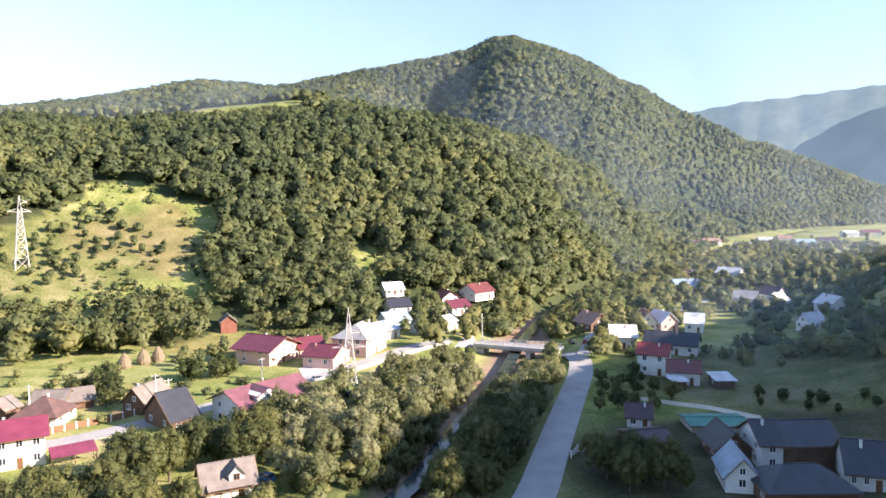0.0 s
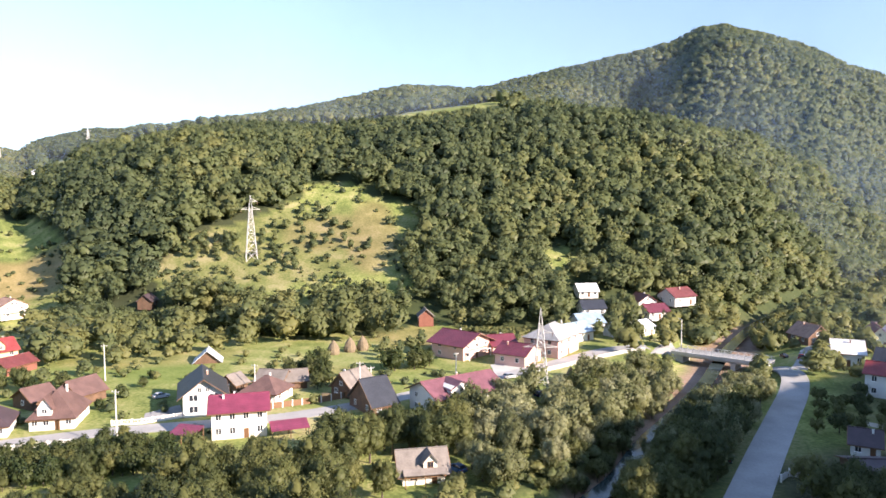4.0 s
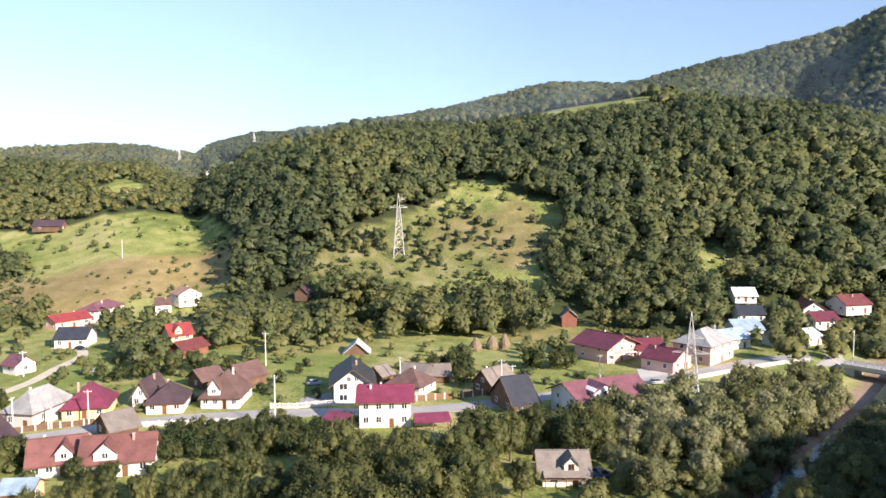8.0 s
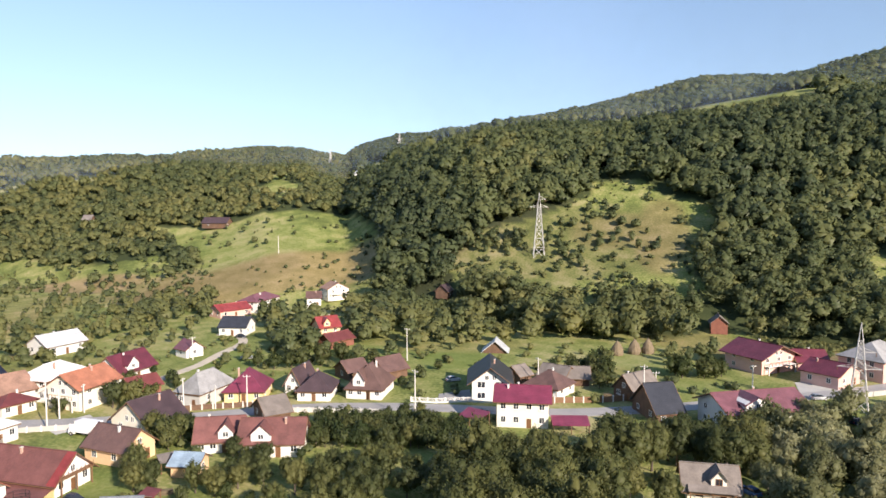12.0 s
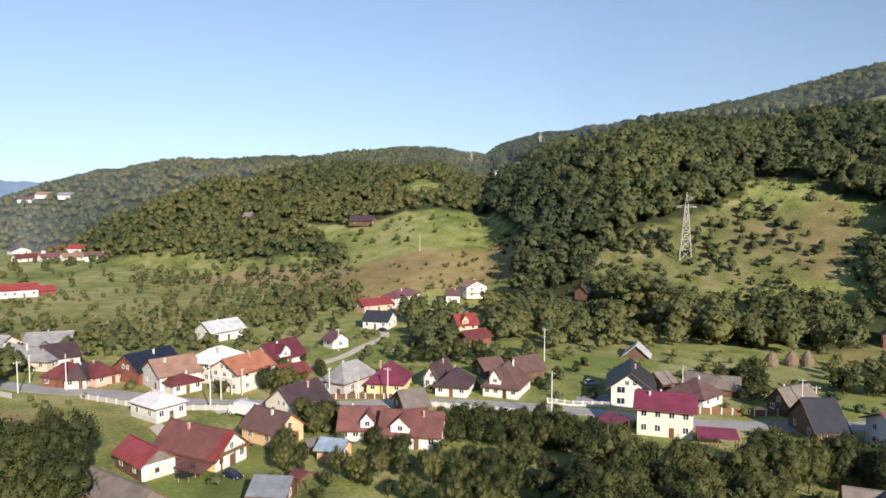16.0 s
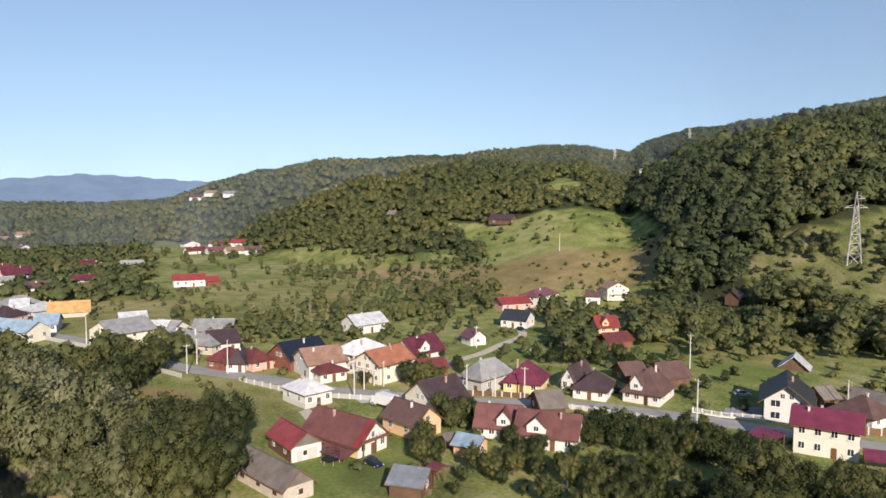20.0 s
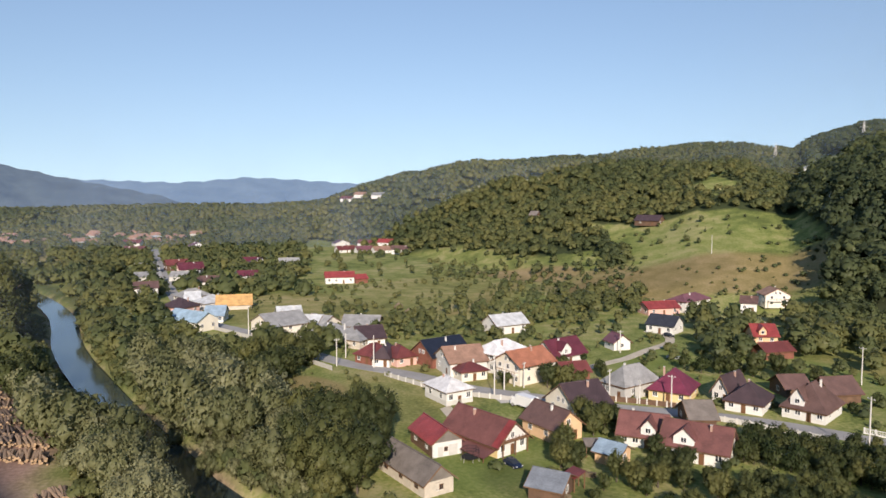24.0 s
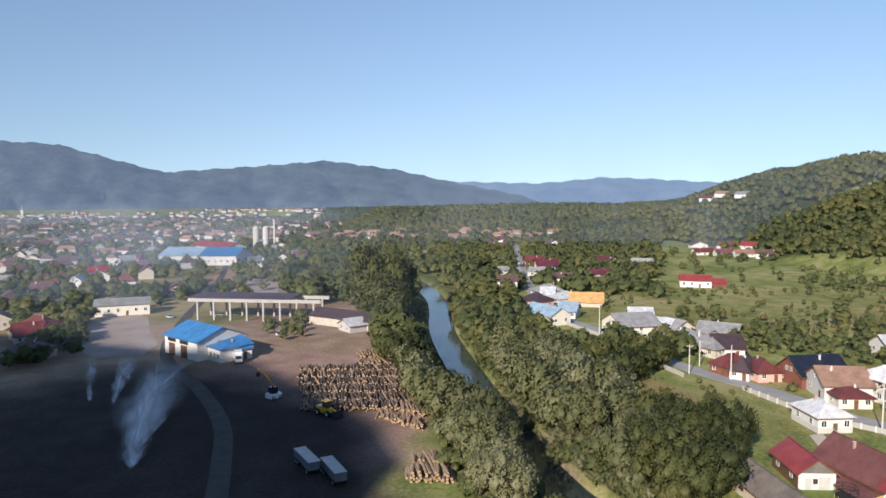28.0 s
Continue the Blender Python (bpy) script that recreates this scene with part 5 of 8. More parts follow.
house("house", -261.2, 32.9, 39.2, 9.6, 11, 3, "x", 3, "cream", "grey", "cream house with a grey roof near the street", "house", windows=3)
house("house", -474.5, -23.4, 90.9, 11.6, 12, 4, "x", 3, "white", "crimson", "white house with a crimson roof up the street", "house", windows=3, detail=1)
house("house", -521.6, 14.7, 86.1, 9.3, 10, 3.6, "x", 3, "white", "crimson", "white house with a crimson roof in gardens", "house", windows=3, detail=1)
house("barn", -516.6, 41.4, 81.4, 12.2, 10, 3.4, "x", 2.4, "stone", "grey", "stone barn with a grey roof in gardens", "barn", windows=2, detail=1)
house("house", -841.9, 178.2, 53.0, 18.2, 12, 4, "x", 3, "white", "grey", "white hillside house with a grey roof", "house", windows=2, detail=0)
house("house", -890.8, 164.3, 54.5, 15.9, 12, 4, "x", 3, "white", "terracotta", "white hillside house with a tile roof", "house", windows=2, detail=0)
house("house", -911.9, 149.8, 55.7, 14.6, 12, 4, "x", 3, "white", "maroon", "white hillside house with a maroon roof", "house", windows=2, detail=0)
house("house", 59.6, 115.2, 0.9, 14.5, 10, 2.8, "h", 2.8, "wood", "charcoal", "low dark hipped roof in deep shade", "house", windows=0, chimney=0)
house("shed", 61.9, 183.6, -1.1, 3.7, 4, 2.2, "m", 0.4, "wood", "lightgrey", "small shed with a pale flat roof", "shed", windows=0, chimney=0)
house("shed", 41.0, 140.5, 11.4, 7.7, 8, 2, "x", 1.0, "wood", "slate", "low dark shed behind a garden wall", "shed", windows=0, chimney=0)
house("house", -210.0, -189.4, 136.7, 9.4, 11, 3, "x", 3.5, "stone", "maroon", "old house with a maroon roof behind the yard", "house", windows=3, detail=1)
house("house", -185.1, -167.9, 117.9, 9.7, 10, 2.6, "h", 3, "wood", "brown", "low house with a brown hipped roof", "house", windows=2)
house("house", -339.3, -273.5, 116.2, 8.4, 9, 4, "y", 3, "white", "white", "white gabled house with a pale roof", "house", windows=2, chimney=0, detail=1)
house("house", -323.5, -280.0, 121.1, 12.1, 10, 3, "x", 3, "cream", "maroon", "cream house with a maroon roof", "house", windows=3, detail=1)
house("house", -367.5, -281.1, 130.2, 10.8, 9, 4, "y", 3.6, "white", "crimson", "white gabled house with a crimson roof", "house", windows=2, detail=1)
house("house", 60.6, 131.6, -0.8, 4.0, 10, 4.8, "x", 3.0, "white", "charcoal", "white gabled end of a house in deep shade", "house", windows=1, storeys=2)


def gable_end(ob, w, d, h, rise, low, high):
    """Facings on a gabled end: a lower wall and a boarded triangle over it."""
    part("end_wall", boxed(-w / 2 + 0.02, w / 2 - 0.02, -d / 2 - 0.07, -d / 2 - 0.005, -0.5, h - 0.05), low, ob)
    bm = bmesh.new()
    a, b_ = ([bm.verts.new((x, y, z)) for x, z in ((-w / 2, h - 0.046), (w / 2, h - 0.046), (0, h + rise - 0.05))] for y in (-d / 2 - 0.05, -d / 2 - 0.006))
    bm.faces.new(a)
    bm.faces.new(b_[::-1])
    for i in range(3):
        bm.faces.new((a[(i + 1) % 3], a[i], b_[i], b_[(i + 1) % 3]))
    part("gable_panel", bm, high, ob)


M_GREYBOARDS = surface("grey_boards", ((0.25, (0.12, 0.105, 0.095)), (0.75, (0.25, 0.225, 0.2))), 0.7, 0.9, fine=9, bump=0.4)
gable_end(RED_BARN, 6.3, 10.6, 2.9, 2.3, M_WHITE, M_GREYBOARDS)
part("barn_door", boxed(-2.0, -0.9, -5.42, -5.372, 0.0, 2.0), M_GREYWALL, RED_BARN)
part("barn_door", boxed(0.3, 2.2, -5.42, -5.372, 0.0, 2.2), M_GREYWALL, RED_BARN)
add_window(RED_BARN, pose(-0.3, -5.38, 1.0), 0.8, 0.9, True, False)
gable_end(STONE_BARN, 5.8, 15.5, 2.7, 2.4, M_STONE, M_GREYBOARDS)
add_window(STONE_BARN, pose(0.4, -7.82, 0.9), 0.8, 1.0, True, False)
# the farmhouse: a lower roof along its yard side, a newer strip at the verge, and a timber porch on the gable
part("lower_roof", slab(bmesh.new(), ((-4.15, -7.6, 1.95), (-4.15, 7.2, 1.95), (-7.9, 7.2, 1.0), (-7.9, -7.6, 1.0)), 0.13), ROOFS["rust"], FARMHOUSE)
for k in range(6):
    part("porch_post", boxed(-7.65, -7.5, -7.3 + k * 2.85, -7.15 + k * 2.85, -0.4, 0.95), M_TRIM, FARMHOUSE)
part("side_wall", boxed(-4.12, -4.005, -7.4, 7.4, -0.4, 1.8), M_YELLOW, FARMHOUSE)
part("verge_strip", slab(bmesh.new(), ((-5.02, -8.52, 2.52), (-5.02, -6.7, 2.52), (-0.04, -6.7, 6.72), (-0.04, -8.52, 6.72)), 0.06), ROOFS["red"], FARMHOUSE)
for x in (-3.4, 0.0, 3.4):
    part("gable_post", boxed(x - 0.09, x + 0.09, -8.45, -8.27, -0.4, 2.9), M_TRIM, FARMHOUSE)
part("gable_deck", boxed(-3.9, 3.9, -8.5, -7.52, 2.9, 3.05), M_TRIM, FARMHOUSE)
for k in range(9):
    part("baluster", boxed(-3.8 + k * 0.94, -3.72 + k * 0.94, -8.48, -8.4, 3.054, 3.9), M_TRIM, FARMHOUSE)


# ---- trees ----
def octa():
    v = np.array(((1, 0, 0), (-1, 0, 0), (0, 1, 0), (0, -1, 0), (0, 0, 1), (0, 0, -1)), float)
    f = np.array(((0, 2, 4), (2, 1, 4), (1, 3, 4), (3, 0, 4), (2, 0, 5), (1, 2, 5), (3, 1, 5), (0, 3, 5)))
    return v, f


ICO0 = octa()


def crown(seed, leaves, kind="broad", lobes=9, leaf=0.17, core=None, lift=0.4):
    """A crown about one high: dark lumpy hearts inside, and leaf sprays round many lobes. Returns points and triangles."""
    g = np.random.default_rng(seed)
    wide, tall, low = {"broad": (0.40, 0.42, 0.14), "willow": (0.44, 0.36, 0.16), "poplar": (0.27, 0.44, 0.1), "fruit": (0.45, 0.34, 0.25), "conifer": (0.22, 0.5, 0.06)}[kind]
    mid = low + tall
    cs, rs = [], []
    stretch = 1.35 if leaves > 400 else 1.0
    small = (9.0 / lobes) ** 0.33
    for k in range(lobes):
        d = g.normal(size=3)
        d /= np.linalg.norm(d)
        d[2] = d[2] * 0.9 + 0.12
        s = g.uniform(0.4, 0.95) if k > 2 else g.uniform(0.1, 0.35)
        c = np.array((d[0] * wide * s, d[1] * wide * s, mid + d[2] * tall * s))
        if kind == "conifer":
            h = (k + 0.5) / lobes
            c = np.array((g.normal() * 0.02, g.normal() * 0.02, low + h * 0.9))
            rs.append(wide * (1.05 - h) * 0.9)
        else:
            rs.append(wide * small * (g.uniform(0.36, 0.56) if k > 2 else 0.72))
        cs.append(c)
    cs, rs = np.array(cs), np.array(rs)
    V, F, n = [], [], 0
    cv, cf = core or ICO0
    for c, r in zip(cs, rs):
        wob = 1 + g.normal(size=(len(cv), 1)) * 0.12
        V.append(c + cv * wob * r * (0.86 if leaves < 200 else 0.74) * np.array((1, 1, stretch)))
        F.append(cf + n)
        n += len(cv)
    # leaf sprays: small bent quads, turned outwards and tilted
    which = g.choice(len(cs), size=leaves, p=rs ** 2 / (rs ** 2).sum())
    d = g.normal(size=(leaves, 3))
    d[:, 2] += 0.35
    d /= np.linalg.norm(d, axis=1)[:, None]
    p = cs[which] + d * (rs[which] * g.uniform(0.72, 1.24, leaves))[:, None] * np.array((1, 1, stretch))
    nrm = d + g.normal(size=(leaves, 3)) * (0.35 if leaves < 200 else 0.6)
    if kind == "willow":
        nrm[:, 2] *= 0.6
    nrm /= np.linalg.norm(nrm, axis=1)[:, None]
    t = np.cross(nrm, g.normal(size=(leaves, 3)) + (np.array((0, 0, 2.5)) if leaves > 400 else 0.0))
    t /= np.linalg.norm(t, axis=1)[:, None] + 1e-9
    b_ = np.cross(nrm, t)
    s = (leaf * wide * g.uniform(0.6, 1.35, leaves))[:, None]
    tri = np.stack((p - t * s - b_ * s * 0.6, p + t * s - b_ * s * 0.5, p + b_ * s * (1.1 if leaves < 400 else 1.7) - nrm * s * 0.35), 1).reshape(-1, 3)
    V.append(tri)
    F.append(np.arange(leaves * 3).reshape(-1, 3) + n)
    out = np.vstack([(v - np.array((0, 0, mid))) for v in V])
    out /= np.linalg.norm(out, axis=1)[:, None] + 1e-9
    lobe = np.vstack([cv / np.linalg.norm(cv, axis=1)[:, None]] * len(cs) + [np.repeat(d * 0.75 + nrm * 0.4 if leaves < 200 else d * 0.35 + nrm * 0.9, 3, axis=0)])
    N = 0.35 * out + 0.5 * lobe + np.array((0, 0, lift))
    N /= np.linalg.norm(N, axis=1)[:, None] + 1e-9
    return np.vstack(V), np.vstack(F), N


def tri_mesh(name, V, F, mat, tint=None, N=None):
    me = bpy.data.meshes.new(name)
    me.vertices.add(len(V))
    me.vertices.foreach_set("co", np.ascontiguousarray(V, float).ravel())
    me.loops.add(F.size)
    me.loops.foreach_set("vertex_index", np.ascontiguousarray(F, np.int32).ravel())
    me.polygons.add(len(F))
    me.polygons.foreach_set("loop_start", np.arange(len(F), dtype=np.int32) * 3)
    if tint is not None:
        a = me.attributes.new("tint", "FLOAT", "POINT")
        a.data.foreach_set("value", tint)
    me.update(calc_edges=True)
    if N is not None:  # soft leaf normals that follow the crown
        me.polygons.foreach_set("use_smooth", np.ones(len(F), bool))
        a = me.attributes.new("custom_normal", "FLOAT_VECTOR", "POINT")
        a.data.foreach_set("vector", np.ascontiguousarray(N, np.float32).ravel())
    me.materials.append(mat)
    return me


def trunk_mesh(seed, kind):
    """A tapered trunk with a few limbs, for a tree one high."""
    g = random.Random(seed)
    bm = bmesh.new()
    top = 0.55 if kind != "poplar" else 0.8
    lean = (g.uniform(-0.03, 0.03), g.uniform(-0.03, 0.03))
    beam(bm, (0, 0, -0.08), (lean[0] * 0.5, lean[1] * 0.5, top * 0.5), 0.03, 0.022, 6)
    beam(bm, (lean[0] * 0.5, lean[1] * 0.5, top * 0.49), (lean[0], lean[1], top), 0.022, 0.01, 6)
    for k in range(4):
        a = k * 1.6 + g.random()
        z = top * g.uniform(0.4, 0.75)
        beam(bm, (lean[0] * 0.5, lean[1] * 0.5, z), (math.cos(a) * 0.2, math.sin(a) * 0.2, z + g.uniform(0.12, 0.25)), 0.012, 0.005, 4)
    return finish(bm, "trunk", M_BARK)


TREE_KINDS = {}
for kind, n, leaves, mat in (("broad", 6, 1000, M_LEAF), ("willow", 4, 1200, M_WILLOW), ("poplar", 3, 1800, M_LEAF), ("fruit", 4, 450, M_FRUIT)):
    made = []
    for k in range(n):
        V, F, N = crown(100 + k * 7 + len(kind), leaves, kind, 20 if kind in ("broad", "willow") else 10, 0.1 if kind == "fruit" else 0.068, ICO0, 0.12)
        made.append((tri_mesh("crown", V, F, mat, N=N), trunk_mesh(k, kind)))
    TREE_KINDS[kind] = made
for kind, mat in (("broad", M_LEAF), ("willow", M_WILLOW)):  # fuller crowns for the nearest trees
    TREE_KINDS[kind + "_full"] = [(tri_mesh("crown", V, F, mat, N=N), trunk_mesh(k, kind)) for k in range(3) for V, F, N in [crown(300 + k * 5, 3600, kind, 40, 0.036, ICO0, 0.12)]]
TREE_WORDS = {"broad": ("green broadleaf tree with a rounded full crown", "tree"), "willow": ("silvery green willow on the river bank", "tree"),
              "poplar": ("tall dark green poplar in a clump", "tree"), "fruit": ("small green fruit tree in a garden", "fruit tree")}
TREE_NAMES = {"broad": "tree", "willow": "willow", "poplar": "poplar", "fruit": "fruit_tree"}


def plant(kind, x, y, h, k, turn, wide=1.0):
    forms = TREE_KINDS[kind + "_full" if kind in ("broad", "willow") and math.hypot(x, y) < 142 else kind]
    cr, tr = forms[k % len(forms)]
    ob = thing(TREE_NAMES[kind], Matrix.Translation((x, y, gz(x, y) - 0.1)) @ Matrix.Rotation(turn, 4, "Z") @ Matrix.Diagonal((h * wide, h * wide, h, 1)), TREE_WORDS[kind][0], TREE_WORDS[kind][1], {"broad": "trees in the valley", "willow": "trees along the river", "poplar": "poplar clump", "fruit": "garden and orchard trees"}[kind])
    part("trunk", tr, None, ob)
    part("crown", cr, None, ob)
    return ob


HOMES = np.array([(o.location.x, o.location.y) for o in scene.objects if o.get("category") in ("house", "barn", "shed", "hut", "outbuilding", "building")])


def free(x, y, gap=8.5):
    return np.hypot(HOMES[:, 0] - x, HOMES[:, 1] - y).min() > gap


def grow_groves():
    g = random.Random(5)
    far = []
    for kind, n, lo, hi, poly in GROVES:
        xs, ys = [q[0] for q in poly], [q[1] for q in poly]
        spots, tries = [], 0
        area = abs(sum(a[0] * b_[1] - b_[0] * a[1] for a, b_ in zip(poly, poly[1:] + poly[:1]))) / 2
        gap = 0.72 * math.sqrt(area / n)
        while len(spots) < n and tries < n * 40:
            tries += 1
            x, y = g.uniform(min(xs), max(xs)), g.uniform(min(ys), max(ys))
            if not inside(x, y, poly) or not free(x, y, 6.5 if kind == "fruit" else 8.5) or any((x - a) ** 2 + (y - b_) ** 2 < gap * gap for a, b_ in spots):
                continue
            if line_distance(np.array([x]), np.array([y]), RIVER_LINE)[0] < (3.0 if 100 < y < 185 else 4.5 if hi < 6 else 7) or any(line_distance(np.array([x]), np.array([y]), ln)[0] < w for ln, w in ROAD_LINES):
                continue
            spots.append((x, y))
        for x, y in spots:
            h = g.uniform(lo, hi)
            if -330 < x < -150 and y < np.interp(x, RIVER_LINE[::-1, 0], RIVER_LINE[::-1, 1]):
                d = line_distance(np.array([x]), np.array([y]), RIVER_LINE)[0]
                if d < 15:
                    h = min(h, 0.3 * d)
            if math.hypot(x, y) < FAR_TREES or kind == "poplar":
                plant(kind, x, y, h, g.randrange(9), g.uniform(0, 6.28), g.uniform(0.9, 1.2))
            else:
                far.append((x, y, h))
    return np.array(far)


def seen_by_camera(X, Y, tall):
    """Whether trees so tall show over the slopes between them and the camera."""
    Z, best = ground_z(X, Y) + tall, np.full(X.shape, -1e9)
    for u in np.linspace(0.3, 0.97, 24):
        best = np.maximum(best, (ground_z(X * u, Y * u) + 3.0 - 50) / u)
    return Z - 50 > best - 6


def wooded(near, far, span, spacing, g, size):
    """Trees on a jittered grid on wooded slopes in the camera's sight: places and heights."""
    lim = far * 1.02
    c = np.arange(-lim, lim, spacing)
    X, Y = np.meshgrid(c, c)
    X, Y = X.ravel() + g.uniform(-0.75, 0.75, X.size) * spacing, Y.ravel() + g.uniform(-0.75, 0.75, Y.size) * spacing
    r, az = np.hypot(X, Y), np.degrees(np.arctan2(X, Y))
    foot = wood_edge(az)
    ok = (r > near) & (r < far) & (az > span[0]) & (az < span[1]) & (r > foot - 4 + 13 * waves(X, Y, 11, 0.4))
    ok &= ~((az > -40) & (az < -11) & (r > 566) & (r < 650 + 14 * waves(X, Y, 30, 0.2)))
    ok &= ~glade(X, Y)
    X, Y = X[ok], Y[ok]
    ok = np.ones(len(X), bool)
    for poly in CLEARINGS:
        ok &= ~inside(X, Y, poly)
    ok &= (np.min(np.hypot(X[:, None] - HOMES[:, 0], Y[:, None] - HOMES[:, 1]), axis=1) > 11)
    ok &= line_distance(X, Y, RIVER_LINE) > 14
    X, Y = X[ok], Y[ok]
    ok = seen_by_camera(X, Y, 9.0)
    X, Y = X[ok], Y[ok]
    H = g.uniform(size[0], size[1], len(X)) * (1 + 0.15 * waves(X, Y, 25, 1.3))
    r, az = np.hypot(X, Y), np.degrees(np.arctan2(X, Y))
    crest = (az > -40) & (az < -9) & (r > 470) & (r < 580)
    return X, Y, np.where(crest, H * 0.55, H)


def woods(name, label, X, Y, H, g, leaves, lobes, leaf, seed, forms=5, conifers=0.06, sink=0.06, pale=0.0):
    """One wood as stuff."""
    Z = ground_z(X, Y)
    kinds = [crown(seed + k, leaves, "broad", lobes, leaf, ICO0) for k in range(forms - 1)] + [crown(seed + 9, leaves, "conifer", 4, leaf * 1.3, ICO0)]
    mix = waves(X, Y, 40, seed * 0.1)
    which = np.where((g.random(len(X)) < conifers + 0.10 * (mix > 0.5)), forms - 1, g.integers(0, forms - 1, len(X)))
    turn = g.uniform(0, 6.28, len(X))
    low = np.clip(1 - (np.hypot(X, Y) - np.interp(np.degrees(np.arctan2(X, Y)), LAND[:, 0], LAND[:, 1])) / 70, 0, 1)
    tint = np.clip(0.4 + pale + 0.3 * low + 0.32 * mix + g.normal(size=len(X)) * 0.16, 0, 1)
    H = np.where((low > 0.75) & (low < 1), H * g.uniform(0.4, 1.0, len(X)), H)
    Vs, Fs, Ts, Ns, n = [], [], [], [], 0
    for k, (V, F, N) in enumerate(kinds):
        sel = np.nonzero(which == k)[0]
        if not len(sel):
            continue
        co, si = np.cos(turn[sel])[:, None], np.sin(turn[sel])[:, None]
        h, w = H[sel][:, None], (H[sel] * g.uniform(0.85, 1.3, len(sel)))[:, None]
        x = (V[:, 0] * co - V[:, 1] * si) * w + X[sel][:, None]
        y = (V[:, 0] * si + V[:, 1] * co) * w + Y[sel][:, None]
        z = V[:, 2] * h + Z[sel][:, None] - h * sink
        Vs.append(np.stack((x, y, z), -1).reshape(-1, 3))
        Fs.append((F[None] + (np.arange(len(sel)) * len(V))[:, None, None]).reshape(-1, 3) + n)
        Ns.append(np.stack((N[:, 0] * co - N[:, 1] * si, N[:, 0] * si + N[:, 1] * co, N[:, 2] + 0 * co), -1).reshape(-1, 3))
        Ts.append(np.repeat(np.where(k == forms - 1, tint[sel] * 0.4, tint[sel]), len(V)))
        n += len(sel) * len(V)
    return tagged(new(name, tri_mesh(name, np.vstack(Vs), np.vstack(Fs), M_FOREST, np.concatenate(Ts), np.vstack(Ns))), label, "woodland", kind="stuff")


def orchard(a, b_, c, d, rows, cols):
    """Fruit trees in rows between four corners."""
    g = random.Random(4)
    for i in range(rows):
        for j in range(cols):
            u, v = (i + 0.5) / rows, (j + 0.5) / cols
            x = (a[0] * (1 - v) + b_[0] * v) * (1 - u) + (d[0] * (1 - v) + c[0] * v) * u + g.uniform(-0.5, 0.5)
            y = (a[1] * (1 - v) + b_[1] * v) * (1 - u) + (d[1] * (1 - v) + c[1] * v) * u + g.uniform(-0.5, 0.5)
            if g.random() < 0.94 and free(x, y, 6):
                plant("fruit", x, y, g.uniform(3.0, 4.3), g.randrange(9), g.uniform(0, 6.28), g.uniform(0.85, 1.1))


orchard((-121.9, 100.1), (-94.5, 121.5), (-80.2, 110.1), (-106.4, 90.1), 5, 13)
plant("broad", -3.5, 258.5, 10.5, 3, 1.0, 1.1)
FAR_TREES = 216.0
far = grow_groves()
g = np.random.default_rng(3)
woods("distant_trees", "scattered trees between distant houses and fields", far[:, 0], far[:, 1], far[:, 2], g, 110, 8, 0.2, 91, conifers=0.0)
for name, label, near, reach, span, spacing, size, leaves, lobes, leaf, seed, pale in (
        ("hillfoot_wood", "tall mixed trees along the foot of the wooded hill", 250, 335, (-46, 18), 6.0, (9, 14), 280, 13, 0.105, 12, 0.0),
        ("hillside_wood", "dense mixed wood on the near hillside", 335, 562, (-46, 18), 6.2, (9.5, 14.5), 104, 9, 0.2, 11, -0.05),
        ("knoll_wood", "broadleaf wood on the low hills above the village", 300, 700, (-84, -46), 6.3, (5.5, 9.8), 96, 8, 0.2, 31, 0.26),
        ("mountain_wood", "wooded mountain slope under a rounded peak", 562, 1260, (-46, 18), 7.6, (8.6, 12.6), 22, 4, 0.36, 51, 0.02),
        ("valley_side_wood", "wooded slope above the far end of the valley", 560, 2100, (15.5, 36), 9.0, (9, 12.5), 20, 4, 0.4, 61, 0.05),
        ("ridge_wood", "wooded ridge with scattered clearings", 700, 1300, (-112, -46), 9.0, (7, 11), 26, 4, 0.36, 71, 0.32)):
    g = np.random.default_rng(seed)
    woods(name, label, *wooded(near, reach, span, spacing, g, size), g, leaves, lobes, leaf, seed, pale=pale)


def scatter(name, label, n, seed, span, reach, size, gap, leaves, lobes, thick=-0.25):
    """Trees or bushes strewn over the valley floor between the houses, as stuff."""
    g = np.random.default_rng(seed)
    az, r = np.radians(g.uniform(*span, n * 3)), np.sqrt(g.uniform(reach[0] ** 2, reach[1] ** 2, n * 3))
    X, Y = r * np.sin(az), r * np.cos(az)
    ok = (ground_z(X, Y) < 30) & (ground_z(X, Y) > -0.6) & (np.min(np.hypot(X[:, None] - HOMES[:, 0], Y[:, None] - HOMES[:, 1]), axis=1) > gap) & (waves(X, Y, 30, seed) > thick)
    for ln, w in ROAD_LINES:
        ok &= line_distance(X, Y, ln) > w
    ok &= ~((X > -320) & (X < -95) & (Y > -190) & (Y < -35))
    ok &= ~inside(X, Y, ((-420, 160), (-300, 60), (-240, 70), (-250, 120), (-330, 170)))
    X, Y = X[ok][:n], Y[ok][:n]
    woods(name, label, X, Y, g.uniform(size[0], size[1], len(X)), g, leaves, lobes, 0.3, seed, conifers=0.0, sink=0.2)


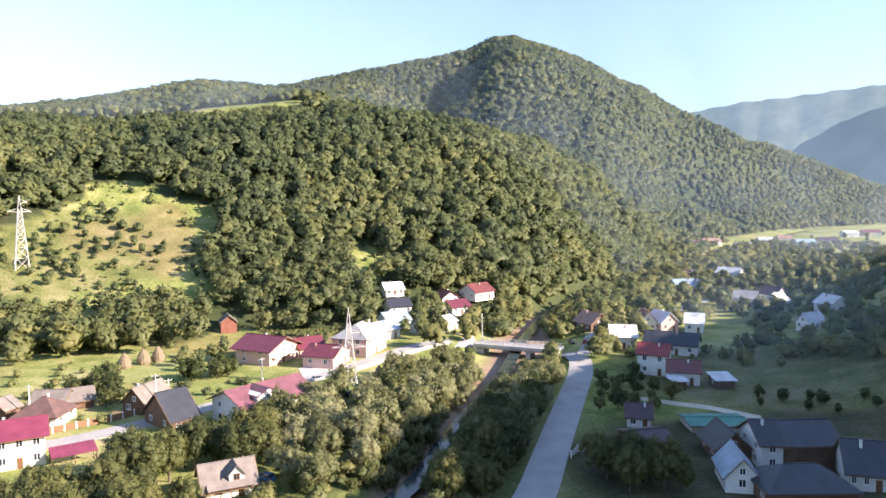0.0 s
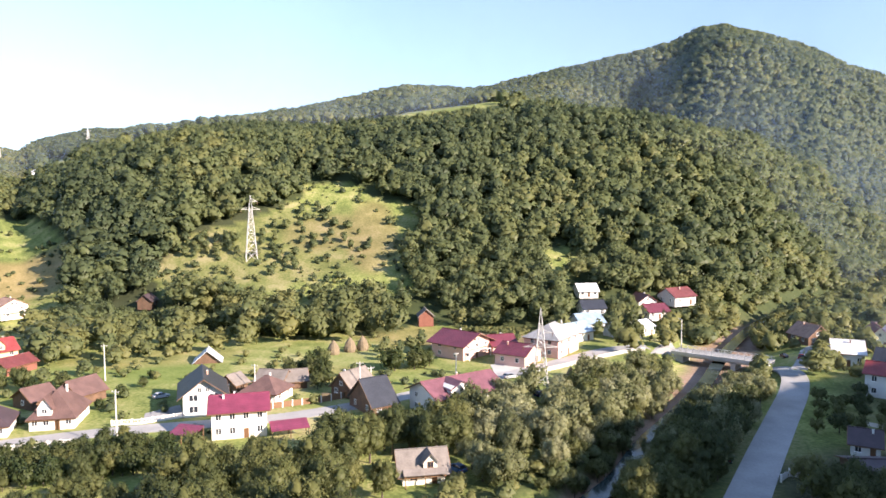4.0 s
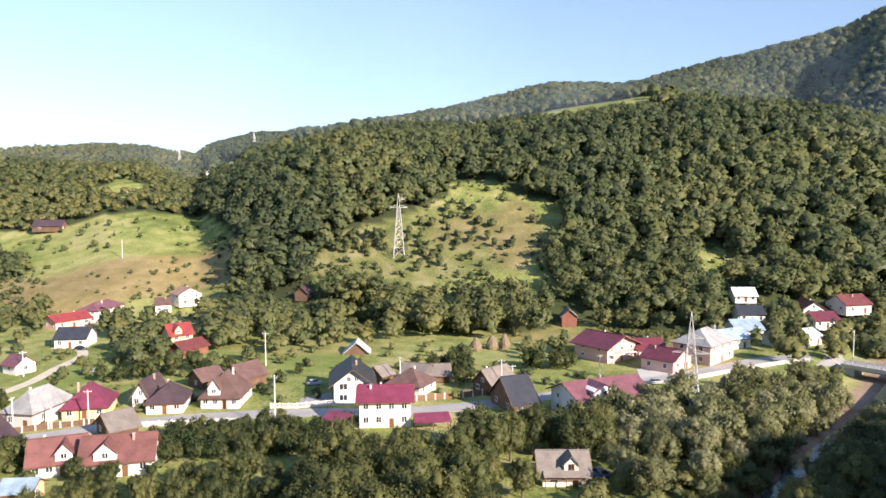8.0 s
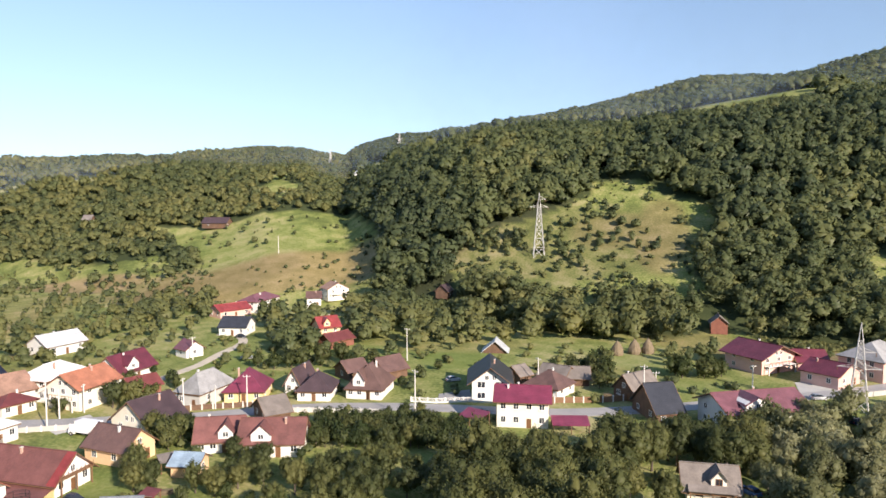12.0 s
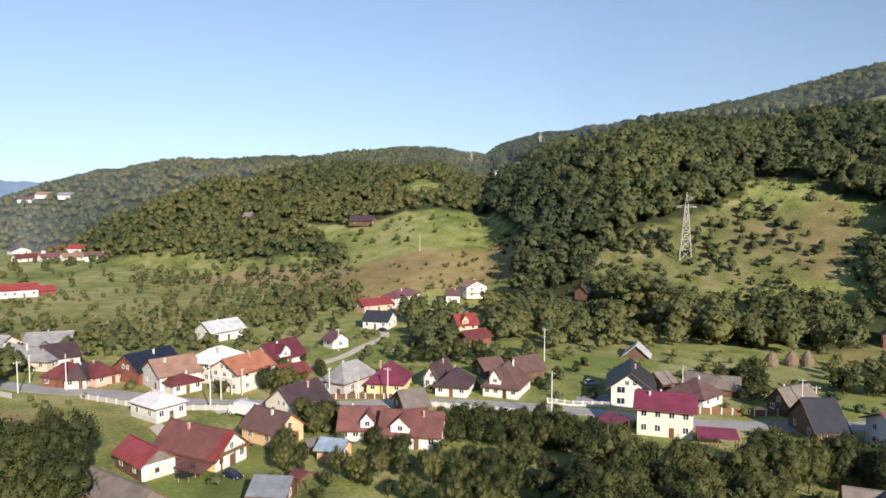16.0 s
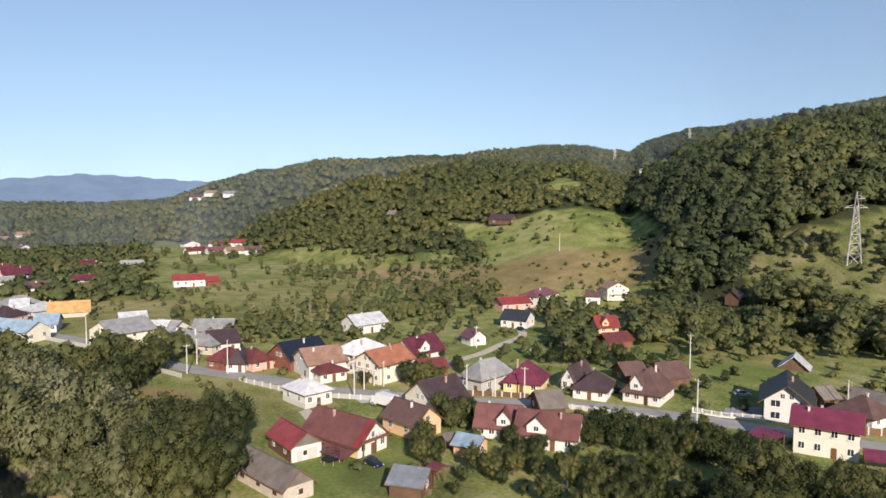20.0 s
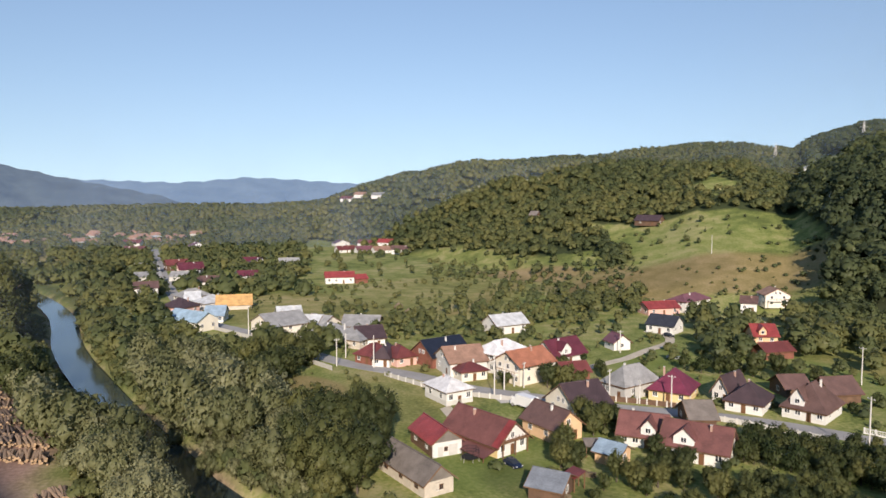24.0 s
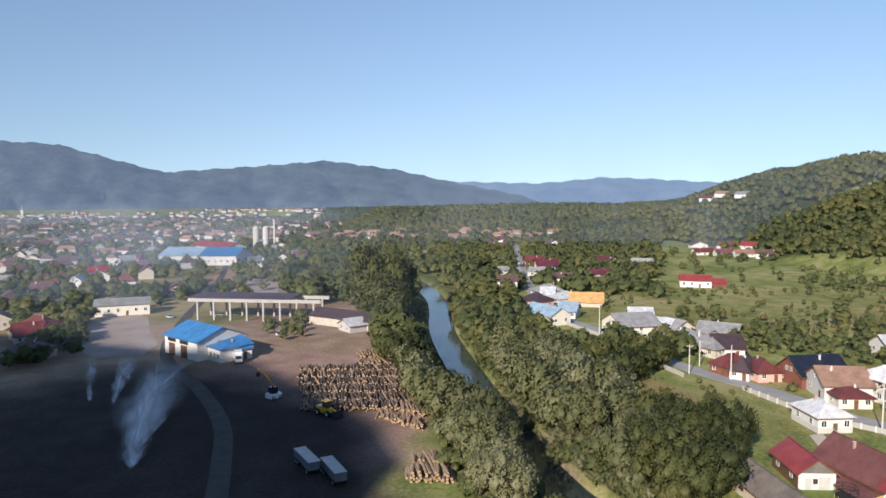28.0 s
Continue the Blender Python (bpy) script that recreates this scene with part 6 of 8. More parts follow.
scatter("garden_shrubs", "bushes and low trees in gardens", 1300, 5, (-100, 6), (125, 420), (0.8, 3.4), 6, 34, 3, -0.25)
scatter("verge_shrubs", "bushes and trees between houses up the valley", 2000, 6, (4, 36), (225, 900), (1.5, 7.5), 8, 40, 4, -0.5)
scatter("town_trees", "trees between the houses of the town", 3800, 7, (-140, -108), (280, 1700), (5, 11), 10, 18, 4, -0.8)
scatter("river_trees", "thick trees on the flats beyond the river", 1500, 9, (-112, -84), (340, 950), (6, 12), 12, 34, 4, -0.5)


def river_side(name, label, n, seed, span, reach, size, leaves):
    """Growth on both banks of the river, along a stretch of it."""
    g = np.random.default_rng(seed)
    ln = RIVER_LINE[(RIVER_LINE[:, 1] > span[0]) & (RIVER_LINE[:, 1] < span[1]) & (RIVER_LINE[:, 0] > -330)]
    t = np.gradient(ln, axis=0)
    t /= np.linalg.norm(t, axis=1)[:, None]
    i = g.integers(0, len(ln), n)
    off = g.uniform(reach[0], reach[1], n) * g.choice((-1, 1), n)
    P = ln[i] + t[i] * g.uniform(-4, 4, n)[:, None] + np.stack((-t[i][:, 1], t[i][:, 0]), -1) * off[:, None]
    X, Y = P[:, 0], P[:, 1]
    ok = (np.min(np.hypot(X[:, None] - HOMES[:, 0], Y[:, None] - HOMES[:, 1]), axis=1) > 9) & (np.hypot(X - 25, Y - 238) > 15) & (line_distance(X, Y, RIVER_LINE) > reach[0] - 1)
    for rd, w in ROAD_LINES:
        ok &= line_distance(X, Y, rd) > w + 1
    X, Y = X[ok], Y[ok]
    H = g.uniform(size[0], size[1], len(X))
    south = (X < -150) & (Y < np.interp(X, RIVER_LINE[::-1, 0], RIVER_LINE[::-1, 1]))
    woods(name, label, X, Y, np.where(south, np.minimum(H, 0.22 * line_distance(X, Y, RIVER_LINE)), H), g, leaves, 5, 0.2, seed, conifers=0.0, sink=0.18)


river_side("bank_shrubs", "low shrubs crowding the river banks", 760, 13, (-75, 150), (5.5, 19), (1.5, 5.0), 80)
river_side("waterside_shrubs", "bushes overhanging the river", 420, 16, (-75, 20), (6.5, 11), (2.0, 5.0), 90)
river_side("gravel_bank_shrubs", "scrub along the gravel bed", 150, 14, (150, 236), (11, 19), (1.8, 5.0), 110)
river_side("upstream_wood", "trees along the river beyond the bridge", 800, 15, (268, 720), (8, 46), (6, 11.5), 60)


def thicket(name, label, poly, n, seed, size, leaves=60):
    """Bushes strewn over a meadow inside an outline, thicker in some parts."""
    g = np.random.default_rng(seed)
    xs, ys = [q[0] for q in poly], [q[1] for q in poly]
    X, Y = g.uniform(min(xs), max(xs), n * 6), g.uniform(min(ys), max(ys), n * 6)
    ok = inside(X, Y, poly) & (waves(X, Y, 22, seed) + 0.4 * waves(X, Y, 7, 1.0) > -0.05) & (np.min(np.hypot(X[:, None] - HOMES[:, 0], Y[:, None] - HOMES[:, 1]), axis=1) > 8)
    X, Y = X[ok][:n], Y[ok][:n]
    woods(name, label, X, Y, size[0] + (size[1] - size[0]) * g.random(len(X)) ** 2, g, leaves, 5, 0.24, seed, conifers=0.0, sink=0.2)


thicket("slope_bushes", "bushes and young trees on a dry slope", CLEARINGS[0], 210, 23, (0.8, 4.4))
thicket("maize", "dense rows of tall yellow-green maize", ((-72, 252), (-66, 262), (-34, 270), (-32, 261), (-60, 248)), 420, 33, (1.6, 2.4), 30)
thicket("meadow_bushes", "low bushes on a hillside meadow", CLEARINGS[1], 80, 24, (0.7, 3.0))
thicket("scrub", "scrub and young trees on low slopes", ((-520, 150), (-430, 215), (-350, 225), (-300, 200), (-255, 165), (-300, 120), (-400, 110)), 380, 27, (1.0, 5.5), 56)
thicket("field_bushes", "low bushes and hedge plants in a green field", ((-420, 160), (-300, 60), (-240, 70), (-250, 120), (-330, 170)), 100, 29, (0.5, 2.6))


# ---- pylons and poles ----
def lattice_pylon(x, y, h, turn, arms, label, base=None):
    """A four-legged steel pylon; arms: height and half length of each crossarm."""
    ob = thing("pylon", pose(x, y, gz(x, y) - 0.3, 0, 0, turn), label, "pylon", "pylons")
    foot, waist, t = h * (base or 0.085), h * 0.022, max(0.09, h * 0.0042)
    half = lambda z: foot + (waist - foot) * min(1.0, z / (h * 0.8))
    levels = [0, 0.16, 0.3, 0.42, 0.52, 0.6, 0.68, 0.74, 0.8]
    for sx, sy in ((-1, -1), (1, -1), (1, 1), (-1, 1)):
        bm = bmesh.new()
        beam(bm, (sx * foot, sy * foot, 0), (sx * waist, sy * waist, h * 0.8), t * 1.5, t)
        beam(bm, (sx * waist, sy * waist, h * 0.795), (0, 0, h), t, t * 0.7)
        part("leg", bm, M_STEEL, ob)
    for a, b_ in zip(levels[:-1], levels[1:]):
        bm = bmesh.new()
        p, q = half(a * h), half(b_ * h)
        for (ax, ay), (bx, by) in (((-1, -1), (1, -1)), ((1, -1), (1, 1)), ((1, 1), (-1, 1)), ((-1, 1), (-1, -1))):
            beam(bm, (ax * p, ay * p, a * h), (bx * q, by * q, b_ * h), t * 0.7)
            beam(bm, (bx * p, by * p, a * h), (ax * q, ay * q, b_ * h), t * 0.7)
            beam(bm, (ax * q, ay * q, b_ * h), (bx * q, by * q, b_ * h), t * 0.6)
        part("bracing", bm, M_STEEL, ob)
    for z, s0, s1 in arms:
        w = half(z * h)
        for sg, ln in ((-1, s0), (1, s1)):
            if ln <= 0:
                continue
            bm = bmesh.new()
            tip = (sg * ln, 0, z * h)
            for sy in (-1, 1):
                beam(bm, (sg * w, sy * w, z * h), tip, t * 0.8)
            beam(bm, (sg * w * 0.6, 0, z * h + h * 0.045), tip, t * 0.8)
            arm = part("crossarm", bm, M_STEEL, ob)
            part("insulator", beam(bmesh.new(), (tip[0], 0, tip[2]), (tip[0], 0, tip[2] - h * 0.045), 0.09, 0.09, 6), M_BROWNFRAME, arm)
    return ob


lattice_pylon(-172, 286.1, 30.5, 35, ((0.78, 4.2, 4.2), (0.9, 0, 3.0)), "tall galvanised lattice pylon on a grassy slope")
lattice_pylon(-25.6, 187.8, 21.5, 12, ((0.5, 4.6, 4.6), (0.68, 0, 3.2)), "galvanised lattice pylon beside the village street", 0.095)
lattice_pylon(-637, 577.5, 22, 20, ((0.7, 4, 4), (0.85, 3, 3)), "distant lattice pylon on a wooded ridge")
lattice_pylon(-525, 577, 23, 20, ((0.7, 4, 4), (0.85, 3, 3)), "distant lattice pylon above the forest")


def utility_pole(x, y, h, lamp=False, arm=True):
    ob = thing("utility_pole", pose(x, y, gz(x, y) - 0.2, 0, 0, (x * 7 + y * 3) % 180), "concrete street lamp post by the bridge" if lamp else "pale concrete utility pole beside the street", "pole", "utility poles")
    part("pole", beam(bmesh.new(), (0, 0, 0), (0, 0, h), 0.19, 0.12, 8), M_POLE, ob)
    if lamp:
        part("lamp_arm", beam(bmesh.new(), (0, 0, h - 0.05), (1.2, 0, h + 0.25), 0.05), M_STEEL, ob)
        part("lamp_head", boxed(1.1, 1.7, -0.14, 0.14, h + 0.2, h + 0.32), M_GREYWALL, ob)
    elif arm:
        cr = part("crossarm", boxed(-0.9, 0.9, -0.06, 0.06, h - 0.5, h - 0.38), M_STEEL, ob)
        for sx in (-0.8, 0, 0.8):
            part("insulator", boxed(sx - 0.05, sx + 0.05, -0.05, 0.05, h - 0.376, h - 0.18), M_WHITE, cr)
    return ob


for x, y, h in ((-102.3, 117.2, 12.0), (-143.4, 160.6, 10.5), (-161, 62.8, 11.0), (-166.6, 67.7, 7.2), (-167.2, 73.5, 7.0), (-149.8, 88.6, 8.2), (-145.6, 94.4, 6.0), (-140.6, 99.8, 8.2),
                (-196.3, 119.7, 7.5), (-68.6, 164.8, 9.2), (-68.2, 171.4, 6.4), (-51.1, 195, 6.2), (-214.9, 34.3, 8.0), (-199.9, 40.1, 9.8), (-261.5, 6.5, 10.5), (-318.9, 249.3, 10.0), (-205, 30, 8.5), (-96, 160, 8.0)):
    utility_pole(x, y, h)
utility_pole(14.0, 252.0, 12.0, lamp=True)


# ---- haystacks, fences, walls ----
def haystack(x, y, h, w):
    bm = bmesh.new()
    prof = ((0.92, 0.0), (1.0, 0.18), (0.95, 0.4), (0.75, 0.62), (0.42, 0.84), (0.1, 1.0))
    g_ = random.Random(int(x * 10))
    rings = [[bm.verts.new((math.cos(k * 0.524) * w / 2 * r * g_.uniform(0.93, 1.07), math.sin(k * 0.524) * w / 2 * r * g_.uniform(0.93, 1.07), z * h)) for k in range(12)] for r, z in prof]
    for a, b_ in zip(rings[:-1], rings[1:]):
        for k in range(12):
            bm.faces.new((a[k], a[(k + 1) % 12], b_[(k + 1) % 12], b_[k]))
    bm.faces.new(rings[-1])
    bm.faces.new(rings[0][::-1])
    ob = thing("haystack", pose(x, y, gz(x, y) - 0.05), "tall brown haystack round a pole on mown grass", "haystack", "haystacks")
    part("hay", bm, M_HAY, ob)
    part("stake", beam(bmesh.new(), (0, 0, h * 0.97), (0, 0, h + 0.7), 0.06), M_BARK, ob)


for q in ((-96, 208.7, 4.6, 4.0), (-92.4, 213.8, 4.8, 4.2), (-89.2, 217, 4.9, 3.9), (-17.8, 191.4, 4.6, 3.4), (-288, 73, 2.6, 4.0), (-306, 73, 2.6, 4.2)):
    haystack(*q)


def panel_fence(name, points, h, mat, label, step=2.4, post=None, solid=False, category="fence"):
    """A fence or wall along a line: posts and panels between them."""
    p = [Vector((*q, gz(*q))) for q in points]
    ob = thing(name, Matrix.Translation(p[0]), label, category)
    for a, b_ in zip(p[:-1], p[1:]):
        n = max(1, round((b_ - a).length / step))
        for i in range(n):
            s, e_ = a.lerp(b_, i / n) - p[0], a.lerp(b_, (i + 1) / n) - p[0]
            ang = math.atan2(e_.y - s.y, e_.x - s.x)
            ln = (e_ - s).length
            m = Matrix.Translation(s) @ Matrix.Rotation(ang, 4, "Z")
            bm = boxed(0.1, ln - 0.1, -0.05, 0.05, 0.05 if solid else 0.3, h)
            pn = part("panel", bm, mat, ob)
            pn.matrix_local = m
            if post:
                po = part("post", boxed(-0.14, 0.14, -0.14, 0.14, -0.3, h + 0.18), post, ob)
                po.matrix_local = m
    return ob


def balustrade(points, h, label):
    """Turned white balusters between square posts, under a handrail."""
    p = [Vector((*q, gz(*q))) for q in points]
    ob = thing("fence", Matrix.Translation(p[0]), label, "fence")
    for a, b_ in zip(p[:-1], p[1:]):
        n = max(1, round((b_ - a).length / 2.4))
        for i in range(n):
            s, e_ = a.lerp(b_, i / n) - p[0], a.lerp(b_, (i + 1) / n) - p[0]
            m = Matrix.Translation(s) @ Matrix.Rotation(math.atan2(e_.y - s.y, e_.x - s.x), 4, "Z")
            ln = (e_ - s).length
            for nm, c in (("post", (-0.15, 0.15, -0.15, 0.15, -0.3, h + 0.15)), ("base_wall", (0.154, ln - 0.154, -0.1, 0.1, -0.2, 0.35)), ("handrail", (0.154, ln - 0.154, -0.08, 0.08, h - 0.1, h))):
                part(nm, boxed(*c), M_WHITE, ob).matrix_local = m
            for k in range(6):
                part("baluster", BALUSTER, None, ob).matrix_local = m @ Matrix.Translation((0.154 + (k + 0.5) * (ln - 0.308) / 6, 0, 0.35))
    return ob


BALUSTER = finish(beam(bmesh.new(), (0, 0, 0.002), (0, 0, 0.745), 0.07, 0.05, 6), "baluster", M_WHITE)
balustrade(((-113, 128), (-107.5, 131), (-101.2, 137.5), (-95, 142)), 1.2, "white balustrade fence in front of a white house")
panel_fence("fence", ((-86.6, 147.6), (-75.8, 157), (-65.6, 170)), 1.5, M_TRIM, "brown panel fence with pale posts along the street", 2.6, M_WHITE, True)
panel_fence("garden_wall", ((-30, 197), (-22.1, 208.4), (-12, 224), (-4.7, 233.7), (2, 240)), 1.3, M_CONCRETE, "pale concrete wall beside the bridge road", 4.0, None, True, "wall")
panel_fence("fence", ((-140, 101), (-146, 94), (-152, 86), (-160, 79)), 1.3, M_WOODWALL, "dark boarded fence along the street", 2.5, M_POLE, True)
panel_fence("garden_wall", ((-155, 68), (-164, 57), (-176, 48), (-190, 41)), 1.2, M_CONCRETE, "pale concrete garden wall along the street", 3.0, M_WHITE, True, "wall")
panel_fence("garden_wall", ((-200, 28), (-224, 17), (-250, 9), (-276, -6), (-290, -16)), 1.4, M_CONCRETE, "long concrete wall along the village street", 4.0, None, True, "wall")
panel_fence("garden_wall", ((24.6, 133), (26.5, 136.4), (32.5, 134.4), (39.3, 132.5), (45.4, 128.4)), 1.3, M_CONCRETE, "concrete garden wall with dark panels beside the valley road", 2.8, M_WHITE, True, "wall")
panel_fence("fence", ((-112, 116), (-124, 108), (-134, 100)), 1.2, M_GREYWALL, "grey panel fence along an orchard", 2.6, M_POLE, True)


# ---- the bridge ----
def bridge():
    a, b_ = Vector((12.5, 244.0, 0.06)), Vector((38.5, 233.0, 0.06))
    ln, ang = (b_ - a).length, math.degrees(math.atan2(b_.y - a.y, b_.x - a.x))
    ob = thing("bridge", pose(a.x, a.y, 0.0, 0, 0, ang), "concrete road bridge with railings over the river", "bridge")
    part("deck", boxed(-1, ln + 1, -3.6, 3.6, -0.75, 0.1), M_CONCRETE, ob)
    part("road_surface", boxed(-1, ln + 1, -2.9, 2.9, 0.104, 0.14), M_ASPHALT, ob)
    for sg in (-1, 1):
        part("kerb", boxed(-1, ln + 1, sg * 3.25 - 0.33, sg * 3.25 + 0.33, 0.104, 0.3), M_CONCRETE, ob)
        part("girder", boxed(0, ln, sg * 2.4 - 0.3, sg * 2.4 + 0.3, -1.35, -0.754), M_CONCRETE, ob)
        rail = part("railing", boxed(-0.8, ln + 0.8, sg * 3.42 - 0.06, sg * 3.42 + 0.06, 1.15, 1.27), M_STEEL, ob)
        part("lower_rail", boxed(-0.8, ln + 0.8, sg * 3.42 - 0.04, sg * 3.42 + 0.04, 0.65, 0.73), M_STEEL, rail)
        for i in range(15):
            u = i / 14 * ln
            part("rail_post", boxed(u - 0.07, u + 0.07, sg * 3.42 - 0.07, sg * 3.42 + 0.07, 0.304, 1.146), M_STEEL, rail)
    for u, w in ((1.2, 1.6), (ln * 0.66, 0.7), (ln - 1.2, 1.6)):
        part("pier" if w < 1 else "abutment", boxed(u - w, u + w, -3.2, 3.2, -5.0, -1.354), M_CONCRETE, ob)
    part("pier_cap", boxed(ln * 0.66 - 1.0, ln * 0.66 + 1.0, -3.4, 3.4, -1.75, -1.358), M_CONCRETE, ob)


bridge()


# ---- vehicles ----
M_TYRE = tinted("tyre_rubber", (0.02, 0.02, 0.02), 0.9, 0.1)


def paint(name, c):
    return tinted(name, c, 0.25, 0.05, spec=0.6)


P_NAVY, P_SILVER, P_RED, P_DARK, P_WHITE, P_BLUE, P_YELLOW = (paint(n, c) for n, c in (
    ("navy_paint", (0.012, 0.02, 0.05)), ("silver_paint", (0.42, 0.43, 0.45)), ("red_paint", (0.4, 0.02, 0.02)), ("dark_paint", (0.02, 0.022, 0.025)),
    ("white_paint", (0.8, 0.8, 0.8)), ("blue_paint", (0.08, 0.16, 0.35)), ("yellow_paint", (0.62, 0.36, 0.03))))


def wheel(parent, x, y, r=0.32, w=0.2):
    ty = part("wheel", beam(bmesh.new(), (x, y - w / 2, r), (x, y + w / 2, r), r, r, 14), M_TYRE, parent)
    part("rim", beam(bmesh.new(), (x, y - w / 2 - 0.01, r), (x, y + w / 2 + 0.01, r), r * 0.55, r * 0.55, 10), M_STEEL, ty)


def loft(sections):
    """A closed body through cross sections: each x, half width low, half width high, z low, z high."""
    bm = bmesh.new()
    rings = [[bm.verts.new(c) for c in ((x, -a, z0), (x, a, z0), (x, a, (z0 + z1) / 2), (x, b_, z1), (x, -b_, z1), (x, -a, (z0 + z1) / 2))] for x, a, b_, z0, z1 in sections]
    for p, q in zip(rings[:-1], rings[1:]):
        for k in range(6):
            j = (k + 1) % 6
            bm.faces.new((p[k], p[j], q[j], q[k]))
    bm.faces.new(rings[0][::-1])
    bm.faces.new(rings[-1])
    bmesh.ops.recalc_face_normals(bm, faces=bm.faces)
    return bm


def car(x, y, turn, mat, label):
    ob = thing("car", pose(x, y, gz(x, y) + 0.02, 0, 0, turn), label, "car", "parked cars")
    part("body", loft(((-2.05, 0.7, 0.6, 0.35, 0.7), (-1.95, 0.82, 0.74, 0.25, 0.92), (-0.9, 0.86, 0.78, 0.22, 0.95), (1.0, 0.86, 0.78, 0.22, 0.9), (1.8, 0.82, 0.7, 0.25, 0.78), (2.1, 0.7, 0.6, 0.35, 0.62))), mat, ob)
    part("glasshouse", loft(((-1.8, 0.74, 0.62, 0.9, 0.98), (-1.3, 0.76, 0.58, 0.9, 1.38), (0.2, 0.76, 0.58, 0.9, 1.42), (1.1, 0.76, 0.64, 0.86, 0.92))), M_GLASS, ob)
    part("roof", loft(((-1.35, 0.58, 0.52, 1.36, 1.43), (-0.6, 0.6, 0.55, 1.4, 1.48), (0.25, 0.58, 0.5, 1.4, 1.46))), mat, ob)
    for wx in (-1.3, 1.35):
        for wy in (-0.76, 0.76):
            wheel(ob, wx, wy)
    for wy in (-0.6, 0.6):
        part("headlight", boxed(2.0, 2.09, wy - 0.14, wy + 0.14, 0.56, 0.68), M_FRAME, ob)
        part("tail_light", boxed(-2.07, -1.99, wy - 0.12, wy + 0.12, 0.68, 0.82), P_RED, ob)
    return ob


for q in ((-118, 49.8, 15, P_NAVY, "dark blue car parked on a lawn with its bonnet up"), (-117.1, 150.1, 60, P_SILVER, "silver car parked in the shadow of a white house"), (49.3, 241.2, 75, P_RED, "red car at the road junction by the bridge"),
          (-32.1, 123, 150, P_BLUE, "blue car parked beside a timber chalet"), (-27.7, 180, 20, P_DARK, "dark car parked beneath a pylon"), (-34.9, 193, 40, P_SILVER, "silver car parked in a yard"), (-40, 190, 45, P_WHITE, "white car parked in a yard"),
          (16.8, 141.4, 75, P_DARK, "dark car parked near the shaded road"), (45.5, 247.5, 100, P_DARK, "dark car waiting near the bridge"), (-184, 131, 40, P_SILVER, "pale car in a garden yard"), (-214, 150, 20, P_DARK, "dark car beside a white house"), (-24, 177, 60, P_NAVY, "navy car beneath a pylon"),
          (-236, -108, 20, P_WHITE, "white car beside the blue-roofed hall"), (-270, -150, 100, P_DARK, "dark car on the gravel yard"), (-278, -158, 20, P_RED, "red car on the gravel yard"), (-262, -168, 60, P_SILVER, "silver car on the gravel yard")):
    car(*q)


def lorry(x, y, turn, label, cab=None, box_mat=None, ln=6.0):
    ob = thing("lorry", pose(x, y, gz(x, y) + 0.05, 0, 0, turn), label, "lorry", "lorries")
    part("cab", loft(((ln / 2, 1.1, 1.0, 0.5, 2.5), (ln / 2 + 1.2, 1.1, 1.0, 0.5, 2.4), (ln / 2 + 1.8, 1.1, 0.95, 0.5, 1.5))), cab or P_WHITE, ob)
    part("windscreen", slab(bmesh.new(), ((ln / 2 + 1.28, -0.9, 2.3), (ln / 2 + 1.28, 0.9, 2.3), (ln / 2 + 1.84, 0.9, 1.5), (ln / 2 + 1.84, -0.9, 1.5)), 0.04), M_GLASS, ob)
    part("cargo_box", boxed(-ln / 2, ln / 2 - 0.1, -1.2, 1.2, 0.9, 3.3), box_mat or P_WHITE, ob)
    part("chassis", boxed(-ln / 2, ln / 2 + 1.5, -0.5, 0.5, 0.5, 0.88), M_TYRE, ob)
    for wx in (-ln / 2 + 1.2, ln / 2 + 1.0):
        for wy in (-1.0, 1.0):
            wheel(ob, wx, wy, 0.45, 0.3)
    return ob


lorry(-149.5, 66.5, 200, "white box lorry parked on the village street", ln=5.5)
lorry(-196, -103, 30, "white lorry parked beside a blue-roofed hall", ln=5)


def trailer(x, y, turn):
    ob = thing("trailer", pose(x, y, gz(x, y), 0, 0, turn), "long pale trailer parked in deep shade", "trailer", "trailers")
    part("cargo_box", boxed(-4.2, 4.2, -1.1, 1.1, 1.0, 2.5), ROOFS["lead"], ob)
    part("tarpaulin", slab(bmesh.new(), ((-4.25, -1.15, 2.6), (4.25, -1.15, 2.6), (4.25, 1.15, 2.6), (-4.25, 1.15, 2.6)), 0.09), M_GREYWALL, ob)
    part("chassis", boxed(-4.2, 4.2, -0.5, 0.5, 0.6, 0.98), M_TYRE, ob)
    for wx in (-3.4, -2.2, 3.0):
        for wy in (-1.0, 1.0):
            wheel(ob, wx, wy, 0.5, 0.3)


trailer(-119.5, -49.5, 41)
trailer(-115.8, -43.0, 38)


# ---- yards and small things in gardens ----
def patch(name, pts, mat, label, category="yard", lift=0.07):
    bm = bmesh.new()
    top = [bm.verts.new((x, y, gz(x, y) + lift)) for x, y in pts]
    f = bm.faces.new(top)
    ex = bmesh.ops.extrude_face_region(bm, geom=[f])
    for v in ex["geom"]:
        if isinstance(v, bmesh.types.BMVert):
            v.co.z -= 0.4
    bmesh.ops.recalc_face_normals(bm, faces=bm.faces)
    return tagged(new(name, finish(bm, name, mat)), label, category, kind="structure")


